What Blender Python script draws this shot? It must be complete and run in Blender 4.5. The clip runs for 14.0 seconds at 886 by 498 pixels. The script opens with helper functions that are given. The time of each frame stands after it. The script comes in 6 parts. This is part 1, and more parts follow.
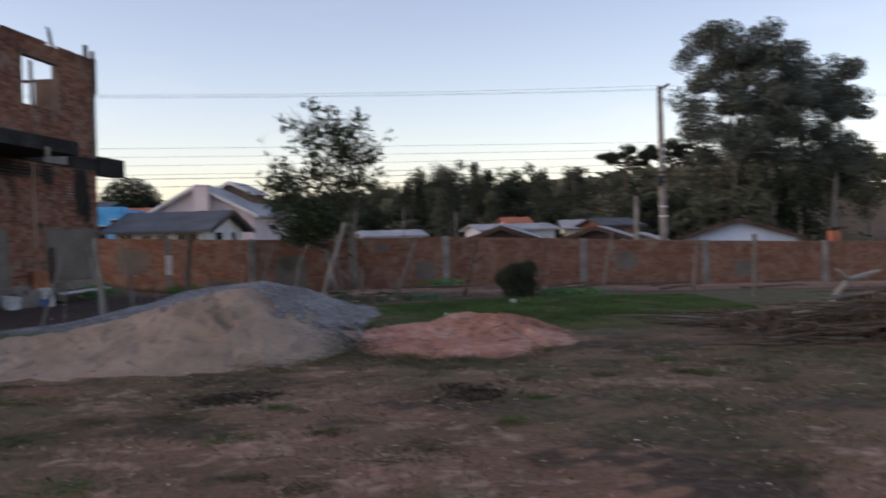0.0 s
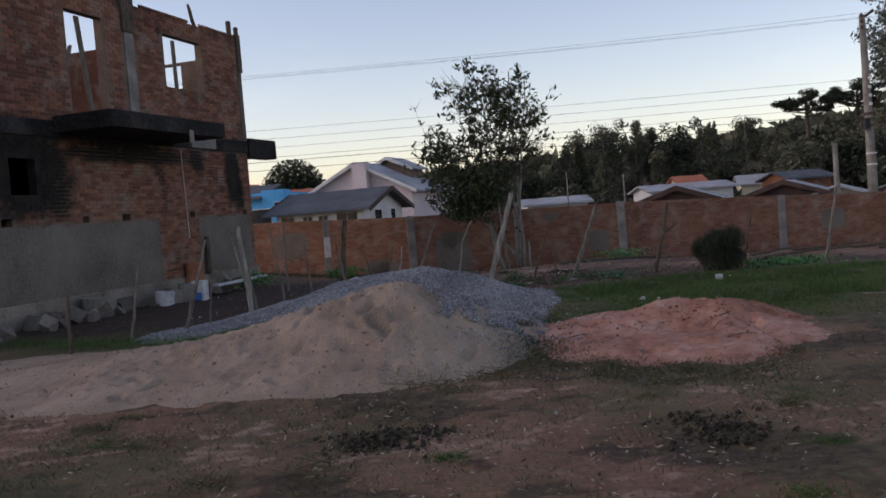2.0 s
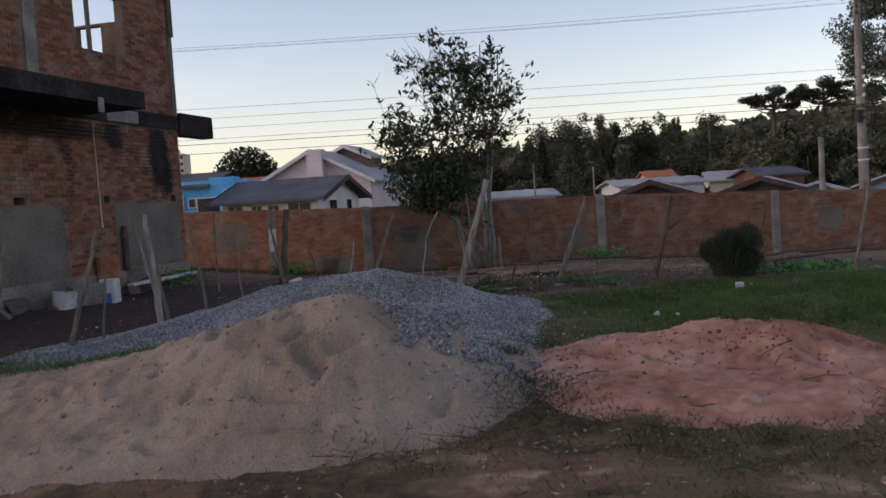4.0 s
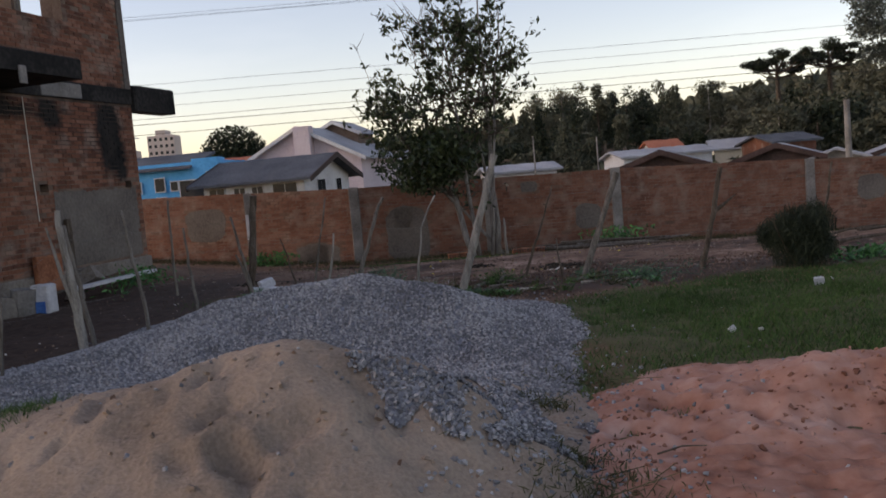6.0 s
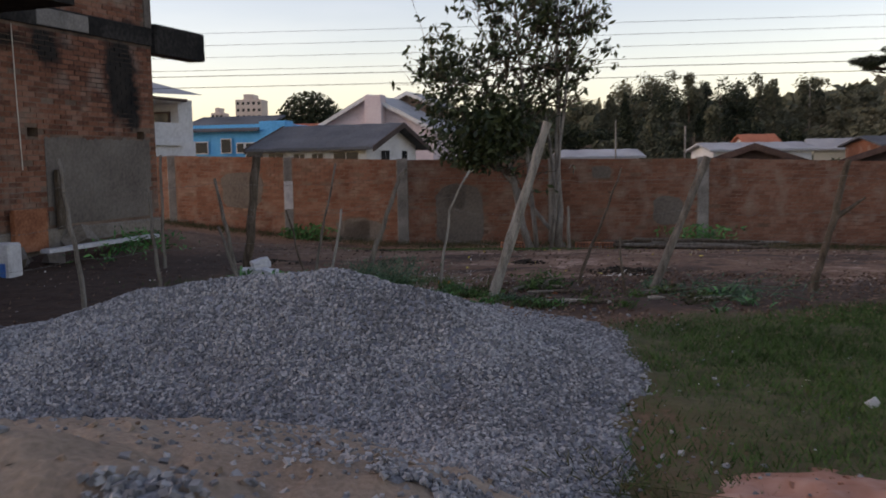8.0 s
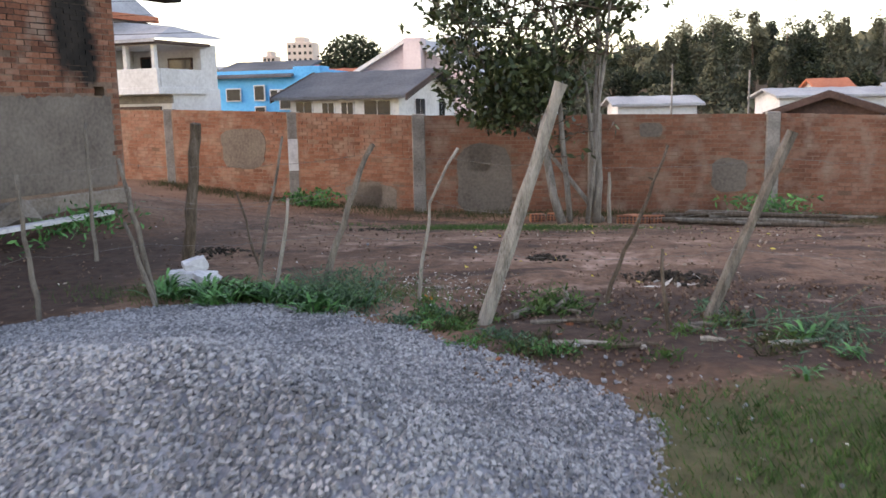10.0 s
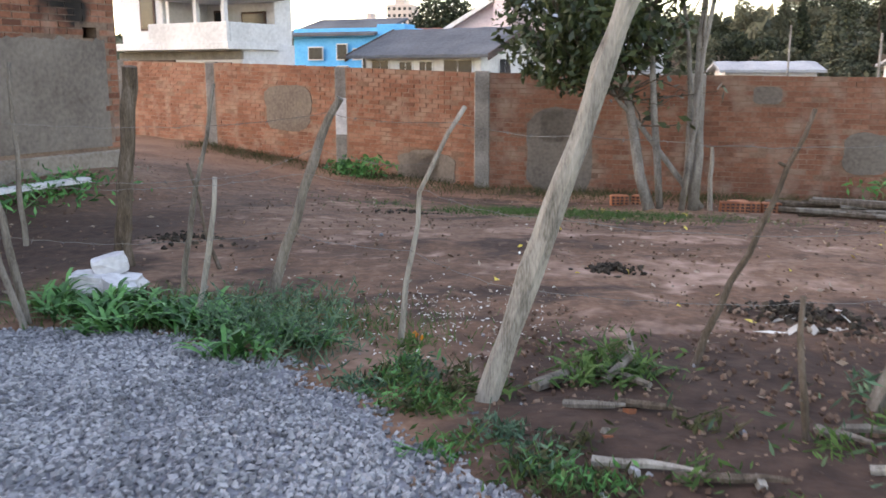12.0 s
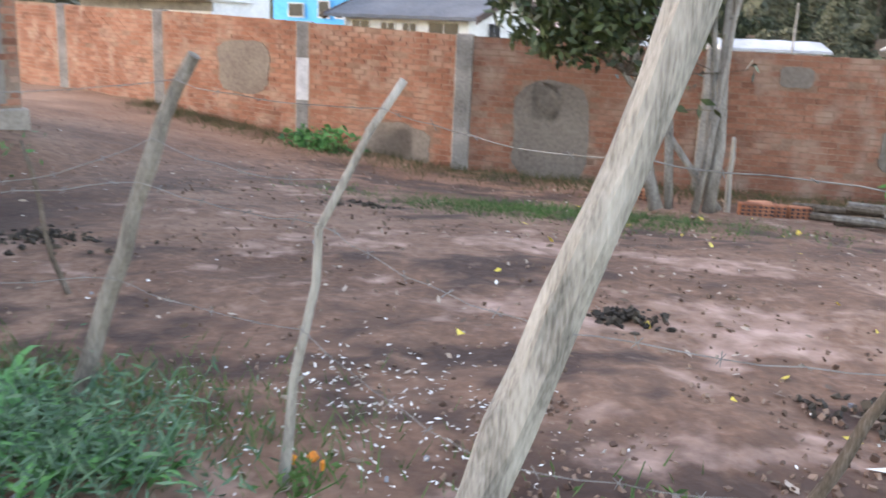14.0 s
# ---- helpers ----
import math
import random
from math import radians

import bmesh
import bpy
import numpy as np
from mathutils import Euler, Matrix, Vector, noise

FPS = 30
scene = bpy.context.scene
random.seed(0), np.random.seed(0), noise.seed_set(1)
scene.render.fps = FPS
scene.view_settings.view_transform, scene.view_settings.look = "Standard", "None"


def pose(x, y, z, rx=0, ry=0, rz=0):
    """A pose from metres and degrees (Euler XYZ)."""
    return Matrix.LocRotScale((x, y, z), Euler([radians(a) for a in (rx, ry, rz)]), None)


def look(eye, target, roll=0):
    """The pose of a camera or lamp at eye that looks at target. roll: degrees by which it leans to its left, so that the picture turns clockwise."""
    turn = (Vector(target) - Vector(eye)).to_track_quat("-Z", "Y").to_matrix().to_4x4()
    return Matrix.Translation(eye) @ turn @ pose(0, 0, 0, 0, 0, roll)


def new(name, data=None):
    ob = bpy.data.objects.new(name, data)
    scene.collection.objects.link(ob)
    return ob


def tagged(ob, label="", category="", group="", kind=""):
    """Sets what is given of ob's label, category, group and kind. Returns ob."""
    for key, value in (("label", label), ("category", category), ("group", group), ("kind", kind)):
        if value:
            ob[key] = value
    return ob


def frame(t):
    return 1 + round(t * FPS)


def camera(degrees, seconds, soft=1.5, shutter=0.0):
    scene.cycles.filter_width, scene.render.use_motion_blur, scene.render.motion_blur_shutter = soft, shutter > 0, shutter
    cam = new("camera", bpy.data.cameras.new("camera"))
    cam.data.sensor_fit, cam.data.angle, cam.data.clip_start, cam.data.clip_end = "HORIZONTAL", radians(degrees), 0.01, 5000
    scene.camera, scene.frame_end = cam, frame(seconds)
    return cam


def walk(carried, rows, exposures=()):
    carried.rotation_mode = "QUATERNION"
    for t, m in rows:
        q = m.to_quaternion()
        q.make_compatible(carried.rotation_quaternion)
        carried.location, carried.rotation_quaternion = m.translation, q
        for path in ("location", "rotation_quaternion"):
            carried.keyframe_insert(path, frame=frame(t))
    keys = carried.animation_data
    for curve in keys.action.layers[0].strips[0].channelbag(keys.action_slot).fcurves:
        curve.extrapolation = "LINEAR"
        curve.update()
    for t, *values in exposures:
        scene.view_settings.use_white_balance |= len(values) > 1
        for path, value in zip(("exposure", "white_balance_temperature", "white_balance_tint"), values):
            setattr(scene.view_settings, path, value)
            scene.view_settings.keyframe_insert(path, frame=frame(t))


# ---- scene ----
cam = camera(54.4, 14.0, 1.6, 0.4)
PATH = [
    (0, (0.227, 0.371, 1.548), (0.594, 2.337, 1.516), -1.5),
    (0.5, (0.206, 0.666, 1.581), (0.259, 2.666, 1.589), -1.9),
    (1, (0.263, 1.268, 1.628), (0.27, 3.268, 1.623), -2.0),
    (1.5, (0.23, 1.986, 1.643), (0.312, 3.984, 1.606), -3.4),
    (2, (0.223, 2.739, 1.642), (0.22, 4.737, 1.555), -4.6),
    (2.5, (0.222, 3.475, 1.565), (0.278, 5.471, 1.443), -3.4),
    (4.8, (0.145, 6.458, 1.647), (0.283, 8.45, 1.54), -4.2),
    (5, (0.119, 6.691, 1.679), (0.337, 8.671, 1.496), -2.7),
    (5.5, (0.136, 7.3, 1.691), (0.375, 9.281, 1.557), -5.5),
    (6, (0.28, 7.963, 1.665), (0.377, 9.954, 1.497), -5.0),
    (6.5, (0.333, 8.503, 1.664), (0.598, 10.469, 1.413), -3.7),
    (7, (0.58, 9.222, 1.612), (0.612, 11.211, 1.407), -4.8),
    (7.5, (0.736, 9.749, 1.557), (0.929, 11.736, 1.423), 0.9),
    (8, (0.858, 10.343, 1.527), (0.778, 12.331, 1.323), -1.0),
    (10.3, (1.365, 13.199, 1.761), (1.136, 15.158, 1.429), -0.4),
    (10.5, (1.368, 13.474, 1.637), (1.102, 15.437, 1.359), 0.5),
    (11, (1.466, 14.145, 1.618), (1.133, 16.098, 1.349), -0.6),
    (11.5, (1.484, 14.735, 1.63), (1.2, 16.691, 1.323), -1.2),
    (12, (1.572, 15.306, 1.587), (1.157, 17.22, 1.182), -0.1),
    (12.5, (1.535, 15.876, 1.54), (1.196, 17.813, 1.176), 3.9),
    (13, (1.538, 16.396, 1.525), (1.15, 18.309, 1.088), 3.3),
    (13.5, (1.458, 16.81, 1.507), (0.936, 18.696, 1.096), 2.2),
    (14, (1.35, 17.169, 1.537), (0.982, 19.075, 1.058), 2.6),
]
# the phone opens up as it leaves the bright sky
EXPOSURES = [(0, 1.38, 7650, 25), (1.5, 1.22, 7650, 25), (2.7, 1.22, 7750, 25), (5, 1.33, 8100, 25), (6.5, 1.42, 8400, 25), (7.5, 1.5, 8600, 25), (8.1, 1.42, 8600, 25), (10.3, 3.02, 8900, 21), (11, 3.06, 8800, 21), (12.5, 3.36, 8700, 19), (14, 3.78, 8300, 18)]
walk(cam, [(t, look(eye, target, roll)) for t, eye, target, roll in PATH], EXPOSURES)


# ---- world, sun, exposure ----
SUN_ELEV, SUN_AZ = 30.0, -95.0
world = bpy.data.worlds.new("dusk_sky")
scene.world = world
world.use_nodes = True
wn = world.node_tree
wn.nodes.clear()
sky = wn.nodes.new("ShaderNodeTexSky")
sky.sky_type = "NISHITA"
sky.sun_disc = False
sky.sun_elevation = radians(SUN_ELEV)
sky.sun_rotation = radians(SUN_AZ)
sky.air_density, sky.dust_density, sky.ozone_density = 1.0, 0.8, 1.0
wbg = wn.nodes.new("ShaderNodeBackground")
wbg.inputs["Strength"].default_value = 0.08
wout = wn.nodes.new("ShaderNodeOutputWorld")
wtc = wn.nodes.new("ShaderNodeTexCoord")
wmap = wn.nodes.new("ShaderNodeMapping")
wmap.inputs["Scale"].default_value = (1.6, 1.6, 7.0)
wnoise = wn.nodes.new("ShaderNodeTexNoise")
wnoise.inputs["Scale"].default_value = 2.2
wnoise.inputs["Detail"].default_value = 7.0
wramp = wn.nodes.new("ShaderNodeMapRange")
wramp.inputs["From Min"].default_value, wramp.inputs["From Max"].default_value = 0.56, 0.85
wramp.inputs["To Max"].default_value = 0.35
wmix = wn.nodes.new("ShaderNodeMixRGB")
wmix.blend_type = "ADD"
wmix.inputs["Color2"].default_value = (1.0, 0.95, 0.92, 1)
wn.links.new(wtc.outputs["Generated"], wmap.inputs["Vector"])
wn.links.new(wmap.outputs["Vector"], wnoise.inputs["Vector"])
wn.links.new(wnoise.outputs["Fac"], wramp.inputs["Value"])
wn.links.new(wramp.outputs["Result"], wmix.inputs["Fac"])
wn.links.new(sky.outputs["Color"], wmix.inputs["Color1"])
wn.links.new(wmix.outputs["Color"], wbg.inputs["Color"])
wn.links.new(wbg.outputs["Background"], wout.inputs["Surface"])

sun_data = bpy.data.lights.new("sun", "SUN")
sun_data.energy, sun_data.angle, sun_data.color = 0.05, radians(30), (1.0, 0.86, 0.76)
sun = new("sun", sun_data)
_az, _el = radians(SUN_AZ), radians(SUN_ELEV)
sun.matrix_world = look((math.sin(_az) * math.cos(_el) * 40, math.cos(_az) * math.cos(_el) * 40, math.sin(_el) * 40), (0, 0, 0))


# ---- materials ----
def material(name, colours, scale=4.0, fine=40.0, rough=0.85, bump=0.3, bump_dist=0.01, metal=0.0, island=0.0, spec=0.3, space="world", stretch=(1, 1, 1)):
    """colours: two to four linear colours from dark to light, mixed by coarse and fine noise; island: how far single pieces differ."""
    m = bpy.data.materials.new(name)
    m.use_nodes = True
    nt = m.node_tree
    b = nt.nodes["Principled BSDF"]
    b.inputs["Roughness"].default_value, b.inputs["Metallic"].default_value = rough, metal
    b.inputs["Specular IOR Level"].default_value = spec
    if space == "world":
        src = nt.nodes.new("ShaderNodeNewGeometry").outputs["Position"]
    else:
        src = nt.nodes.new("ShaderNodeTexCoord").outputs["Object"]
    mp = nt.nodes.new("ShaderNodeMapping")
    mp.inputs["Scale"].default_value = stretch
    nt.links.new(src, mp.inputs["Vector"])
    n1, n2 = nt.nodes.new("ShaderNodeTexNoise"), nt.nodes.new("ShaderNodeTexNoise")
    for n, s, d in ((n1, scale, 5), (n2, fine, 4)):
        n.inputs["Scale"].default_value, n.inputs["Detail"].default_value = s, d
        nt.links.new(mp.outputs["Vector"], n.inputs["Vector"])
    add = nt.nodes.new("ShaderNodeMath")
    add.operation = "MULTIPLY_ADD"
    add.inputs[1].default_value, add.inputs[2].default_value = 0.6, 0.0
    nt.links.new(n1.outputs["Fac"], add.inputs[0])
    add2 = nt.nodes.new("ShaderNodeMath")
    add2.operation = "MULTIPLY_ADD"
    add2.inputs[1].default_value = 0.4
    nt.links.new(n2.outputs["Fac"], add2.inputs[0])
    nt.links.new(add.outputs[0], add2.inputs[2])
    last = add2.outputs[0]
    if island:
        g = nt.nodes.new("ShaderNodeNewGeometry")
        oi = nt.nodes.new("ShaderNodeObjectInfo")
        s = nt.nodes.new("ShaderNodeMath")
        nt.links.new(g.outputs["Random Per Island"], s.inputs[0])
        nt.links.new(oi.outputs["Random"], s.inputs[1])
        f = nt.nodes.new("ShaderNodeMath")
        f.operation = "FRACT"
        nt.links.new(s.outputs[0], f.inputs[0])
        c = nt.nodes.new("ShaderNodeMath")
        c.operation = "MULTIPLY_ADD"
        c.inputs[1].default_value, c.inputs[2].default_value = island, -island / 2
        nt.links.new(f.outputs[0], c.inputs[0])
        a = nt.nodes.new("ShaderNodeMath")
        nt.links.new(last, a.inputs[0])
        nt.links.new(c.outputs[0], a.inputs[1])
        last = a.outputs[0]
    ramp = nt.nodes.new("ShaderNodeValToRGB")
    els = ramp.color_ramp.elements
    lo, hi = 0.33, 0.67
    els[0].position, els[0].color = lo, (*colours[0], 1)
    els[1].position, els[1].color = hi, (*colours[-1], 1)
    for i, col in enumerate(colours[1:-1], 1):
        els.new(lo + (hi - lo) * i / (len(colours) - 1)).color = (*col, 1)
    nt.links.new(last, ramp.inputs["Fac"])
    nt.links.new(ramp.outputs["Color"], b.inputs["Base Color"])
    if bump:
        bp = nt.nodes.new("ShaderNodeBump")
        bp.inputs["Strength"].default_value, bp.inputs["Distance"].default_value = bump, bump_dist
        nt.links.new(add2.outputs[0], bp.inputs["Height"])
        nt.links.new(bp.outputs["Normal"], b.inputs["Normal"])
    m["ramp"] = ramp.name
    return m


def mix_in(m, colour, factor_socket):
    """Lays one more colour over a material's ramp, by a factor made of the same node tree."""
    nt = m.node_tree
    b = nt.nodes["Principled BSDF"]
    old = b.inputs["Base Color"].links[0].from_socket
    mx = nt.nodes.new("ShaderNodeMixRGB")
    nt.links.new(factor_socket, mx.inputs["Fac"])
    nt.links.new(old, mx.inputs["Color1"])
    if hasattr(colour, "links"):
        nt.links.new(colour, mx.inputs["Color2"])
    else:
        mx.inputs["Color2"].default_value = (*colour, 1)
    nt.links.new(mx.outputs["Color"], b.inputs["Base Color"])


def attribute_mix(m, name, dark, light, scale=9.0):
    """A second surface where the mesh's own attribute says so (turf on soil, soot on brick), broken up by noise."""
    nt = m.node_tree
    at = nt.nodes.new("ShaderNodeAttribute")
    at.attribute_name = name
    ns = nt.nodes.new("ShaderNodeTexNoise")
    ns.inputs["Scale"].default_value, ns.inputs["Detail"].default_value = scale, 6
    nt.links.new(nt.nodes.new("ShaderNodeNewGeometry").outputs["Position"], ns.inputs["Vector"])
    rp = nt.nodes.new("ShaderNodeValToRGB")
    rp.color_ramp.elements[0].position, rp.color_ramp.elements[0].color = 0.3, (*dark, 1)
    rp.color_ramp.elements[1].position, rp.color_ramp.elements[1].color = 0.7, (*light, 1)
    nt.links.new(ns.outputs["Fac"], rp.inputs["Fac"])
    s = nt.nodes.new("ShaderNodeMath")
    nt.links.new(at.outputs["Fac"], s.inputs[0])
    nt.links.new(ns.outputs["Fac"], s.inputs[1])
    mr = nt.nodes.new("ShaderNodeMapRange")
    mr.inputs["From Min"].default_value, mr.inputs["From Max"].default_value = 0.75, 1.2
    nt.links.new(s.outputs[0], mr.inputs["Value"])
    mix_in(m, rp.outputs["Color"], mr.outputs["Result"])


M_SOIL = material("bare_soil", [(0.0929, 0.0464, 0.0281), (0.169, 0.0912, 0.0577), (0.244, 0.144, 0.0963)], 0.9, 22, 0.95, 0.9, 0.03)
attribute_mix(M_SOIL, "dark_soil", (0.034, 0.019, 0.014), (0.08, 0.046, 0.033))
attribute_mix(M_SOIL, "turf", (0.045, 0.047, 0.018), (0.105, 0.09, 0.044))
attribute_mix(M_SOIL, "clay", (0.27, 0.165, 0.125), (0.42, 0.275, 0.215), 6)
M_SAND = material("damp_sand", [(0.165, 0.122, 0.093), (0.262, 0.198, 0.153), (0.35, 0.27, 0.21)], 1.4, 45, 0.95, 0.8, 0.03)
M_GRAVEL = material("crushed_stone_bed", [(0.0675, 0.0675, 0.0788), (0.18, 0.186, 0.209), (0.338, 0.344, 0.371)], 3.0, 55, 0.9, 1.0, 0.03)
M_STONE = material("crushed_stone", [(0.125, 0.127, 0.137), (0.219, 0.224, 0.238), (0.351, 0.353, 0.364)], 1.2, 30, 0.85, 0.2, island=0.4)
M_RED = material("red_clay", [(0.16, 0.062, 0.04), (0.29, 0.132, 0.092), (0.39, 0.21, 0.16), (0.47, 0.3, 0.245)], 0.9, 7, 0.95, 1.0, 0.05)
M_BRICK = material("fired_brick", [(0.115, 0.048, 0.032), (0.185, 0.075, 0.047), (0.24, 0.098, 0.06), (0.29, 0.14, 0.096)], 0.55, 25, 0.92, 0.5, 0.004, island=0.34)
_nt = M_BRICK.node_tree
_sm = _nt.nodes.new("ShaderNodeTexNoise")
_sm.inputs["Scale"].default_value, _sm.inputs["Detail"].default_value = 2.3, 8
_nt.links.new(_nt.nodes.new("ShaderNodeNewGeometry").outputs["Position"], _sm.inputs["Vector"])
_mr = _nt.nodes.new("ShaderNodeMapRange")
_mr.inputs["From Min"].default_value, _mr.inputs["From Max"].default_value, _mr.inputs["To Max"].default_value = 0.52, 0.72, 0.75
_nt.links.new(_sm.outputs["Fac"], _mr.inputs["Value"])
mix_in(M_BRICK, (0.29, 0.225, 0.185), _mr.outputs["Result"])
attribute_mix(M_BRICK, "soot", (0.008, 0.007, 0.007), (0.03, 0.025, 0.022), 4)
M_WALLBRICK = material("wall_brick", [(0.135, 0.058, 0.039), (0.195, 0.085, 0.056), (0.235, 0.108, 0.071), (0.275, 0.148, 0.107)], 0.9, 25, 0.92, 0.5, 0.004, island=0.2)
_nt = M_WALLBRICK.node_tree
_sm = _nt.nodes.new("ShaderNodeTexNoise")
_sm.inputs["Scale"].default_value, _sm.inputs["Detail"].default_value = 3.1, 9
_nt.links.new(_nt.nodes.new("ShaderNodeNewGeometry").outputs["Position"], _sm.inputs["Vector"])
_mr = _nt.nodes.new("ShaderNodeMapRange")
_mr.inputs["From Min"].default_value, _mr.inputs["From Max"].default_value, _mr.inputs["To Max"].default_value = 0.5, 0.72, 0.8
_nt.links.new(_sm.outputs["Fac"], _mr.inputs["Value"])
mix_in(M_WALLBRICK, (0.29, 0.215, 0.175), _mr.outputs["Result"])
M_WALLMORTAR = material("wall_mortar", [(0.135, 0.078, 0.055), (0.2, 0.122, 0.088), (0.27, 0.185, 0.145)], 2.0, 30, 0.95, 0.4, 0.006)
M_MORTAR = material("mortar", [(0.115, 0.076, 0.056), (0.18, 0.122, 0.092), (0.25, 0.18, 0.142)], 2.0, 30, 0.95, 0.4, 0.006)
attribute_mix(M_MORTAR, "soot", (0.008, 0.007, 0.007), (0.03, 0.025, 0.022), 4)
M_PLASTER = material("grey_render_coat", [(0.085, 0.07, 0.06), (0.15, 0.128, 0.112), (0.21, 0.184, 0.162)], 0.9, 20, 0.95, 0.25, 0.004)
M_PLINTH = material("pale_plinth", [(0.0999, 0.0803, 0.0673), (0.207, 0.176, 0.149), (0.291, 0.26, 0.226)], 1.6, 22, 0.95, 0.3, 0.006)
M_CONCRETE = material("grey_concrete", [(0.126, 0.113, 0.104), (0.219, 0.202, 0.185), (0.324, 0.297, 0.274)], 2.5, 30, 0.92, 0.4, 0.006)
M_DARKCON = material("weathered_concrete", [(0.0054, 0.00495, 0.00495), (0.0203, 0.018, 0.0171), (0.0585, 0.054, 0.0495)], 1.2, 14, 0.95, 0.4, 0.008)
M_WOOD = material("grey_weathered_wood", [(0.054, 0.045, 0.036), (0.153, 0.133, 0.113), (0.252, 0.225, 0.194)], 5.0, 45, 0.9, 0.7, 0.008, stretch=(4, 4, 0.7))
M_PALEWOOD = material("bleached_wood", [(0.0958, 0.0851, 0.0724), (0.265, 0.243, 0.213), (0.393, 0.362, 0.319)], 4.0, 40, 0.9, 0.8, 0.01, stretch=(4, 4, 0.6))
M_BROWNWOOD = material("dark_bark", [(0.035, 0.025, 0.018), (0.09, 0.068, 0.05), (0.17, 0.135, 0.11)], 6.0, 40, 0.92, 0.8, 0.01, stretch=(4, 4, 0.8))
M_TRUNK = material("grey_bark", [(0.09, 0.08, 0.07), (0.2, 0.18, 0.16), (0.32, 0.3, 0.27)], 5.0, 40, 0.92, 0.7, 0.01, stretch=(3, 3, 0.8))
M_LEAF = material("green_leaf", [(0.012, 0.022, 0.009), (0.03, 0.05, 0.018), (0.065, 0.085, 0.03)], 1.2, 20, 0.55, 0, island=0.4, spec=0.4)
M_EUC = material("eucalypt_leaf", [(0.045, 0.058, 0.048), (0.09, 0.108, 0.09), (0.16, 0.18, 0.155)], 0.35, 8, 0.6, 0, island=0.3)
M_PINE = material("dark_conifer_leaf", [(0.00952, 0.0163, 0.00884), (0.0218, 0.0326, 0.017), (0.0408, 0.051, 0.0258)], 0.5, 8, 0.7, 0, island=0.3)
# leaf colours of the hill lifted to carry the distance haze
M_WOODS = material("far_woods_leaf", [(0.054, 0.064, 0.046), (0.098, 0.102, 0.07), (0.15, 0.14, 0.1)], 0.07, 3, 0.9, 0, island=0.12, spec=0.1)
M_WEED = material("weed_leaf", [(0.02, 0.085, 0.024), (0.046, 0.18, 0.046), (0.09, 0.27, 0.075)], 3, 25, 0.6, 0, island=0.4, spec=0.4)
M_FERN = material("bluish_weed_leaf", [(0.025, 0.06, 0.035), (0.055, 0.12, 0.07), (0.1, 0.18, 0.1)], 3, 25, 0.6, 0, island=0.4)
M_GRASS = material("short_grass", [(0.0272, 0.034, 0.0122), (0.051, 0.0578, 0.0204), (0.0952, 0.0884, 0.0408)], 0.6, 6, 0.8, 0, island=0.35)
M_LUSH = material("lush_grass", [(0.022, 0.054, 0.011), (0.044, 0.098, 0.022), (0.075, 0.14, 0.036)], 0.8, 6, 0.75, 0, island=0.35)
M_LITTER = material("dry_leaf", [(0.1, 0.065, 0.045), (0.2, 0.145, 0.105), (0.36, 0.29, 0.23)], 3, 9, 0.85, 0, island=0.7)
M_STRAW = material("dry_straw", [(0.2, 0.155, 0.11), (0.32, 0.26, 0.19), (0.45, 0.38, 0.3)], 3, 9, 0.85, 0, island=0.6)
M_CHIP = material("pale_chip", [(0.42, 0.38, 0.33), (0.62, 0.58, 0.52), (0.75, 0.72, 0.67)], 3, 9, 0.8, 0, island=0.5)
M_CLOD = material("soil_clod", [(0.081, 0.0477, 0.0336), (0.152, 0.0945, 0.0673), (0.233, 0.154, 0.113)], 2, 30, 0.95, 0.4, island=0.5)
M_DUNG = material("dung", [(0.018, 0.014, 0.011), (0.04, 0.032, 0.024), (0.07, 0.055, 0.04)], 8, 50, 0.95, 0.6, island=0.4)
M_WHITE = material("white_paint", [(0.46, 0.455, 0.46), (0.6, 0.598, 0.605), (0.7, 0.7, 0.7)], 0.5, 8, 0.8, 0.1)
M_PINK = material("pale_pink_paint", [(0.5, 0.41, 0.43), (0.6, 0.5, 0.52), (0.66, 0.57, 0.58)], 0.5, 8, 0.85, 0.1)
M_BLUE = material("sky_blue_paint", [(0.05, 0.32, 0.62), (0.07, 0.42, 0.76), (0.12, 0.5, 0.82)], 0.5, 8, 0.8, 0.1)
M_PALEBLUE = material("pale_blue_paint", [(0.36, 0.46, 0.62), (0.46, 0.56, 0.72), (0.52, 0.62, 0.76)], 0.5, 8, 0.8, 0.1)
M_CREAM = material("cream_paint", [(0.42, 0.37, 0.28), (0.52, 0.47, 0.37), (0.58, 0.53, 0.43)], 0.5, 8, 0.85, 0.1)
M_ROOF = material("grey_roof_sheet", [(0.06, 0.065, 0.075), (0.1, 0.107, 0.12), (0.14, 0.148, 0.163)], 0.6, 10, 0.95, 0.2, spec=0.1)
M_PALEROOF = material("pale_roof_sheet", [(0.24, 0.245, 0.26), (0.33, 0.338, 0.355), (0.42, 0.428, 0.445)], 0.6, 10, 0.9, 0.2, spec=0.15)
M_TILE = material("clay_roof_tile", [(0.3, 0.09, 0.05), (0.42, 0.14, 0.08), (0.5, 0.2, 0.12)], 0.8, 10, 0.85, 0.3)
M_DARKTRIM = material("dark_brown_trim", [(0.03, 0.02, 0.018), (0.06, 0.035, 0.03), (0.09, 0.055, 0.05)], 1, 12, 0.7, 0.1)
M_GLASS = material("dark_window_glass", [(0.012, 0.014, 0.018), (0.02, 0.024, 0.03), (0.03, 0.034, 0.04)], 1, 8, 0.15, 0, spec=0.25)
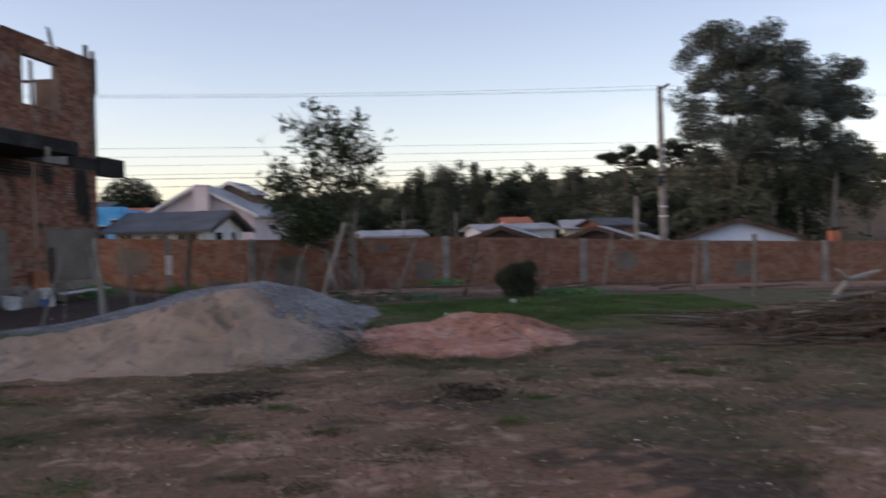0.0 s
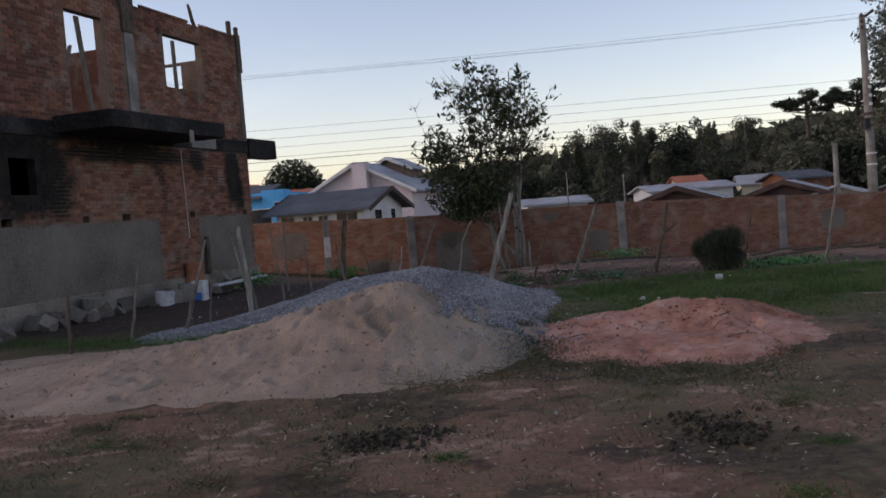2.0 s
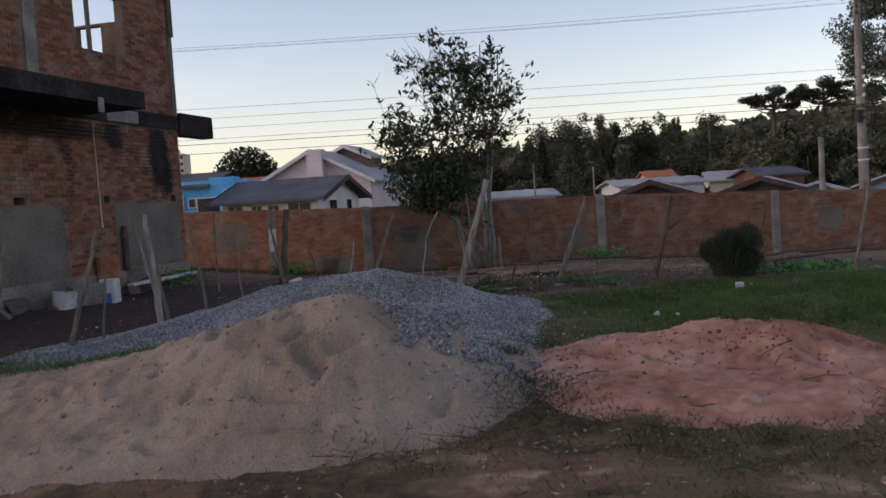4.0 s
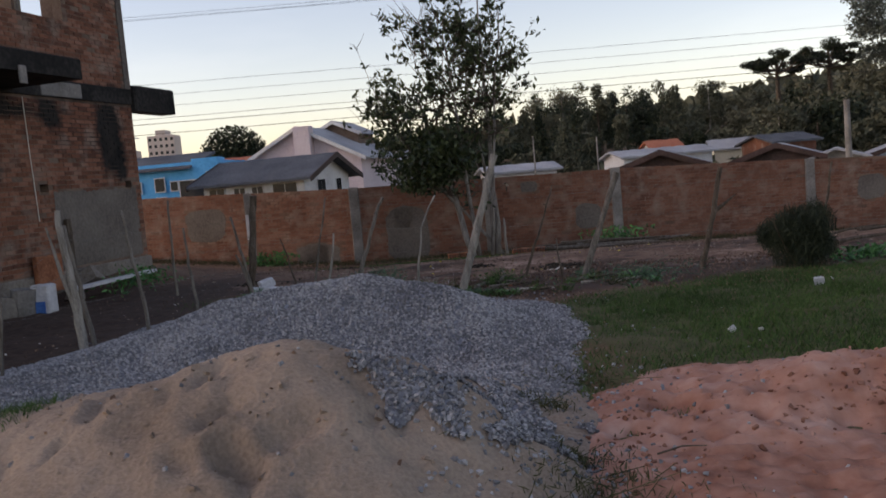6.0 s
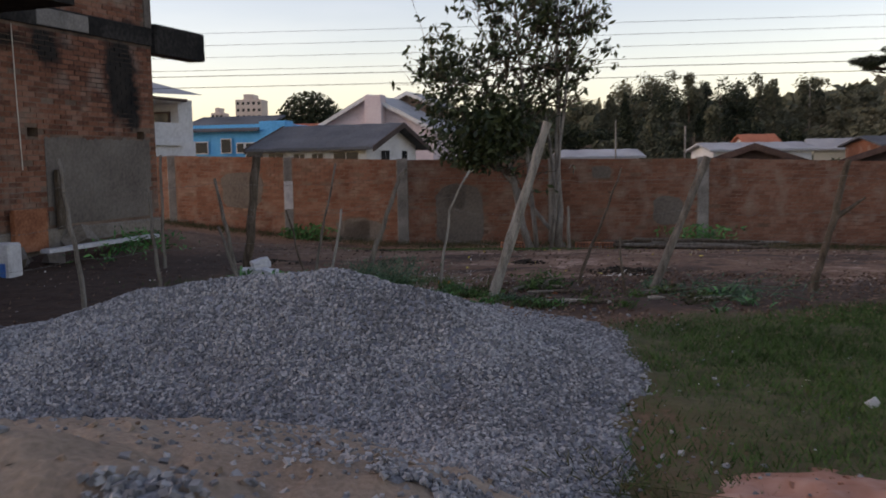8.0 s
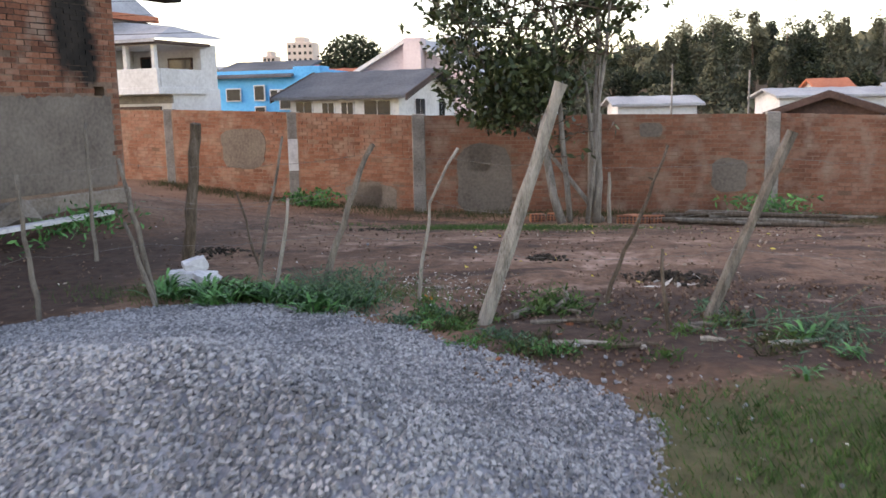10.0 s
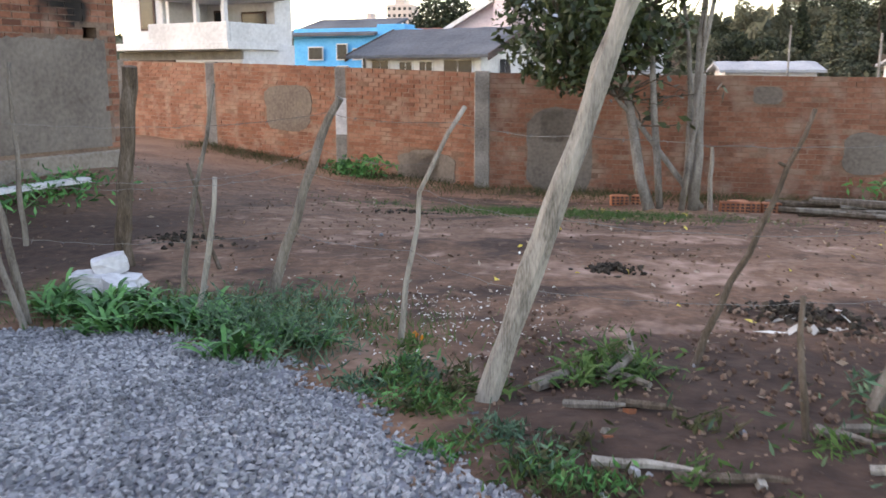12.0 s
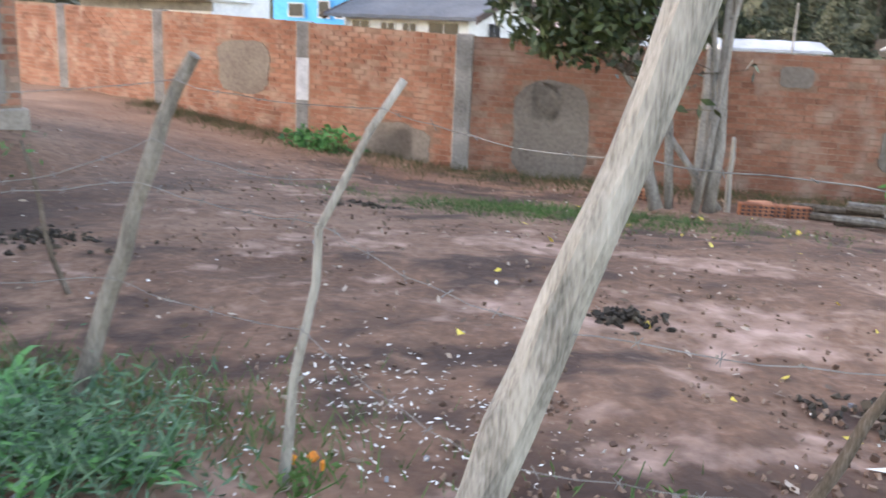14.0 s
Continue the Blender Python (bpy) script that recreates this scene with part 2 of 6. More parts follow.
M_STEEL = material("rusty_steel", [(0.05, 0.035, 0.028), (0.1, 0.075, 0.06), (0.17, 0.14, 0.12)], 8, 60, 0.6, 0.2, metal=0.6)
M_WIRE = material("dull_wire", [(0.1, 0.09, 0.08), (0.17, 0.16, 0.15), (0.26, 0.24, 0.22)], 8, 60, 0.6, 0, metal=0.4)
M_CABLE = material("black_cable", [(0.012, 0.012, 0.013), (0.02, 0.02, 0.022), (0.03, 0.03, 0.032)], 2, 9, 0.6, 0)
M_SACK = material("white_plastic_sack", [(0.36, 0.36, 0.38), (0.52, 0.52, 0.54), (0.66, 0.66, 0.67)], 5, 30, 0.5, 0.4, 0.01)
M_BLUEPL = material("blue_plastic", [(0.02, 0.08, 0.28), (0.03, 0.13, 0.4), (0.06, 0.2, 0.5)], 5, 30, 0.45, 0.1)
M_HBRICK = material("hollow_brick", [(0.2, 0.07, 0.035), (0.36, 0.14, 0.075), (0.46, 0.21, 0.125)], 3, 30, 0.9, 0.3, island=0.3)
M_PEEL = material("orange_peel", [(0.6, 0.16, 0.02), (0.75, 0.25, 0.03), (0.8, 0.33, 0.06)], 12, 60, 0.6, 0.2)
M_YELLOW = material("yellow_leaf", [(0.45, 0.33, 0.05), (0.6, 0.45, 0.08), (0.7, 0.55, 0.15)], 12, 60, 0.7, 0.1)
M_TOWER = material("far_tower_paint", [(0.5, 0.4, 0.36), (0.58, 0.48, 0.43), (0.62, 0.53, 0.48)], 0.1, 1, 0.9, 0)


# ---- mesh helpers ----
ORIGIN = {}


def join(*meshes):
    verts, faces = [], []
    for v, f in meshes:
        k = len(verts)
        verts.extend(tuple(p) for p in v)
        faces.extend(tuple(i + k for i in q) for q in f)
    return verts, faces


def mesh_of(name, vf, mat, origin=(0, 0, 0), smooth=False):
    me = bpy.data.meshes.new(name)
    ox, oy, oz = origin
    me.from_pydata([(p[0] - ox, p[1] - oy, p[2] - oz) for p in vf[0]], [], vf[1])
    me.materials.append(mat)
    if smooth:
        me.polygons.foreach_set("use_smooth", [True] * len(me.polygons))
    me.update()
    return me


def thing(name, label, category, at=(0, 0, 0), group="", kind=""):
    ob = new(name)
    ob.location = at
    ob.empty_display_size = 0.1
    ORIGIN[ob.name] = tuple(at)
    return tagged(ob, label, category, group, kind)


def part(name, vf, mat, parent, label="", smooth=False, kind=""):
    o = ORIGIN[parent.name]
    ob = new(name, mesh_of(name, vf, mat, o, smooth))
    ob.parent = parent
    ORIGIN[ob.name] = o
    return tagged(ob, label, kind=kind)


def solid(name, vf, mat, label, category, at=(0, 0, 0), group="", kind="", smooth=False):
    ob = new(name, mesh_of(name, vf, mat, at, smooth))
    ob.location = at
    ORIGIN[ob.name] = tuple(at)
    return tagged(ob, label, category, group, kind)


def box(x0, x1, y0, y1, z0, z1):
    v = [(x, y, z) for z in (z0, z1) for y in (y0, y1) for x in (x0, x1)]
    return v, [(0, 2, 3, 1), (4, 5, 7, 6), (0, 1, 5, 4), (2, 6, 7, 3), (0, 4, 6, 2), (1, 3, 7, 5)]


def soft_box(x0, x1, y0, y1, z0, z1, r=0.02):
    """A box with chamfered upright and top edges."""
    v, f = [], []
    rings = ((z0, 0.0), (z1 - r, 0.0), (z1, r))
    for z, k in rings:
        a, b, c, d = x0 + k, x1 - k, y0 + k, y1 - k
        v += [(a + r, c, z), (b - r, c, z), (b, c + r, z), (b, d - r, z), (b - r, d, z), (a + r, d, z), (a, d - r, z), (a, c + r, z)]
    for i in range(2):
        for j in range(8):
            f.append((8 * i + j, 8 * i + (j + 1) % 8, 8 * i + 8 + (j + 1) % 8, 8 * i + 8 + j))
    f.append(tuple(range(16, 24)))
    f.append(tuple(range(7, -1, -1)))
    return v, f


def turned(vf, at, deg):
    c, s = math.cos(radians(deg)), math.sin(radians(deg))
    return [(at[0] + c * p[0] - s * p[1], at[1] + s * p[0] + c * p[1], at[2] + p[2]) for p in vf[0]], vf[1]


def tube(points, radii, sides=7, rough=0.0, seed=0, caps=True):
    rng = random.Random(seed)
    P = [Vector(p) for p in points]
    v, f = [], []
    ref = Vector((0.31, 0.9, 0.17))
    for i, p in enumerate(P):
        d = (P[min(i + 1, len(P) - 1)] - P[max(i - 1, 0)]).normalized()
        a = d.cross(ref).normalized()
        b = d.cross(a)
        for j in range(sides):
            t = 2 * math.pi * j / sides
            r = radii[i] * (1 + rough * (rng.random() - 0.5))
            v.append(p + a * (r * math.cos(t)) + b * (r * math.sin(t)))
    for i in range(len(P) - 1):
        for j in range(sides):
            k = (j + 1) % sides
            f.append((i * sides + j, i * sides + k, (i + 1) * sides + k, (i + 1) * sides + j))
    if caps:
        f.append(tuple(range(sides - 1, -1, -1)))
        f.append(tuple((len(P) - 1) * sides + j for j in range(sides)))
    return v, f


def crooked(a, b, n, wob, seed):
    rng = random.Random(seed)
    a, b = Vector(a), Vector(b)
    pts = []
    off = Vector((0, 0, 0))
    for i in range(n + 1):
        t = i / n
        if 0 < i < n:
            off = off * 0.5 + Vector((rng.uniform(-1, 1), rng.uniform(-1, 1), rng.uniform(-0.3, 0.3))) * wob
        else:
            off = Vector((0, 0, 0))
        pts.append(a.lerp(b, t) + off)
    return pts


def leaves(centres, size, seed, aspect=0.45, droop=0.3, lying=1.0):
    """One small leaf of four corners at each centre, in all directions."""
    rng = np.random.default_rng(seed)
    C = np.asarray(centres, float)
    n = len(C)
    d = rng.normal(size=(n, 3))
    d[:, 2] = (d[:, 2] - droop) * lying
    d /= np.linalg.norm(d, axis=1, keepdims=True)
    e = np.cross(d, rng.normal(size=(n, 3)) * (lying, lying, 1.0))
    e /= np.linalg.norm(e, axis=1, keepdims=True) + 1e-9
    L = (size * rng.uniform(0.6, 1.4, n))[:, None]
    W = L * aspect / 2
    V = np.stack([C - d * L / 2, C + e * W, C + d * L / 2, C - e * W], 1).reshape(-1, 3)
    F = np.arange(4 * n).reshape(-1, 4)
    return V.tolist(), F.tolist()


def blades(bases, height, width, seed, lean=0.5):
    rng = np.random.default_rng(seed)
    B = np.asarray(bases, float)
    n = len(B)
    a = rng.uniform(0, 2 * np.pi, n)
    h = height * rng.uniform(0.5, 1.4, n)
    side = np.stack([np.cos(a), np.sin(a), 0 * a], 1) * (width * rng.uniform(0.6, 1.3, n) / 2)[:, None]
    b = rng.uniform(0, 2 * np.pi, n)
    tip = np.stack([np.cos(b) * h * lean, np.sin(b) * h * lean, h], 1)
    V = np.stack([B - side, B + side, B + tip], 1).reshape(-1, 3)
    return V.tolist(), np.arange(3 * n).reshape(-1, 3).tolist()


def lumps(centres, sizes, seed, flat=0.7):
    """Angular pieces of eight corners."""
    rng = np.random.default_rng(seed)
    C = np.asarray(centres, float)
    n = len(C)
    unit = np.array([(x, y, z) for z in (-1, 1) for y in (-1, 1) for x in (-1, 1)], float) * 0.5
    P = unit[None] * rng.uniform(0.55, 1.15, (n, 8, 3))
    P[:, :, 2] *= flat
    q = rng.normal(size=(n, 4))
    q /= np.linalg.norm(q, axis=1, keepdims=True)
    w, x, y, z = q.T
    R = np.stack([1 - 2 * (y * y + z * z), 2 * (x * y - z * w), 2 * (x * z + y * w), 2 * (x * y + z * w), 1 - 2 * (x * x + z * z), 2 * (y * z - x * w),
                  2 * (x * z - y * w), 2 * (y * z + x * w), 1 - 2 * (x * x + y * y)], 1).reshape(n, 3, 3)
    P = np.einsum("nij,nkj->nki", R, P) * np.asarray(sizes)[:, None, None] + C[:, None]
    f = np.array([(0, 2, 3, 1), (4, 5, 7, 6), (0, 1, 5, 4), (2, 6, 7, 3), (0, 4, 6, 2), (1, 3, 7, 5)])
    F = (np.arange(n)[:, None, None] * 8 + f[None]).reshape(-1, 4)
    return P.reshape(-1, 3).tolist(), F.tolist()


def smooth01(t):
    t = np.clip(t, 0, 1)
    return t * t * (3 - 2 * t)


def wobble(x, y, s, seed=0.0):
    """Smooth noise in the plan, about -1 to 1."""
    x, y = np.asarray(x, float), np.asarray(y, float)
    out = np.zeros(np.broadcast(x, y).shape)
    flat = np.broadcast_to(x, out.shape).ravel(), np.broadcast_to(y, out.shape).ravel()
    vals = [noise.noise((a * s + seed, b * s - seed, seed)) for a, b in zip(*flat)]
    return np.array(vals).reshape(out.shape)


# ---- ground ----
def wall_y(x):
    return np.interp(x, [-30, -9.5, -6.65, -3.45, -0.74, 26, 60], [43.0, 32.85, 31.45, 30.05, 28.9, 28.3, 27.5])


def wall_top(x):
    return np.interp(x, [-30, -9.5, -6.65, -3.45, -0.74, 5.6, 10.5, 15, 19.6, 26], [2.4, 1.83, 1.76, 1.66, 1.57, 1.49, 1.31, 1.13, 0.99, 0.83])


def wall_foot(x):
    return np.interp(x, [-30, -7.2, -6.2, -3.3, -0.8, 5.5, 10.4, 19.5, 26, 60], [0.5, 0.18, 0.08, -0.14, -0.26, -0.3, -0.48, -0.8, -0.95, -1.4])


def ground_z(x, y, fine=True):
    x, y = np.asarray(x, float), np.asarray(y, float)
    wy = wall_y(x)
    z = 0.2 * smooth01((y - 9) / 9) - 0.018 * np.clip(x - 3, 0, 30) * smooth01((y - 5) / 10)
    z = z + 0.28 * smooth01((-x - 3.2) / 1.5) * smooth01((y - 21) / 4)
    k = smooth01((y - (wy - 7)) / 6.6)
    z = z * (1 - k) + wall_foot(x) * k
    k = smooth01((y - wy - 0.6) / 4)
    far = -1.7 + 0.0 * y + 5.5 * smooth01((y - 75) / 70) + 3.0 * smooth01((x - 30) / 50) * smooth01((y - 55) / 40) + 6 * smooth01((y - 150) / 200)
    z = z * (1 - k) + far * k
    if fine:
        near = 1 - smooth01((np.hypot(x, y - 14) - 20) / 15)
        z = z + near * (0.03 * wobble(x, y, 0.9, 3.1) + 0.02 * wobble(x, y, 3.4, 7.7) + 0.014 * wobble(x, y, 9.0, 1.7))
    return z


def turf(x, y):
    """How much turf grows at a place: 0 bare to 1 full."""
    x, y = np.asarray(x, float), np.asarray(y, float)
    n = 0.5 * wobble(x, y, 0.35, 9.2) + 0.4 * wobble(x, y, 1.1, 4.4)
    g = 0.12 + 0.42 * smooth01((y - 3.2 - 1.2 * n) / 4) + 0.5 * smooth01((x - 1.6) / 1.2) * smooth01((y - 13.2) / 1.5)
    g = g - 0.45 * smooth01((y - 16.6) / 1.2) * smooth01((4.2 - x) / 1.2)
    g = g - 0.95 * smooth01((y - 17.1 - 0.22 * np.clip(x - 2, 0, 6)) / 1.1)
    g = g + 0.45 * np.exp(-((y - wall_y(x) + 0.8) / 0.8) ** 2)
    g = g + 0.6 * np.exp(-((x - 0.6) / 2.2) ** 2 - ((y - 25.0) / 0.7) ** 2)
    g = g - 0.6 * smooth01((-x - 2.8) / 1.2) * smooth01((y - 15.5) / 1.5)
    g = g + 0.5 * np.exp(-((x + 4) / 1.6) ** 2 - ((y - 14.6 + 0.4 * (x + 4)) / 0.5) ** 2)
    g = np.where(y > wall_y(x), 0.6, g)
    return np.clip(g + 0.55 * n, 0, 1)


def axis(dense0, dense1, step, lo, hi):
    a = list(np.arange(dense0, dense1 + 1e-6, step))
    s, p = step, dense1
    while p < hi:
        s *= 1.35
        p += s
        a.append(min(p, hi))
    s, p = step, dense0
    while p > lo:
        s *= 1.35
        p -= s
        a.insert(0, max(p, lo))
    return np.array(a)


gx, gy = axis(-6.5, 8.0, 0.09, -1500, 1500), axis(2.6, 29.5, 0.09, -300, 2500)
GX, GY = np.meshgrid(gx, gy)
GZ = ground_z(GX, GY)
nx, ny = len(gx), len(gy)
idx = np.arange(nx * ny).reshape(ny, nx)
gf = np.stack([idx[:-1, :-1], idx[:-1, 1:], idx[1:, 1:], idx[1:, :-1]], -1).reshape(-1, 4)
ground = solid("ground", (np.stack([GX, GY, GZ], -1).reshape(-1, 3).tolist(), gf.tolist()), M_SOIL,
               "trodden reddish-brown soil with patchy short grass", "ground", kind="structure", smooth=True)
near_mask = (np.abs(GX) < 40) & (GY < 60) & (GY > -20)
T = np.full(GX.shape, 0.5)
T[near_mask] = turf(GX[near_mask], GY[near_mask])
CLAY_EDGE = np.zeros(GX.shape)
CLAY_EDGE[near_mask] = wobble(GX[near_mask], GY[near_mask], 0.7, 3.1) + 0.6 * wobble(GX[near_mask], GY[near_mask], 2.2, 5.1)
PAD = smooth01((GY - 17.5) / 1.5) * (1 - smooth01((GY - 28) / 2)) * smooth01((GX + 3.5) / 1.5) * (1 - smooth01((GX - 8) / 2))
NEAR = (1 - smooth01((GY - 12) / 2)) * smooth01((GY + 1) / 3) * (1 - smooth01((np.abs(GX) - 12) / 4))
MOTTLE_NEAR = np.zeros(GX.shape)
field_mask = NEAR > 0
MOTTLE_NEAR[field_mask] = wobble(GX[field_mask], 1.5 * GY[field_mask], 0.6, 12.7) + 0.7 * wobble(GX[field_mask], 1.5 * GY[field_mask], 1.7, 18.7) + 0.6 * wobble(GX[field_mask], 1.5 * GY[field_mask], 4.5, 14.7)
MOTTLE = np.zeros(GX.shape)
pad_mask = PAD > 0
MOTTLE[pad_mask] = wobble(GX[pad_mask], 1.7 * GY[pad_mask], 0.8, 2.7) + 0.7 * wobble(GX[pad_mask], 1.7 * GY[pad_mask], 2.3, 8.7) + 0.5 * wobble(GX[pad_mask], 1.5 * GY[pad_mask], 6.0, 4.7)
for attr_name, values in (("turf", T * np.where(GY < 12, 0.82, 0.95)), ("dark_soil", 0.85 * smooth01((-GX - 1.8) / 1.2) * smooth01((GY - 14.2 + 0.3 * (GX + 4)) / 1.5) * (1 - 0.6 * smooth01((GY - 21.5) / 2.5)) * (1 - smooth01((GY - 27) / 3)) + 0.3 * PAD + 0.7 * smooth01((GX - 0.5) / 1) * smooth01((GY - 17.0) / 1) * (1 - smooth01((GY - 19.2) / 1.2)) + 0.5 * PAD * smooth01((MOTTLE - 0.05) / 0.6) + 0.85 * NEAR * smooth01((MOTTLE_NEAR + 0.1) / 0.45)),
                          ("clay", 0.22 * np.exp(-((GX - 0.9) / 1.9) ** 2 - ((GY - 21.6) / 1.3) ** 2) + 0.4 * PAD * smooth01((-MOTTLE - 0.1) / 0.6) + 0.4 * NEAR * smooth01((-MOTTLE_NEAR - 0.2) / 0.4) + 0.36 * (1 - smooth01((GY - 3.2 + 1.3 * CLAY_EDGE) / 2.6)))):
    at = ground.data.attributes.new(attr_name, "FLOAT", "POINT")
    at.data.foreach_set("value", np.ascontiguousarray(values.ravel(), dtype=np.float32))


# ---- heaps ----
def ridge_height(x, y, nodes):
    """Height of a heap along a crest: nodes of (x, y, height, radius)."""
    h = np.zeros(np.broadcast(x, y).shape)
    for (x0, y0, h0, r0), (x1, y1, h1, r1) in zip(nodes[:-1], nodes[1:]):
        L2 = (x1 - x0) ** 2 + (y1 - y0) ** 2
        t = np.clip(((x - x0) * (x1 - x0) + (y - y0) * (y1 - y0)) / L2, 0, 1)
        d = np.hypot(x - x0 - t * (x1 - x0), y - y0 - t * (y1 - y0))
        H, R = h0 + t * (h1 - h0), r0 + t * (r1 - r0)
        q = np.clip((np.sqrt(d * d + 0.03) - 0.12) / R, 0, 1)
        h = np.maximum(h, H * (1 - q) ** 1.1)
    return h


SAND_BACK = [(0.3, 13.3, 0.36, 1.2), (-0.6, 13.5, 0.44, 1.5), (-1.8, 13.6, 0.36, 1.5), (-3.2, 13.8, 0.12, 1.1)]
SAND_CREST = [(0.16, 12.3, 0.8, 0.95), (-0.3, 12.3, 0.91, 1.4), (-0.6, 12.3, 0.87, 1.6), (-1.0, 12.3, 0.76, 1.65), (-1.7, 12.35, 0.55, 1.75), (-3.1, 12.55, 0.3, 2.0), (-5.2, 13.0, 0.08, 1.8)]
GRAVEL_CREST = [(0.85, 15.75, 0.33, 1.05), (0.45, 15.9, 0.54, 1.35), (-0.15, 16.1, 0.66, 1.7), (-1.3, 16.1, 0.55, 1.65), (-2.0, 15.9, 0.34, 1.5), (-3.4, 15.2, 0.07, 1.0)]
GRAVEL_SKIRT = [(0.85, 12.9, 0.16, 0.35), (0.85, 14.2, 0.14, 0.65), (0.7, 16.6, 0.2, 1.3), (-0.1, 17.0, 0.24, 1.7), (-1.0, 17.5, 0.22, 1.9)]
GRAVEL_TONGUE = [(0.06, 12.18, 0.8, 0.34), (0.3, 12.05, 0.85, 0.5), (0.6, 12.12, 0.9, 0.55), (0.85, 12.5, 0.9, 0.7), (0.85, 13.2, 0.9, 0.8)]


_fp = random.Random(64)
FOOTPRINTS = [(_fp.uniform(-3.6, 0.5), _fp.uniform(10.9, 12.5), _fp.uniform(0.035, 0.085)) for _ in range(60)] + [(-0.25, 11.75, 0.1), (-0.75, 11.35, 0.13), (-0.5, 11.6, 0.1)]


def sand_h(x, y):
    h = np.maximum(ridge_height(x, y, SAND_CREST), ridge_height(x, y, SAND_BACK))
    w = smooth01(h / 0.15)
    h = h + w * (0.04 * wobble(x, y, 1.6, 5.0) + 0.022 * wobble(x, y, 4.0, 2.0) + 0.026 * wobble(x, y, 9.0, 8.0) + 0.014 * wobble(x, y, 19.0, 3.0)) - 0.03
    wv = 0.35 * wobble(x, y, 6.0, 1.3)
    for fx, fy, fr in FOOTPRINTS:
        ang = 37.0 * fx + 11.0 * fy
        ca, sa = math.cos(ang), math.sin(ang)
        q = np.hypot(((x - fx) * ca + (y - fy) * sa) / (fr * 1.5), ((y - fy) * ca - (x - fx) * sa) / (fr * 0.7)) + wv
        h = h - w * 0.7 * fr * np.exp(-np.abs(q) ** 3) + w * 0.1 * fr * np.exp(-((q - 1.6) / 0.5) ** 2)
    return h


def gravel_h(x, y):
    h = np.maximum(ridge_height(x, y, GRAVEL_CREST), ridge_height(x, y, GRAVEL_SKIRT))
    h = h + smooth01(h / 0.1) * (0.03 * wobble(x, y, 1.8, 6.0) + 0.02 * wobble(x, y, 5.0, 3.0)) - 0.02
    # stones spilled over the shoulder of the sand
    on = 1 - ridge_height(x, y, GRAVEL_TONGUE) - 0.5 * wobble(x, y, 4.0, 7.0)
    return np.where((on < 0.33) & (x > -0.1), np.maximum(h, sand_h(x, y) + 0.015), h)


def red_h(x, y):
    edge = 0.16 * wobble(x, y, 0.8, 11.0) + 0.07 * wobble(x, y, 2.6, 15.0)
    e = np.hypot((x - 2.7) / 1.85, (y - 12.45) / 1.95) + edge
    h = 0.07 * smooth01((1.0 - e) / 0.4)
    # trampled crest with a broken scarp on the near side
    crest = 12.95 + 0.18 * wobble(x, 0 * y, 1.3, 4.2)
    lip = np.exp(-((x - 2.95) / 0.85) ** 2) * np.where(y > crest, np.exp(-((y - crest) / 0.55) ** 2), np.exp(-((y - crest) / 0.3) ** 2))
    h = h + 0.2 * lip * (1 + 0.3 * wobble(x, y, 2.0, 6.0)) + 0.09 * np.exp(-((x - 3.7) / 0.5) ** 2 - ((y - 13.0) / 0.4) ** 2)
    k = smooth01(h / 0.08)
    prints = np.clip(wobble(x, y * 1.5, 3.6, 2.5) - 0.15, 0, 1)
    return h + k * (0.045 * wobble(x, y, 1.6, 1.0) - 0.13 * prints + 0.04 * np.abs(wobble(x, y * 1.8, 5.0, 9.5)) + 0.032 * wobble(x, y * 1.6, 10.0, 4.0)) - 0.025


def heap_mesh(fn, x0, x1, y0, y1, step, beneath=0.12):
    xs, ys = np.arange(x0, x1, step), np.arange(y0, y1, step)
    X, Y = np.meshgrid(xs, ys)
    h = fn(X, Y)
    Z = ground_z(X, Y, False) + np.where(h > -0.02, h, -beneath)
    i = np.arange(X.size).reshape(X.shape)
    q = np.stack([i[:-1, :-1], i[:-1, 1:], i[1:, 1:], i[1:, :-1]], -1).reshape(-1, 4)
    hh = h.ravel()
    q = q[(hh[q].max(1) > -0.01)]
    used = np.unique(q)
    remap = -np.ones(X.size, int)
    remap[used] = np.arange(len(used))
    P = np.stack([X, Y, Z], -1).reshape(-1, 3)[used]
    return P.tolist(), remap[q].tolist()


sand = solid("sand_pile", heap_mesh(sand_h, -7.5, 1.8, 9.8, 15.8, 0.036), M_SAND, "long heap of pale damp building sand with footprints", "sand pile", kind="stuff", smooth=True)
red = solid("red_soil_pile", heap_mesh(red_h, 0.4, 5.3, 9.9, 15.2, 0.032), M_RED, "low trampled mound of crumbly red clay soil", "soil pile", kind="stuff", smooth=True)
gravel = thing("gravel_pile", "broad heap of grey-blue crushed stone", "gravel pile", (0, 16, 0.2), kind="stuff")
part("heap", heap_mesh(gravel_h, -4.6, 3.2, 11.8, 20.2, 0.06), M_GRAVEL, gravel, smooth=True, kind="stuff")


def top_z(x, y):
    """The surface one would step on, heaps included."""
    g = ground_z(x, y, False)
    return g + np.maximum(0, np.maximum(sand_h(x, y), np.maximum(gravel_h(x, y), red_h(x, y))))


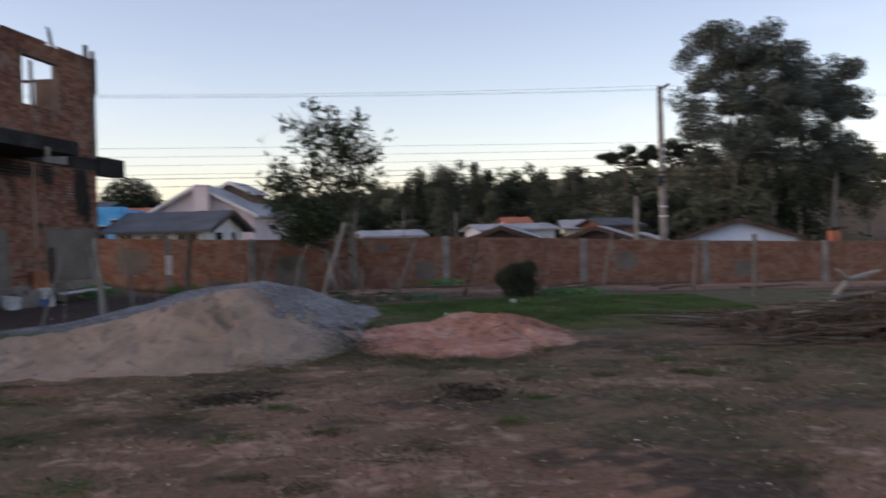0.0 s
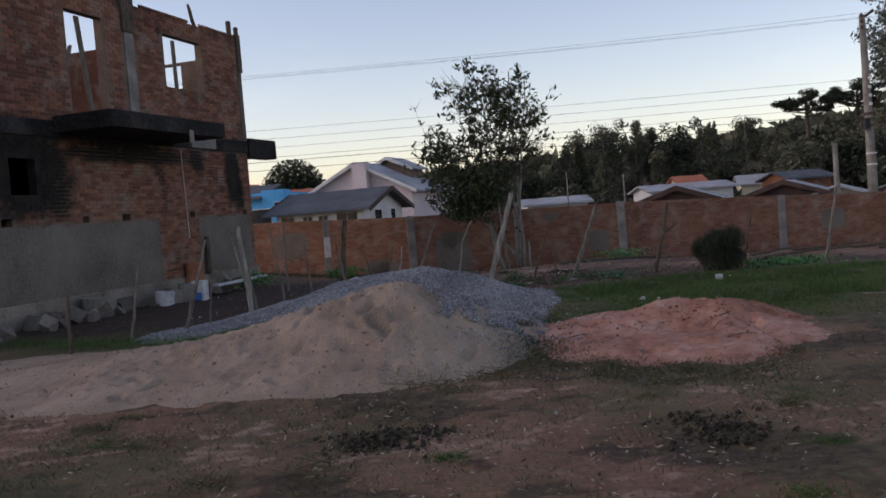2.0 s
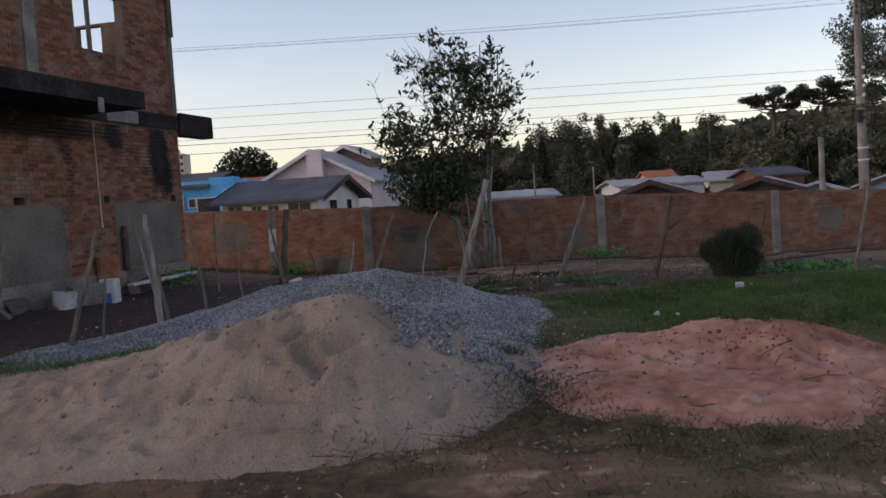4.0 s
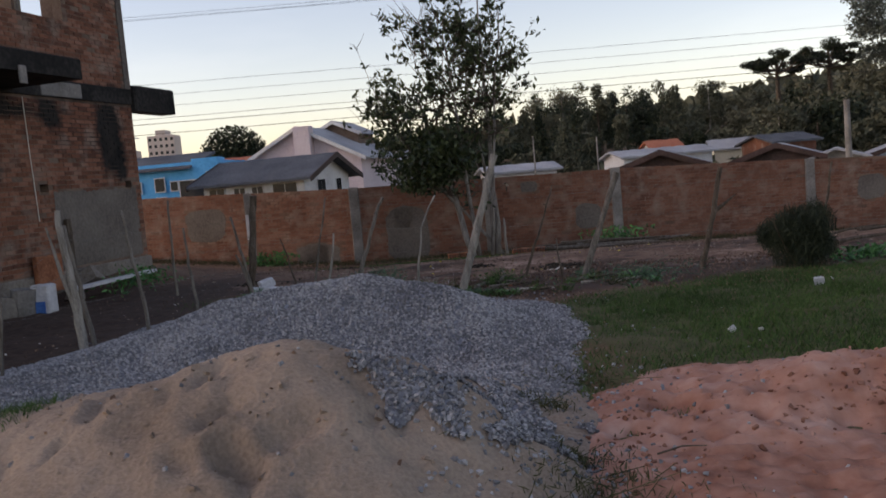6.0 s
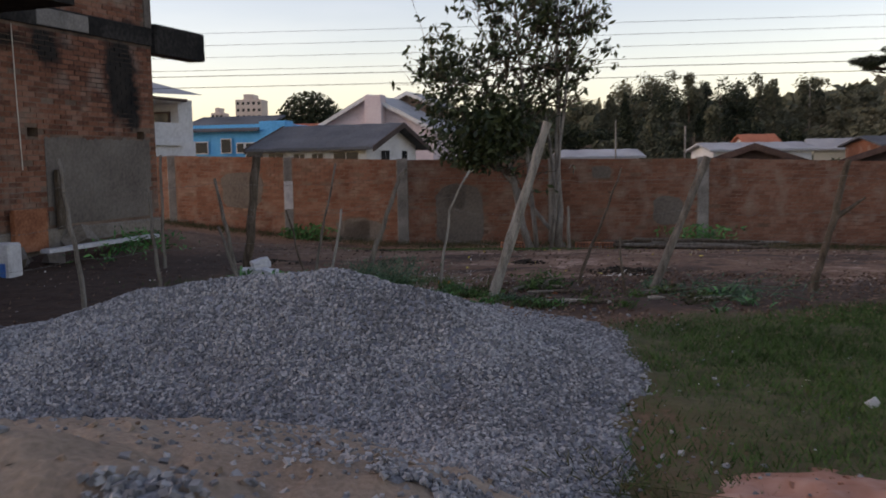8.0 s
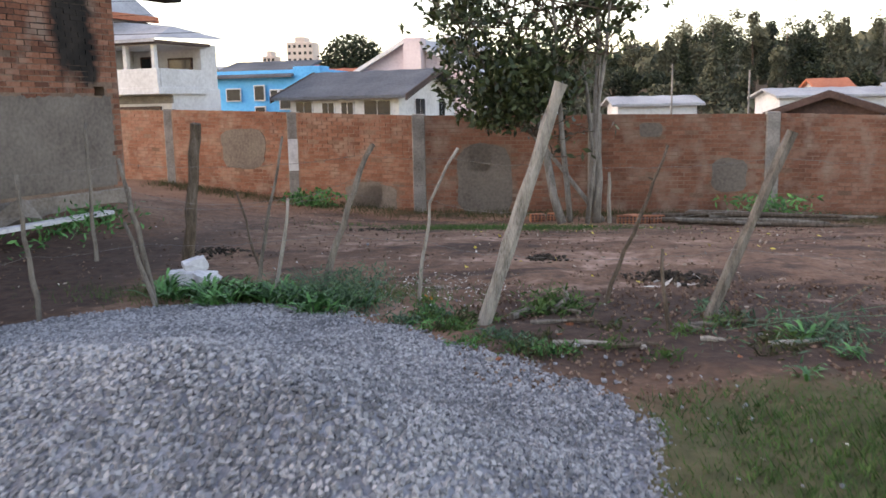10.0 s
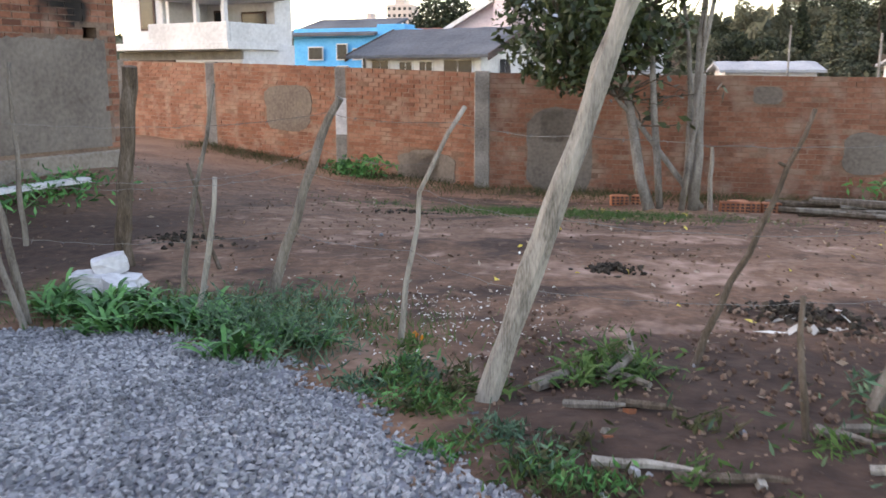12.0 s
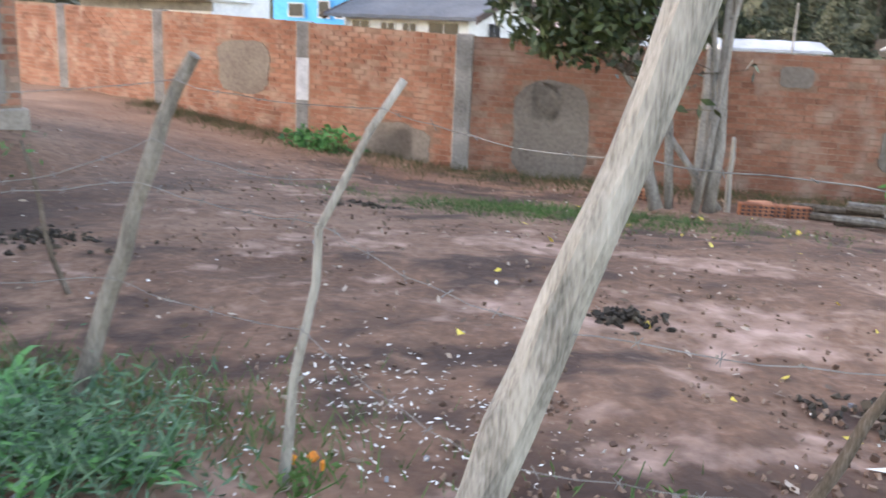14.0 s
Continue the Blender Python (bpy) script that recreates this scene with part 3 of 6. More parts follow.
rg = np.random.default_rng(5)
N = 190000
px, py = rg.uniform(-4.6, 3.2, N), rg.uniform(11.8, 20.2, N)
gh = gravel_h(px, py)
sh = sand_h(px, py)
keep = (gh > -0.012) & (gh > sh - 0.015) & (rg.random(N) < np.clip(0.55 + gh * 6, 0.3, 1))
px, py, gh = px[keep], py[keep], gh[keep]
pz = ground_z(px, py, False) + gh
part("stones", lumps(np.stack([px, py, pz + 0.004], 1), rg.uniform(0.011, 0.028, len(px)), 3), M_STONE, gravel, kind="stuff")
loose = rg.normal(size=(1500, 2)) * (1.1, 1.9) + (0.3, 15.2)
loose = np.concatenate([loose, rg.normal(size=(1100, 2)) * (0.5, 0.4) + (0.55, 13.9), rg.normal(size=(500, 2)) * (0.35, 0.35) + (0.75, 12.2)])
loose_z = top_z(loose[:, 0], loose[:, 1])
part("scattered_stones", lumps(np.column_stack([loose, loose_z]), rg.uniform(0.012, 0.03, len(loose)), 9), M_STONE, gravel, kind="stuff")


def pits(fn, n, x0, x1, y0, y1, lo, hi, seed, lift=0.0):
    r = np.random.default_rng(seed)
    x, y = r.uniform(x0, x1, n), r.uniform(y0, y1, n)
    h = fn(x, y)
    ok = h > 0.03
    x, y, h = x[ok], y[ok], h[ok]
    return lumps(np.stack([x, y, ground_z(x, y, False) + h + lift], 1), r.uniform(lo, hi, len(x)) * r.uniform(0.4, 1, len(x)), seed, 0.5)


solid("sand_clods", pits(sand_h, 900, -6, 1.2, 10.5, 14, 0.015, 0.05, 21), M_SAND, "small crumbs of damp sand on the heap", "sand clods", kind="stuff")
solid("red_clay_clods", pits(red_h, 1500, 0.8, 4.9, 10.3, 15, 0.01, 0.035, 22), M_RED, "crumbled lumps of red clay on the mound", "clay clods", kind="stuff")
M_REDDARK = material("dark_red_clay", [(0.12, 0.05, 0.034), (0.2, 0.09, 0.062), (0.28, 0.14, 0.1)], 2, 30, 0.95, 0.5, island=0.4)
rr_ = np.random.default_rng(29)
cx_ = np.concatenate([rr_.normal(1.45, 0.3, 160), rr_.normal(2.9, 0.6, 160), rr_.normal(3.6, 0.5, 40)])
cy_ = np.concatenate([rr_.normal(12.8, 0.6, 160), rr_.normal(12.7, 0.15, 160), rr_.normal(12.2, 0.5, 40)])
cz_ = ground_z(cx_, cy_, False) + np.maximum(0, red_h(cx_, cy_))
solid("dark_clay_lumps", lumps(np.stack([cx_, cy_, cz_], 1), rr_.uniform(0.012, 0.05, len(cx_)) * rr_.uniform(0.4, 1, len(cx_)), 30, 0.45), M_REDDARK, "darker damp lumps of red clay on the mound", "clay lumps", kind="stuff")
solid("dark_crumbs", pits(sand_h, 260, -6, 1.2, 10.5, 14, 0.012, 0.035, 23), M_CLOD, "dark soil crumbs strewn over the sand", "soil crumbs", kind="stuff")


def off_heaps(x, y):
    """1 where the bare ground shows, 0 under a heap."""
    return ((gravel_h(x, y) < 0) & (sand_h(x, y) < 0.02) & (red_h(x, y) < 0.02)).astype(float)


# ---- brickwork ----
GRID = 17.0          # the lot's buildings and walls stand turned by this much


def cell_wall(frame_of, s0, s1, z0, z1, t, holes):
    """A wall along s with real openings, as thick cells between the cut lines. frame_of(s, d, z) gives the place in the world."""
    ss = sorted({s0, s1, *[q for h in holes for q in h[:2] if s0 < q < s1]})
    zs = sorted({z0, z1, *[q for h in holes for q in h[2:] if z0 < q < z1]})
    out = []
    for a, b in zip(ss[:-1], ss[1:]):
        for c, d in zip(zs[:-1], zs[1:]):
            ms, mz = (a + b) / 2, (c + d) / 2
            if any(h[0] < ms < h[1] and h[2] < mz < h[3] for h in holes):
                continue
            v, f = box(a, b, 0, t, c, d)
            out.append(([frame_of(*p) for p in v], f))
    return welded(join(*out))


def welded(vf):
    """Joins corners that meet and drops the faces between neighbouring cells."""
    keys, verts, remap = {}, [], []
    for p in vf[0]:
        k = tuple(round(c, 4) for c in p)
        if k not in keys:
            keys[k] = len(verts)
            verts.append(p)
        remap.append(keys[k])
    seen = {}
    for f in vf[1]:
        g = tuple(remap[i] for i in f)
        seen.setdefault(tuple(sorted(g)), []).append(g)
    return verts, [q[0] for q in seen.values() if len(q) == 1]


def brick_cells(s0, s1, z0, z1, skip, seed, bl=0.215, bh=0.062, joint=0.013, drop=0.015):
    """Places of single bricks in running bond: (s, z, length)."""
    rng = random.Random(seed)
    cells = []
    row, z = 0, z0
    while z + bh <= z1 + 0.001:
        s = s0 - (bl + joint) * (0.5 if row % 2 else 0.0)
        while s < s1:
            a, b = max(s, s0), min(s + bl, s1)
            if b - a > 0.05 and not skip((a + b) / 2, z + bh / 2, a, b) and rng.random() > drop:
                cells.append((a + rng.uniform(-0.004, 0.004), z + rng.uniform(-0.003, 0.003), b - a))
            s += bl + joint
        z += bh + joint
        row += 1
    return cells


def brick_box(frame_of, s, z, length, bh=0.062, proud=0.008, rng=random):
    p = proud * rng.uniform(0.4, 1.6)
    v, f = box(s, s + length, -p, 0.04, z, z + bh)
    v = [(a + rng.uniform(-0.003, 0.003), b, c + rng.uniform(-0.003, 0.003)) for a, b, c in v]
    return [frame_of(*q) for q in v], [f[0], f[1], f[2], f[4], f[5]]


def soot_of(me, fn, origin):
    co = np.zeros(len(me.vertices) * 3, dtype=np.float32)
    me.vertices.foreach_get("co", co)
    co = co.reshape(-1, 3) + np.array(origin)
    at = me.attributes.new("soot", "FLOAT", "POINT")
    at.data.foreach_set("value", fn(co).astype(np.float32))


# boundary wall: bays between piers
PIERS = [-12.4, -9.5, -6.65, -3.45, -0.74, 2.5, 5.63, 10.42, 14.9, 19.5, 23.6]
boundary = thing("wall_boundary", "long low wall of orange-red bricks with grey patches", "wall", (0, 29, 0), kind="structure")


def wall_at(s, d, z):
    """s runs along x, d goes back into the wall."""
    return (s, float(wall_y(s)) + d, z)


GREY = [(-5.25, -4.15, 0.5, 1.35), (0.0, 1.0, -0.3, 1.0), (-2.1, -1.5, -0.2, 0.3), (0.2, 0.6, 0.5, 1.0), (4.6, 5.2, 0.1, 0.7), (-2.3, -1.2, -0.3, 0.25), (3.3, 3.7, 1.1, 1.35), (11.6, 12.3, 0.2, 0.8), (16.0, 16.8, -0.2, 0.4)]


def on_render_coat(s, z):
    for a, b, c, d in GREY:
        w = 0.09 * noise.noise((s * 4, z * 4, 2.0))
        if a + w < s < b + w and c + w < z < d + w:
            return True
    return False


wrng = random.Random(12)
far_bricks, near_cells = [], []
for i, (a, b) in enumerate(zip(PIERS[:-1], PIERS[1:])):
    n = max(2, int((b - a) / 0.6))
    v, f = [], []
    for k in range(n + 1):
        s = a + (b - a) * k / n
        for d in (0.0, 0.13):
            v += [wall_at(s, d, float(wall_foot(s)) - 0.35), wall_at(s, d, float(wall_top(s)) - 0.012 + 0.012 * noise.noise((s * 2, 0, 4)))]
    for k in range(n):
        p = 4 * k
        f += [(p, p + 4, p + 5, p + 1), (p + 2, p + 3, p + 7, p + 6), (p + 1, p + 5, p + 7, p + 3)]
    part("bay", (v, f), M_WALLMORTAR, boundary)
    mid = (a + b) / 2
    tilt = (float(wall_top(b)) - float(wall_top(a))) / (b - a)
    cells = brick_cells(a + 0.13, b - 0.13, float(wall_foot(mid)) - 0.3, float(wall_top(mid)) - 0.004, lambda s, z, p, q: on_render_coat(s, z), 40 + i, drop=0.035)
    for s, z, L in cells:
        zz = z + tilt * (s - mid)
        if -4.2 < s < -0.8 and 0.85 < z and len(near_cells) < 300:
            near_cells.append((s, zz, L))
        else:
            far_bricks.append(brick_box(wall_at, s, zz, L, rng=wrng))
for k, s in enumerate(PIERS):
    top, foot = float(wall_top(s)), float(wall_foot(s))
    y = float(wall_y(s))
    pv = soft_box(s - 0.12, s + 0.12, y - 0.035, y + 0.15, foot - 0.3, top + wrng.uniform(0.0, 0.03), 0.015)
    pv = ([(p[0] + 0.012 * noise.noise((p[2] * 3, s, 0)), p[1], p[2]) for p in pv[0]], pv[1])
    part("pier", pv, M_CONCRETE, boundary, "pale grey cast concrete pier")
part("whitewash", soft_box(-3.56, -3.34, float(wall_y(-3.45)) - 0.039, float(wall_y(-3.45)) - 0.03, 0.48, 1.12, 0.002), M_SACK, boundary, "pale whitewashed face of a pier")
for a, b, c, d in GREY:
    ring = []
    for k in range(22):
        t = 2 * math.pi * k / 22
        q = 1 / max(abs(math.cos(t)), abs(math.sin(t)))
        q = min(q, 1.22) * (1 + 0.13 * noise.noise((math.cos(t) * 2 + a, math.sin(t) * 2, c)))
        ring.append(((a + b) / 2 + (b - a) / 2 * q * math.cos(t), (c + d) / 2 + (d - c) / 2 * q * math.sin(t)))
    v = [wall_at(s, -0.014, z) for s, z in ring] + [wall_at(s, 0.01, z) for s, z in ring]
    f = [tuple(range(21, -1, -1))] + [(k, (k + 1) % 22, 22 + (k + 1) % 22, 22 + k) for k in range(22)]
    part("render_coat", (v, f), M_PLASTER, boundary, "patch of smooth grey cement render")

# ---- the unfinished brick house ----
CX, CY = -4.66, 25.1
_c, _s = math.cos(radians(GRID)), math.sin(radians(GRID))


def fac(s, d, z):
    """s runs along the facade from the far corner towards the viewer's side, d goes back into the house."""
    return (CX - _s * s - _c * d, CY - _c * s + _s * d, z)


def endw(s, d, z):
    """The end wall at the far corner: s runs back from the facade, d along into the house."""
    return fac(d, s, z)


house = thing("brick_house", "unfinished roofless two-storey house of bare sooty bricks", "house", (CX, CY, 0.2))
TOP, SLAB0, SLAB1 = 6.55, 3.55, 3.85
UP = [(1.73, 3.26, 4.89, 6.06), (5.3, 6.35, 3.87, 6.0), (8.04, 9.1, 4.9, 6.05)]
LOW = [(7.45, 8.06, 2.5, 3.14), (2.62, 2.82, 1.97, 2.1), (4.95, 5.2, 1.97, 2.1), (6.2, 6.36, 1.97, 2.09), (0.28, 0.48, 1.97, 2.1), (8.1, 8.35, 1.96, 2.1)]
LEN = 11.5


def facade_top(s):
    return TOP + 0.05 * noise.noise((s * 1.3, 1, 1)) - (0.16 if 7.35 < s < 7.6 else 0)


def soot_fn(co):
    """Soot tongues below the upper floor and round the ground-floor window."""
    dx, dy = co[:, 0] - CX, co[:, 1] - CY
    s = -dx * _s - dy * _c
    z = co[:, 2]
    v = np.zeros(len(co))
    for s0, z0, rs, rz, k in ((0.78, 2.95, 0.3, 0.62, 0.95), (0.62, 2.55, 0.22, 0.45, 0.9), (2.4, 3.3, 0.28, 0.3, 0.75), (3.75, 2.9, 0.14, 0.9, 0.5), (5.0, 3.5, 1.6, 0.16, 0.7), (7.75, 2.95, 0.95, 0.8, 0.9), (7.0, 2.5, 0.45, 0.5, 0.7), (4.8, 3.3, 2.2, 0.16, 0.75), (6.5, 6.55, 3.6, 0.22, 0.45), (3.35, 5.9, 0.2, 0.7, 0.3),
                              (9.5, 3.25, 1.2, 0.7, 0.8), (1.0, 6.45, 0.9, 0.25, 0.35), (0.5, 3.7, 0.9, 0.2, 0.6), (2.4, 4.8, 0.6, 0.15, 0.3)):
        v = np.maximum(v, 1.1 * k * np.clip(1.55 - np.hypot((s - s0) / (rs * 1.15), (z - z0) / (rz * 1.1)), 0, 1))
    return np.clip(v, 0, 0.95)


wall_low = part("facade_wall", join(cell_wall(fac, 0, LEN, 0.1, SLAB0, 0.18, LOW), cell_wall(fac, 0, LEN, SLAB1, TOP - 0.09, 0.18, UP)), M_MORTAR, house)
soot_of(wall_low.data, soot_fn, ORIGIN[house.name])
hr = random.Random(77)


def skip_low(s, z, a, b):
    if any(h[0] - 0.06 < s < h[1] + 0.06 and h[2] - 0.03 < z < h[3] + 0.03 for h in LOW):
        return True
    w = 0.09 * noise.noise((s * 3, z * 3, 0))
    return z < 0.68 or (z < 1.99 + w and (0.2 < s < 2.5 + w or 4.0 + w < s))


def skip_up(s, z, a, b):
    if any(h[0] - 0.08 < s < h[1] + 0.08 and h[2] - 0.03 < z < h[3] + 0.03 for h in UP):
        return True
    return z > facade_top(s) - 0.03 or 4.25 < s < 4.74 or s < 0.16


pick = [c for c in brick_cells(0.02, LEN, SLAB1, TOP + 0.05, skip_up, 6, drop=0.03) if 4.75 < c[0] < 8.6 and c[1] > 4.1][:290]
picked = {(round(c[0], 3), round(c[1], 3)) for c in pick}
facade_bricks = [brick_box(fac, s, z, L, rng=hr) for s, z, L in brick_cells(0.02, LEN, 0.66, SLAB0, skip_low, 5, drop=0.02)]
facade_bricks += [brick_box(fac, s, z, L, rng=hr) for s, z, L in brick_cells(0.02, LEN, SLAB1, TOP + 0.05, skip_up, 6, drop=0.03) if (round(s, 3), round(z, 3)) not in picked]
fb = part("brickwork", join(*facade_bricks), M_BRICK, house, kind="stuff")
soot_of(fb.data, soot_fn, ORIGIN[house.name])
for nm, a, b, c, d in (("far", 0.18, 2.52, 0.68, 1.96), ("near", 4.02, LEN, 0.62, 1.94)):
    n = 40
    ring = [(a + (b - a) * k / n, c) for k in range(n + 1)] + [(b, d)] + [(b + (a - b) * k / n, d + 0.07 * noise.noise((k * 0.7, a, 3)) + 0.04 * noise.noise((k * 2.1, a, 8))) for k in range(n + 1)]
    m = len(ring)
    v = [fac(s, -0.012, z) for s, z in ring] + [fac(s, 0.01, z) for s, z in ring]
    part("render_coat", (v, [tuple(range(m))] + [(k, (k + 1) % m, m + (k + 1) % m, m + k) for k in range(m)]), M_PLASTER, house, "smooth grey cement render on the lower wall")
part("plinth", ([fac(*p) for p in soft_box(-0.06, LEN, -0.05, 0.2, -0.1, 0.63, 0.02)[0]], soft_box(-0.06, LEN, -0.05, 0.2, -0.1, 0.63, 0.02)[1]), M_PLINTH, house, "pale stained plinth")


def local_box(fr, *a, r=0.012):
    v, f = soft_box(*a, r)
    return [fr(*p) for p in v], f


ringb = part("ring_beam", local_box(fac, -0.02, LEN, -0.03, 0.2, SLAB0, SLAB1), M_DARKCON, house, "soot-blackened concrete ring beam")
part("pale_beam_face", local_box(fac, 1.5, 2.55, -0.04, 0.05, SLAB0 + 0.02, SLAB1 - 0.03), M_CONCRETE, house)
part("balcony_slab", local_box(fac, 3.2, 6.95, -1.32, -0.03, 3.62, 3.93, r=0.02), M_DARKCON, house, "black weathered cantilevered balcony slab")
part("corner_column", local_box(fac, -0.02, 0.16, -0.03, 0.16, SLAB1, TOP - 0.75), M_PLASTER, house)
part("column_form", local_box(fac, -0.06, 0.13, -0.06, 0.2, TOP - 0.95, TOP + 0.02), M_BROWNWOOD, house, "dark plank formwork round the column head")
part("column_form", local_box(fac, -0.05, 0.05, -0.03, 0.06, TOP - 0.1, TOP + 0.22), M_BROWNWOOD, house)
part("column_form", local_box(fac, 0.25, 0.37, -0.01, 0.08, TOP - 0.1, TOP + 0.32), M_BROWNWOOD, house)
part("middle_column", local_box(fac, 4.34, 4.64, -0.035, 0.16, SLAB1 + 0.0, TOP - 0.62), M_CONCRETE, house, "rough grey concrete column")
part("column_form", local_box(fac, 4.3, 4.7, -0.07, 0.2, TOP - 0.7, TOP + 0.12), M_BROWNWOOD, house)
part("column_drip", local_box(fac, 4.45, 4.6, -1.34, -1.3, 3.45, 3.7), M_CONCRETE, house)
for ds in (4.72, 4.86):
    for dd in (0.0, 0.12):
        part("rebar", tube([fac(ds, dd, TOP - 0.2), fac(ds + 0.02, dd, TOP + 0.3)], [0.008, 0.008], 5), M_STEEL, house)
for hz in (0.12, 0.22):
    part("rebar", tube([fac(4.7, 0.0, TOP + hz), fac(4.88, 0.0, TOP + hz), fac(4.88, 0.12, TOP + hz)], [0.006] * 3, 5), M_STEEL, house)
part("leaning_plank", tube(crooked(fac(1.85, 0.05, TOP - 0.1), fac(1.98, 0.1, TOP + 0.42), 3, 0.02, 3), [0.05, 0.045, 0.045, 0.03], 5), M_BROWNWOOD, house)
# beam that sticks out past the far corner
part("beam_stub", local_box(fac, -1.45, -0.03, -0.1, 0.24, SLAB0 - 0.12, SLAB1 + 0.08, r=0.03), M_DARKCON, house, "projecting end of a dark concrete beam")
# inner side: opposite walls and floor
BACK = 4.6
back_holes = [(1.9, 3.2, 4.6, 5.25)]
part("back_wall", cell_wall(lambda s, d, z: fac(s, BACK - 0.2 + d, z), 7.2, LEN, SLAB1, 6.2, 0.16, []), M_BRICK, house)
part("back_wall", cell_wall(lambda s, d, z: fac(s, BACK + d, z), 0, LEN, 0.1, 5.75, 0.16, back_holes), M_MORTAR, house)
bb = [brick_box(lambda s, d, z: fac(s, BACK + d, z), s, z, L, rng=hr) for s, z, L in brick_cells(0.02, LEN, SLAB1, 5.75, lambda s, z, a, b: any(h[0] < s < h[1] and h[2] < z < h[3] for h in back_holes), 8)]
part("inner_bricks", join(*bb), M_BRICK, house, kind="stuff")
part("end_wall", join(cell_wall(endw, 0.18, BACK, 0.1, SLAB0, 0.18, []), cell_wall(endw, 0.18, BACK, SLAB1, TOP - 0.5, 0.18, [(1.6, 2.25, 5.38, 6.0)])), M_MORTAR, house)
eb = [brick_box(endw, s, z, L, rng=hr) for s, z, L in brick_cells(0.2, BACK, 0.3, TOP - 0.5, lambda s, z, a, b: 1.5 < s < 2.3 and 5.33 < z < 6.02, 9)]
part("end_bricks", join(*eb), M_BRICK, house, kind="stuff")
part("inner_wall", cell_wall(lambda s, d, z: fac(4.4 + d, s, z), 0.2, BACK, SLAB1, 5.6, 0.15, []), M_BRICK, house)
part("near_end_wall", cell_wall(lambda s, d, z: fac(LEN - d, s, z), 0.18, BACK, 0.1, TOP - 0.6, 0.18, []), M_BRICK, house)
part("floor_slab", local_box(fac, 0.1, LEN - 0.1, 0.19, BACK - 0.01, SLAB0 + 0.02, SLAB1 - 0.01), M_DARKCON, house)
for (s, z0, s2, z1, w) in ((3.12, 4.9, 3.1, 6.05, 0.04), (2.5, 4.9, 2.52, 6.05, 0.05), (5.45, 3.9, 5.72, 6.0, 0.055), (6.15, 4.9, 5.95, 5.4, 0.04)):
    part("prop", local_box(lambda a, d, z: fac(a + (s2 - s) * (z - z0) / (z1 - z0), d, z), s - w, s + w, 0.22, 0.28, z0, z1), M_WOOD, house, "grey upright plank prop")
part("prop", tube([fac(6.2, 1.0, 3.9), fac(6.05, 1.2, 5.7)], [0.03, 0.025], 6), M_WOOD, house)
part("prop", tube([fac(5.5, 0.8, 3.9), fac(5.6, 1.0, 5.3)], [0.04, 0.035], 6), M_WOOD, house)
part("hanging_cord", tube([fac(3.02, -0.04, 3.5), fac(3.02, -0.05, 2.6), fac(2.99, -0.05, 1.5)], [0.008] * 3, 5), M_CHIP, house, "pale hanging cord")
part("leaning_board", local_box(fac, 2.3, 2.42, -0.12, -0.04, 0.62, 1.5), M_BROWNWOOD, house)
part("leaning_board", local_box(fac, 2.7, 3.3, -0.16, -0.06, 0.35, 0.95), M_HBRICK, house, "rust-red sheet leaning on the wall")


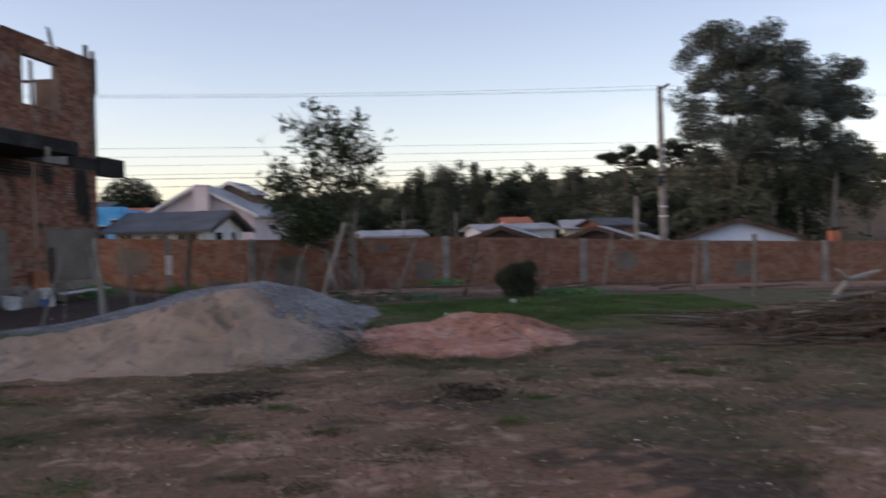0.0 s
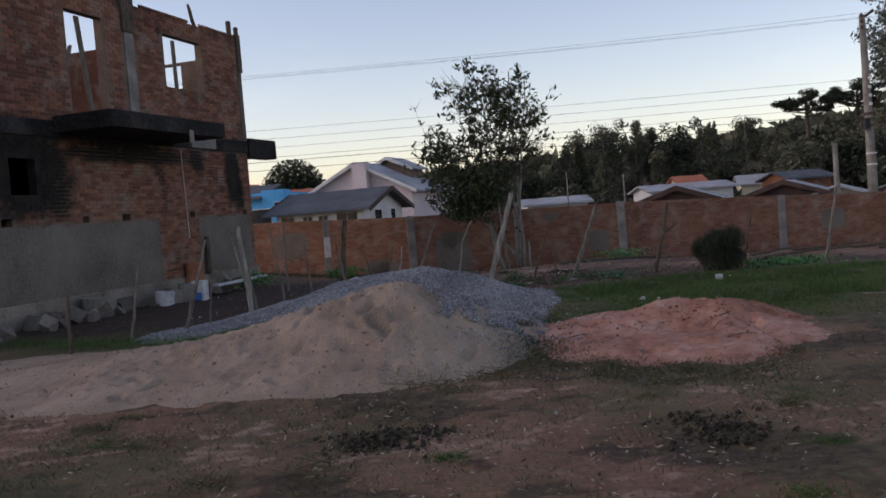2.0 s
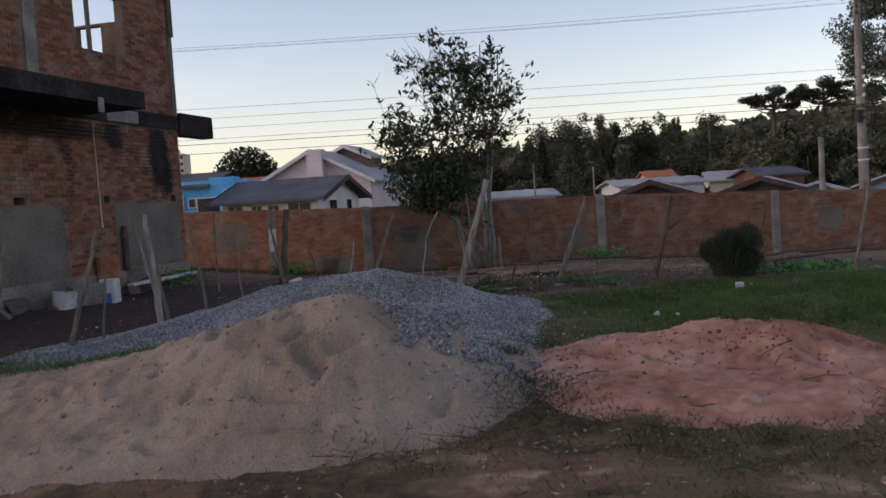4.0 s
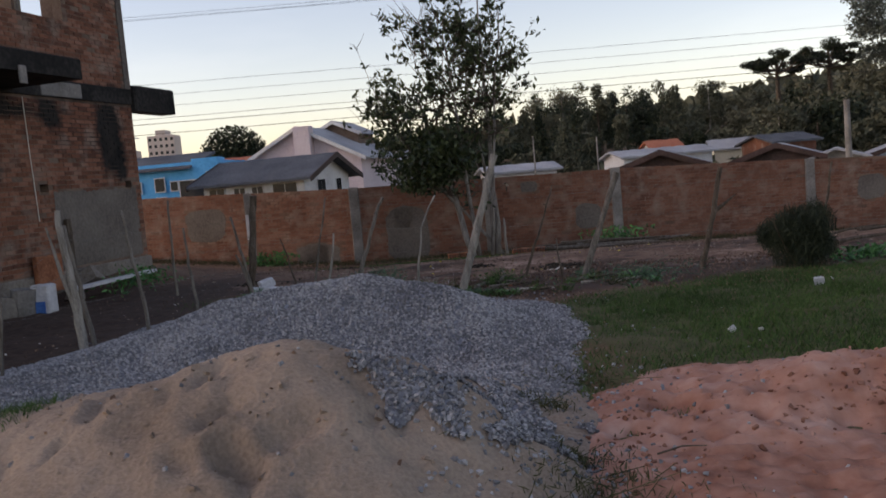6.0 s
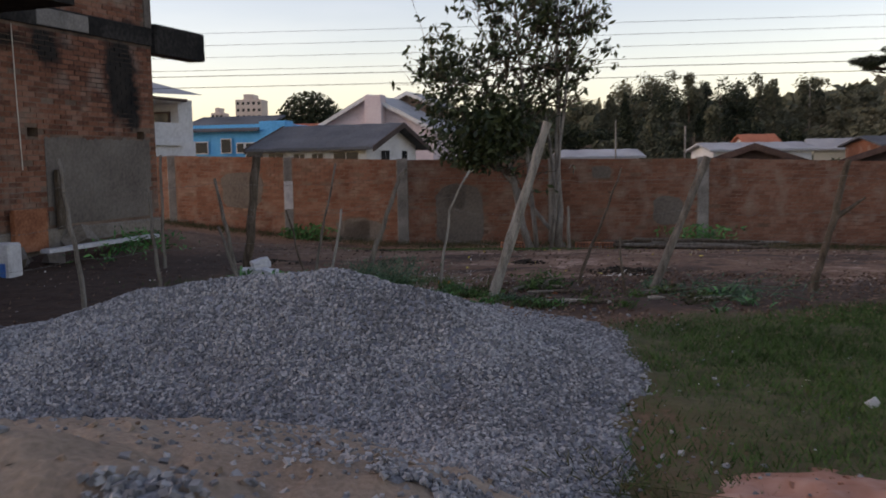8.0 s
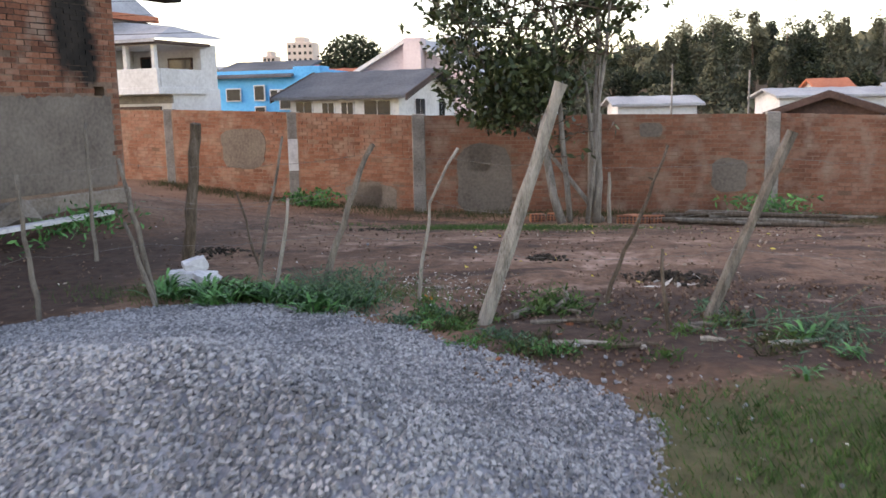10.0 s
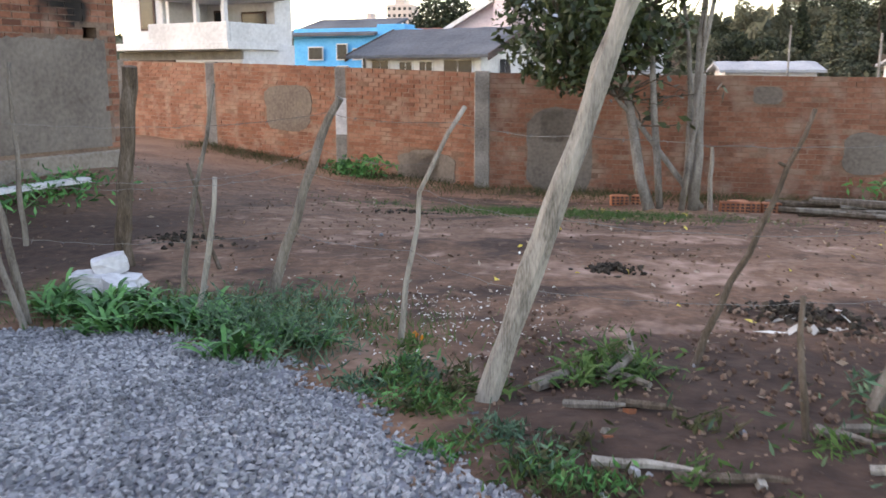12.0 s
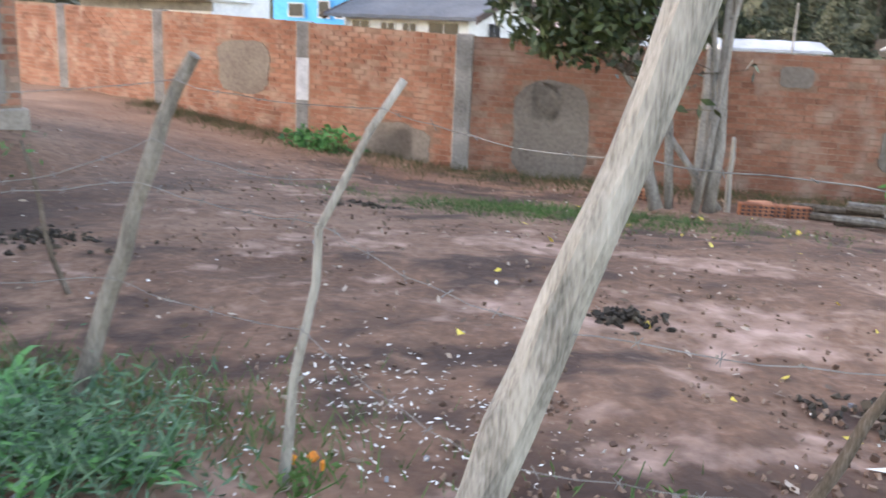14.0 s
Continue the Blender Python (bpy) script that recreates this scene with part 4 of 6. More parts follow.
# ---- beyond the wall: street, houses ----
def gable_house(name, label, at, deg, L, W, z0, eave, ridge, wall_m, roof_m, over=0.5, windows=(), trim=None, ribs=True):
    """Ridge along the local x axis, at = middle of the plan. windows: (side, along, z, width, height), side 'front' faces local -y, 'right' local +x."""
    h = thing(name, label, "house", (at[0], at[1], z0))
    a3 = (at[0], at[1], 0)
    hl, hw = L / 2, W / 2
    v = [(-hl, -hw, z0), (hl, -hw, z0), (hl, hw, z0), (-hl, hw, z0), (-hl, -hw, eave), (hl, -hw, eave), (hl, hw, eave), (-hl, hw, eave), (-hl, 0, ridge), (hl, 0, ridge)]
    f = [(0, 1, 5, 4), (2, 3, 7, 6), (1, 2, 6, 9, 5), (3, 0, 4, 8, 7)]
    part("wall", turned((v, f), a3, deg), wall_m, h)
    slope = (ridge - eave) / hw
    t = 0.1
    for sgn in (-1, 1):
        y1 = sgn * (hw + over)
        z1 = eave - slope * over
        n = max(2, int(L / 0.45)) if ribs else 1
        vv, ff = [], []
        for k in range(n + 1):
            x = -hl - over + (L + 2 * over) * k / n
            up = 0.03 if (ribs and k % 2) else 0.0
            vv += [(x, 0, ridge + t + up), (x, y1, z1 + t + up), (x, 0, ridge), (x, y1, z1)]
        for k in range(n):
            p = 4 * k
            ff += [(p, p + 4, p + 5, p + 1), (p + 2, p + 3, p + 7, p + 6), (p + 1, p + 5, p + 7, p + 3)]
        ff += [(0, 1, 3, 2), (4 * n, 4 * n + 2, 4 * n + 3, 4 * n + 1)]
        part("roof", turned((vv, ff), a3, deg), roof_m, h)
        if trim:
            for x in (-hl - over - 0.03, hl + over - 0.02):
                b = box(x, x + 0.05, 0, 1, 0, 1)
                b = ([(p[0], p[1] * y1, (ridge if p[1] < 0.5 else z1) - 0.1 + p[2] * 0.24) for p in b[0]], b[1])
                part("bargeboard", turned(b, a3, deg), trim, h)
    for side, along, z, w, hh in windows:
        if side == "front":
            def tr(x, d, zz):
                return (along + x, -hw - d, zz)
        else:
            def tr(x, d, zz):
                return (hl + d, along + x, zz)
        def put_box(*q):
            bv, bf = box(*q)
            return turned(([tr(*p) for p in bv], bf), a3, deg)
        win = part("window", put_box(-w / 2 - 0.06, w / 2 + 0.06, 0.0, 0.03, z - 0.06, z + hh + 0.06), M_WHITE, h)
        part("pane", put_box(-w / 2, -0.02, 0.034, 0.045, z, z + hh), M_GLASS, win)
        part("pane", put_box(0.02, w / 2, 0.034, 0.045, z, z + hh), M_GLASS, win)
        part("sill", put_box(-w / 2 - 0.1, w / 2 + 0.1, 0.0, 0.12, z - 0.13, z - 0.065), M_CONCRETE, win)
    return h


def chimney(h, at, deg, w, d, z0, z1, mat, cap=None):
    c = part("chimney", turned(soft_box(-w / 2, w / 2, -d / 2, d / 2, z0, z1, 0.03), (at[0], at[1], 0), deg), mat, h)
    if cap:
        part("chimney_cap", turned(soft_box(-w / 2 - 0.12, w / 2 + 0.12, -d / 2 - 0.12, d / 2 + 0.12, z1, z1 + 0.12, 0.03), (at[0], at[1], 0), deg), cap, c)


ROT = -GRID
gh_ = gable_house("white_house", "white single-storey house under a grey sheet roof", (-5.08, 48.82), ROT, 4.8, 5.6, -1.7, 2.2, 3.08, M_WHITE, M_ROOF, 0.55,
                  [("front", -1.75, 1.2, 0.7, 0.75), ("front", -0.65, 1.2, 0.5, 0.7), ("front", 0.2, 1.2, 0.5, 0.7), ("front", 1.5, 1.15, 1.1, 0.8), ("right", -0.9, 1.3, 0.9, 0.7), ("right", 1.3, 1.3, 0.6, 0.7)], M_DARKTRIM)
pink = gable_house("pink_house", "pale pink gabled house with a broad chimney", (-4.2, 64.4), ROT + 90, 7.0, 7.6, -1.7, 3.35, 5.3, M_PINK, M_PALEROOF, 0.45, [], M_WHITE)
chimney(pink, (-4.95, 60.6), ROT, 1.05, 0.7, -1.5, 5.35, M_PINK)
gable_house("upper_gable", "small raised brown gable with white barge boards", (-2.9, 66.5), ROT + 90, 3.0, 3.2, 3.3, 5.0, 5.75, M_MORTAR, M_PALEROOF, 0.35, [], M_WHITE)
blue = thing("blue_house", "bright sky-blue two-storey house with a grey roof", "house", (-13.6, 60, -1.7))
part("wall", turned(box(-3.3, 3.2, 0, 7, -1.7, 3.8), (-13.2, 60, 0), ROT / 2), M_BLUE, blue)
part("parapet", turned(soft_box(1.7, 3.3, -0.12, 1.2, -1.7, 3.95, 0.03), (-13.2, 60, 0), ROT / 2), M_BLUE, blue)
rv = ([(-3.7, -0.5, 3.5), (1.75, -0.5, 3.5), (1.75, 4, 4.5), (-3.7, 4, 4.5), (-3.7, -0.5, 3.38), (1.75, -0.5, 3.38), (1.75, 4, 4.38), (-3.7, 4, 4.38)], [(0, 1, 2, 3), (4, 7, 6, 5), (0, 4, 5, 1), (1, 5, 6, 2), (3, 7, 4, 0)])
part("roof", turned(rv, (-13.2, 60, 0), ROT / 2), M_ROOF, blue)
for wx, wz, ww, wh in ((-2.3, 2.2, 0.8, 0.6), (-0.6, 1.2, 0.55, 0.6), (-0.6, 2.2, 0.55, 0.75), (0.35, 2.2, 0.4, 0.5), (0.9, 1.7, 1.4, 1.0), (2.6, 2.6, 0.6, 0.5)):
    win = part("window", turned(box(wx - 0.06, wx + ww + 0.06, -0.17, -0.12, wz - 0.06, wz + wh + 0.06), (-13.2, 60, 0), ROT / 2), M_WHITE, blue)
    part("pane", turned(box(wx, wx + ww, -0.19, -0.172, wz, wz + wh), (-13.2, 60, 0), ROT / 2), M_GLASS, win)
gable_house("terracotta_house", "low house with an orange clay tile roof behind", (-12.3, 74), 0, 4, 4, -1.7, 3.5, 4.3, M_CREAM, M_TILE, 0.4)

wh = thing("balcony_house", "white two-storey house with a columned corner balcony", "house", (-13, 45, -1.7))
O, D = (-14.2, 45.4, 0), ROT


def hp(name, q, mat, parent=None, label="", r=0.02):
    return part(name, turned(soft_box(*q, r), O, D), mat, parent or wh, label)


hp("wall", (-4.0, 2.1, 0.0, 3, -1.7, 2.55), M_WHITE)
hp("wall", (-4.0, -1.4, 0.0, 3, 2.55, 5.6), M_WHITE)
hp("wall", (-1.4, 2.0, 2.0, 3, 2.55, 4.3), M_WHITE)
hp("balcony_slab", (-4.4, 2.3, -0.9, 2.0, 2.35, 2.6), M_WHITE)
hp("balustrade", (-1.6, 2.25, -0.88, -0.72, 2.6, 3.28), M_WHITE)
hp("balustrade", (2.1, 2.25, -0.7, 2.0, 2.6, 3.28), M_WHITE)
for cx in (-0.9, 0.75, 2.08):
    hp("column", (cx - 0.09, cx + 0.09, -0.86, -0.68, 3.28, 4.2), M_WHITE)
hp("lintel", (-1.2, 2.3, -0.9, 2.0, 4.12, 4.3), M_WHITE)
rv = ([(-1.6, -1.3, 4.2), (2.6, -1.3, 4.2), (2.6, 3.0, 4.5), (-1.6, 3.0, 5.4), (-1.2, 1.0, 5.25), (1.2, 1.4, 5.0), (-1.6, -1.3, 4.32), (2.6, -1.3, 4.32)], [(6, 7, 5, 4), (7, 2, 5), (0, 1, 7, 6), (4, 5, 2, 3), (0, 6, 4, 3)])
part("roof", turned(rv, O, D), M_PALEROOF, wh)
hp("eave", (-1.5, 2.5, -1.2, 2.0, 4.16, 4.28), M_DARKTRIM, label="dark brown eave boarding")
gv = ([(-4.6, -0.4, 5.5), (-1.0, -0.4, 5.5), (-2.8, -0.4, 6.9), (-4.6, 3.2, 5.5), (-1.0, 3.2, 5.5), (-2.8, 3.2, 6.9)], [(0, 1, 2), (0, 2, 5, 3), (1, 4, 5, 2), (3, 5, 4)])
part("upper_roof", turned(gv, O, D), M_PALEROOF, wh)
hp("bargeboard", (-1.15, -0.95, -0.45, 3.2, 5.35, 5.6), M_TILE)
for q in ((-2.9, -2.1, -0.05, 0.02, 3.1, 4.4), (-1.0, -0.4, 1.93, 2.02, 2.7, 3.9), (0.4, 1.6, 1.93, 2.02, 2.9, 3.8), (-3.6, -1.2, -0.06, 0.02, -0.6, 2.0), (-0.8, 1.6, -0.06, 0.02, 0.6, 1.9)):
    win = hp("window", q, M_DARKTRIM, r=0.005)
    hp("pane", (q[0] + 0.08, q[1] - 0.08, q[2] - 0.012, q[3] - 0.01, q[4] + 0.08, q[5] - 0.08), M_GLASS, win, r=0.003)
hp("gutter", (-4.2, 2.2, -0.06, 0.0, 2.0, 2.3), M_CONCRETE)

# low roofs on the far side of the street
gable_house("red_roof_house", "white house with a small orange tiled roof", (16.6, 60), 8, 1.7, 1.8, -1.7, 2.15, 2.6, M_WHITE, M_TILE, 0.25, [("front", 0.2, 1.4, 0.8, 0.5)])
gable_house("white_annex", "low white annex with a pale flat roof", (15.7, 58), 8, 5.4, 3, -1.7, 1.8, 2.12, M_WHITE, M_PALEROOF, 0.3, [("front", 1.8, 0.7, 0.7, 0.5)])
gable_house("dark_gable_shed", "low shed with pale roof and dark brown gable", (12.3, 46), 70, 6, 3.4, -1.7, 1.25, 1.84, M_DARKTRIM, M_PALEROOF, 0.35, [], M_DARKTRIM)
gable_house("grey_shed", "low shed under a grey sheet roof", (18.3, 47.5), 62, 4.4, 3.4, -1.7, 1.15, 1.72, M_DARKTRIM, M_PALEROOF, 0.35, [], M_DARKTRIM)
gable_house("brick_cottage", "small brick cottage with a tilted sheet roof", (23.0, 58), 15, 3.0, 2.8, -1.7, 1.95, 2.35, M_BRICK, M_ROOF, 0.3)
gable_house("small_shed", "low grey sheet-roofed shed", (20.0, 45.6), 62, 2.6, 2.2, -1.7, 0.95, 1.32, M_CONCRETE, M_PALEROOF, 0.3)
gable_house("pale_blue_house", "pale blue gabled house with a light sheet roof", (29.6, 52.5), 62, 9, 6.6, -1.7, 0.95, 2.0, M_PALEBLUE, M_PALEROOF, 0.5, [("right", 1.2, -0.2, 1.0, 0.6)], M_DARKTRIM)
bc = thing("brick_barbecue_chimney", "square red brick chimney with a cap slab", "chimney", (35.0, 50, -1.7))
part("shaft", soft_box(34.65, 35.25, 49.7, 50.3, -1.7, 1.2, 0.03), M_TILE, bc)
part("cap", soft_box(34.5, 35.4, 49.55, 50.45, 1.32, 1.42, 0.02), M_DARKTRIM, bc)
part("throat", soft_box(34.75, 35.15, 49.8, 50.2, 1.2, 1.32, 0.02), M_DARKTRIM, bc)
gable_house("long_white_shed", "long low white shed glimpsed behind the tree", (7.0, 55), 4, 3.6, 3, -1.7, 1.55, 1.85, M_WHITE, M_PALEROOF, 0.3, [("front", -1.2, 0.6, 0.6, 0.5), ("front", 1.4, 0.6, 0.6, 0.5)])
gable_house("pale_hillside_house", "white house glimpsed low on the hill", (0.8, 80), 10, 5.0, 4, -1.7, 3.2, 4.0, M_WHITE, M_PALEROOF, 0.3, [("front", -1.0, 1.6, 0.8, 0.8), ("front", 1.0, 1.6, 0.8, 0.8)])
gable_house("cream_hillside_house", "cream house low on the wooded hill", (26.0, 72), -12, 3.5, 3, -1.7, 1.9, 2.5, M_CREAM, M_PALEROOF, 0.3)


def tower(at, w, d, z0, z1, n, label):
    t = thing("apartment_tower", label, "building", (at[0], at[1], z0))
    part("wall", soft_box(at[0] - w / 2, at[0] + w / 2, at[1], at[1] + d, z0, z1, 0.2), M_TOWER, t)
    part("roof_block", soft_box(at[0] - w / 5, at[0] + w / 6, at[1] + 1, at[1] + d - 1, z1, z1 + 2.4, 0.1), M_TOWER, t)
    floors = int((z1 - z0 - 8) / 3)
    for i in range(floors):
        for j in range(n):
            x = at[0] - w / 2 + (j + 0.5) * w / n
            z = z1 - 2.4 - 3 * i
            if i < 5:
                part("window", box(x - 0.6, x + 0.6, at[1] - 0.06, at[1] - 0.01, z, z + 1.3), M_GLASS, t)


tower((-101.5, 400), 12, 12, 0, 30.5, 5, "pale pinkish apartment tower far away")
tower((-122, 420), 6, 10, 0, 26, 3, "narrow pale apartment tower far away")
for i, (tx, ty, tw, tz, tm) in enumerate(((-64, 230, 9, 12, M_TILE), (-52, 240, 8, 11, M_CREAM), (-75, 235, 9, 12.5, M_WHITE), (-40, 230, 9, 11, M_TILE), (-86, 250, 10, 13, M_CREAM), (-58, 260, 9, 14, M_WHITE), (-20, 230, 8, 12, M_CREAM))):
    gable_house("hill_house", "small far house on the town's hill", (tx, ty), 10 * (i % 3), tw, 7, -2, tz - 2.4, tz, tm, M_TILE if i % 2 else M_PALEROOF, 0.4, ribs=False)

# ---- utility pole and overhead lines ----
PX, PY = 15.85, 33.9
pole = thing("utility_pole", "tall grey concrete utility pole with clamps", "utility pole", (PX, PY, -1.8))
part("shaft", tube([(PX, PY, -1.9), (PX - 0.02, PY, 2.5), (PX - 0.06, PY, 7.45)], [0.19, 0.155, 0.105], 10), M_CONCRETE, pole)
part("bracket", tube([(PX - 0.1, PY, 7.3), (PX + 0.1, PY, 7.42), (PX + 0.35, PY, 7.58)], [0.05, 0.05, 0.06], 6), M_STEEL, pole)
for z in (7.42, 7.2, 7.0):
    part("insulator", tube([(PX - 0.14, PY - 0.12, z - 0.06), (PX - 0.14, PY - 0.12, z + 0.06)], [0.045, 0.035], 8), M_DARKTRIM, pole)
for z in (5.15, 4.85, 4.55, 4.25):
    part("spool", tube([(PX - 0.02, PY - 0.2, z - 0.05), (PX - 0.02, PY - 0.2, z + 0.05)], [0.05, 0.05], 8), M_WHITE, pole)
for z in (3.9, 3.72, 3.5):
    part("clamp", tube([(PX - 0.0, PY, z - 0.04), (PX, PY, z + 0.04)], [0.22, 0.22], 10), M_STEEL, pole)
part("junction_box", soft_box(PX - 0.3, PX - 0.12, PY - 0.3, PY - 0.05, 3.35, 3.75, 0.02), M_CABLE, pole)
for z in (2.5, 2.1):
    part("band", tube([(PX, PY, z - 0.03), (PX, PY, z + 0.03)], [0.18, 0.18], 10), M_WHITE, pole)
p2 = thing("short_post", "slim grey concrete service post", "post", (16.2, 37.5, -1.7))
part("shaft", tube([(16.2, 37.5, -1.7), (16.2, 37.5, 3.1)], [0.12, 0.1], 8), M_CONCRETE, p2)
for (qx, qy, qz) in ((7.5, 52, 3.3), (10.3, 50, 2.9)):
    solid("thin_mast", tube([(qx, qy, -1.7), (qx, qy, qz)], [0.05, 0.035], 6), M_CONCRETE, "thin pale mast among the roofs", "mast", group="masts")


def cable(z_pole, sag, rad, dy, mat=None):
    pts = []
    for k in range(33):
        t = k / 32
        x = -34 + t * (PX + 34)
        pts.append((x, PY + dy, z_pole + 0.0 - 4 * sag * t * (1 - t)))
    for k in range(1, 21):
        t = k / 20
        pts.append((PX + 45 * t, PY + dy - 2 * t, z_pole - 4 * sag * t * (1 - t)))
    solid("overhead_cable", tube(pts, [rad * 0.42] * len(pts), 5), mat or M_CABLE, "thin dark overhead line between poles", "cable", group="overhead lines")


for zc, sg, rd, dy in ((7.5, 0.5, 0.011, -0.1), (7.32, 0.42, 0.011, -0.1), (7.42, 0.42, 0.009, 0.25), (5.15, 0.12, 0.012, -0.2), (4.85, 0.14, 0.012, -0.2), (4.55, 0.16, 0.012, -0.2), (4.25, 0.2, 0.014, -0.2), (3.95, 0.05, 0.022, -0.2), (3.72, 0.12, 0.02, -0.2)):
    cable(zc, sg, rd, dy)


# ---- trees ----
def limbs(base, spec, seed):
    """Branches as tubes. spec: (x, y, z, radius) tips from a base point; returns mesh and points along them."""
    out, pts = [], []
    for i, (tip, r0, r1, n) in enumerate(spec):
        c = crooked(base if not isinstance(tip, tuple) or len(tip) == 3 else tip[3:], tip[:3], n, 0.05 * (Vector(tip[:3]) - Vector(base)).length, seed + i)
        out.append(tube(c, [r0 + (r1 - r0) * k / n for k in range(n + 1)], 6, 0.2, seed + i))
        pts.append(c)
    return join(*out), pts


def clumps(specs, n, seed, shell=0.35):
    """Points in ellipsoids (x, y, z, rx, ry, rz, weight), denser towards their skins."""
    rng = np.random.default_rng(seed)
    w = np.array([s[6] for s in specs], float)
    k = rng.choice(len(specs), n, p=w / w.sum())
    d = rng.normal(size=(n, 3))
    d /= np.linalg.norm(d, axis=1, keepdims=True)
    r = rng.uniform(0, 1, n) ** shell
    S = np.array([s[:6] for s in specs])[k]
    return S[:, :3] + d * r[:, None] * S[:, 3:]


# small tree by the wall: several thin stems, dense low crown, open top
TX, TY = 2.05, 26.4
tree = thing("paddock_tree", "small leafy tree with several thin grey stems", "tree", (TX, TY, 0.0))
stem_tips = [((0.9, 26.6, 3.4), 0.075, 0.025), ((1.55, 26.3, 4.6), 0.05, 0.016), ((2.35, 26.4, 5.3), 0.065, 0.014), ((2.75, 26.2, 5.0), 0.042, 0.012), ((1.9, 26.9, 5.2), 0.042, 0.012), ((0.4, 26.2, 2.6), 0.042, 0.015)]
stem_pts = []
for i, (tip, r0, r1) in enumerate(stem_tips):
    b = (TX - 0.22 + 0.13 * i, TY + 0.12 * ((i * 7) % 3 - 1), -0.12)
    if i == 2:
        b = (2.36, 26.35, -0.12)
    c = crooked(b, tip, 8, 0.05, 60 + i)
    part("stem", tube(c, [r0 + (r1 - r0) * k / 8 for k in range(9)], 7, 0.2, i), M_TRUNK, tree, smooth=True)
    stem_pts.append(c)
trng = random.Random(8)
twigs, tw_pts = [], []
for i, c in enumerate(stem_pts):
    for k in range(26):
        t = trng.uniform(0.42, 1.0)
        p = c[int(t * 8)]
        d = Vector((trng.uniform(-1, 1), trng.uniform(-0.9, 0.9), trng.uniform(-0.1, 1.0))).normalized()
        L = trng.uniform(0.4, 1.05) * (1.25 - 0.4 * t)
        q = p + d * L
        cc = crooked(p, q, 4, 0.04, i * 100 + k)
        twigs.append(tube(cc, [0.014, 0.011, 0.009, 0.006, 0.003], 4))
        tw_pts += cc[1:]
for k in range(26):
    p = Vector((trng.uniform(0.9, 1.9), 26.4, trng.uniform(4.2, 4.9)))
    q = p + Vector((trng.uniform(-0.8, 0.3), trng.uniform(-0.3, 0.3), trng.uniform(0.4, 0.95)))
    twigs.append(tube(crooked(p, q, 4, 0.05, 900 + k), [0.012, 0.01, 0.007, 0.005, 0.003], 4))
for k in range(44):
    a = trng.uniform(0.0, 1.02) * math.pi
    st = stem_pts[k % len(stem_pts)]
    p = st[trng.randrange(4, 8)]
    q = Vector((1.45, 26.4, 2.9)) + Vector((2.0 * math.cos(a), trng.uniform(-0.5, 0.5), 2.6 * math.sin(a))) * trng.uniform(0.62, 1.12)
    mid = p.lerp(q, 0.5) + Vector((0.12 * (q.x - p.x), 0, -0.12))
    cc = crooked(p, mid, 3, 0.04, 1300 + k)[:-1] + crooked(mid, q, 4, 0.04, 1350 + k)
    twigs.append(tube(cc, [0.017, 0.015, 0.013, 0.011, 0.008, 0.006, 0.004, 0.003], 4))
    leafy = trng.random() * (1.0 if math.cos(a) < 0.3 else 0.75)
    tw_pts += cc[3:] * (1 + int(5 * leafy))
    for u in range(7):
        i = trng.randrange(3, 8)
        e = cc[i] + Vector((trng.uniform(-0.3, 0.3), trng.uniform(-0.2, 0.2), trng.uniform(-0.12, 0.32)))
        tt = crooked(cc[i], e, 3, 0.02, 1400 + 9 * k + u)
        twigs.append(tube(tt, [0.007, 0.006, 0.004, 0.002], 3))
        tw_pts += tt[1:] * int(0.5 + 3.5 * leafy)
lr = np.random.default_rng(31)
part("twig_mass", join(*twigs), M_BROWNWOOD, tree, kind="stuff")
along = np.array([tuple(p) for p in tw_pts])
along = along[lr.integers(0, len(along), 3900)] + lr.normal(size=(3900, 3)) * 0.05
dense = clumps([(0.75, 26.4, 2.1, 0.95, 0.8, 0.75, 1.4), (1.5, 26.3, 2.3, 0.8, 0.7, 0.7, 1.0), (0.35, 26.4, 2.7, 0.7, 0.6, 0.6, 0.4), (1.1, 26.5, 3.2, 0.9, 0.6, 0.7, 0.35), (2.3, 26.4, 3.2, 0.8, 0.6, 0.7, 0.2), (2.45, 26.3, 4.3, 0.7, 0.5, 0.8, 0.16), (0.3, 26.3, 3.4, 0.5, 0.4, 0.6, 0.25), (3.1, 26.3, 3.5, 0.5, 0.4, 0.6, 0.06), (0.9, 26.4, 1.65, 0.7, 0.6, 0.4, 0.9), (1.3, 26.5, 2.0, 0.9, 0.7, 0.5, 0.9)], 5600, 32, 0.5)
part("crown", leaves(np.vstack([along, dense]), 0.135, 33, 0.42, 0.6), M_LEAF, tree, kind="stuff")
solid("tree_stub", tube(crooked((2.62, 26.9, -0.2), (2.6, 26.9, 0.62), 4, 0.015, 4), [0.035, 0.033, 0.03, 0.028, 0.02], 6), M_PALEWOOD, "short pale stake at the foot of the tree", "stake")


# soft round bush beside the fence
bush = thing("feathery_bush", "round feathery dark green bush beside the fence", "bush", (5.22, 18.4, 0.1))
br = np.random.default_rng(41)
bp = clumps([(5.22, 18.4, 0.46, 0.39, 0.39, 0.42, 1), (5.18, 18.4, 0.66, 0.3, 0.3, 0.28, 0.5), *[(5.22 + 0.32 * math.cos(k * 2.4), 18.4 + 0.25 * math.sin(k * 1.7), 0.4 + 0.45 * ((k * 37) % 11) / 11, 0.16, 0.16, 0.18, 0.1) for k in range(14)]], 13000, 41, 0.5)
part("foliage", leaves(bp, 0.13, 42, 0.06, -1.3), M_PINE, bush, kind="stuff")
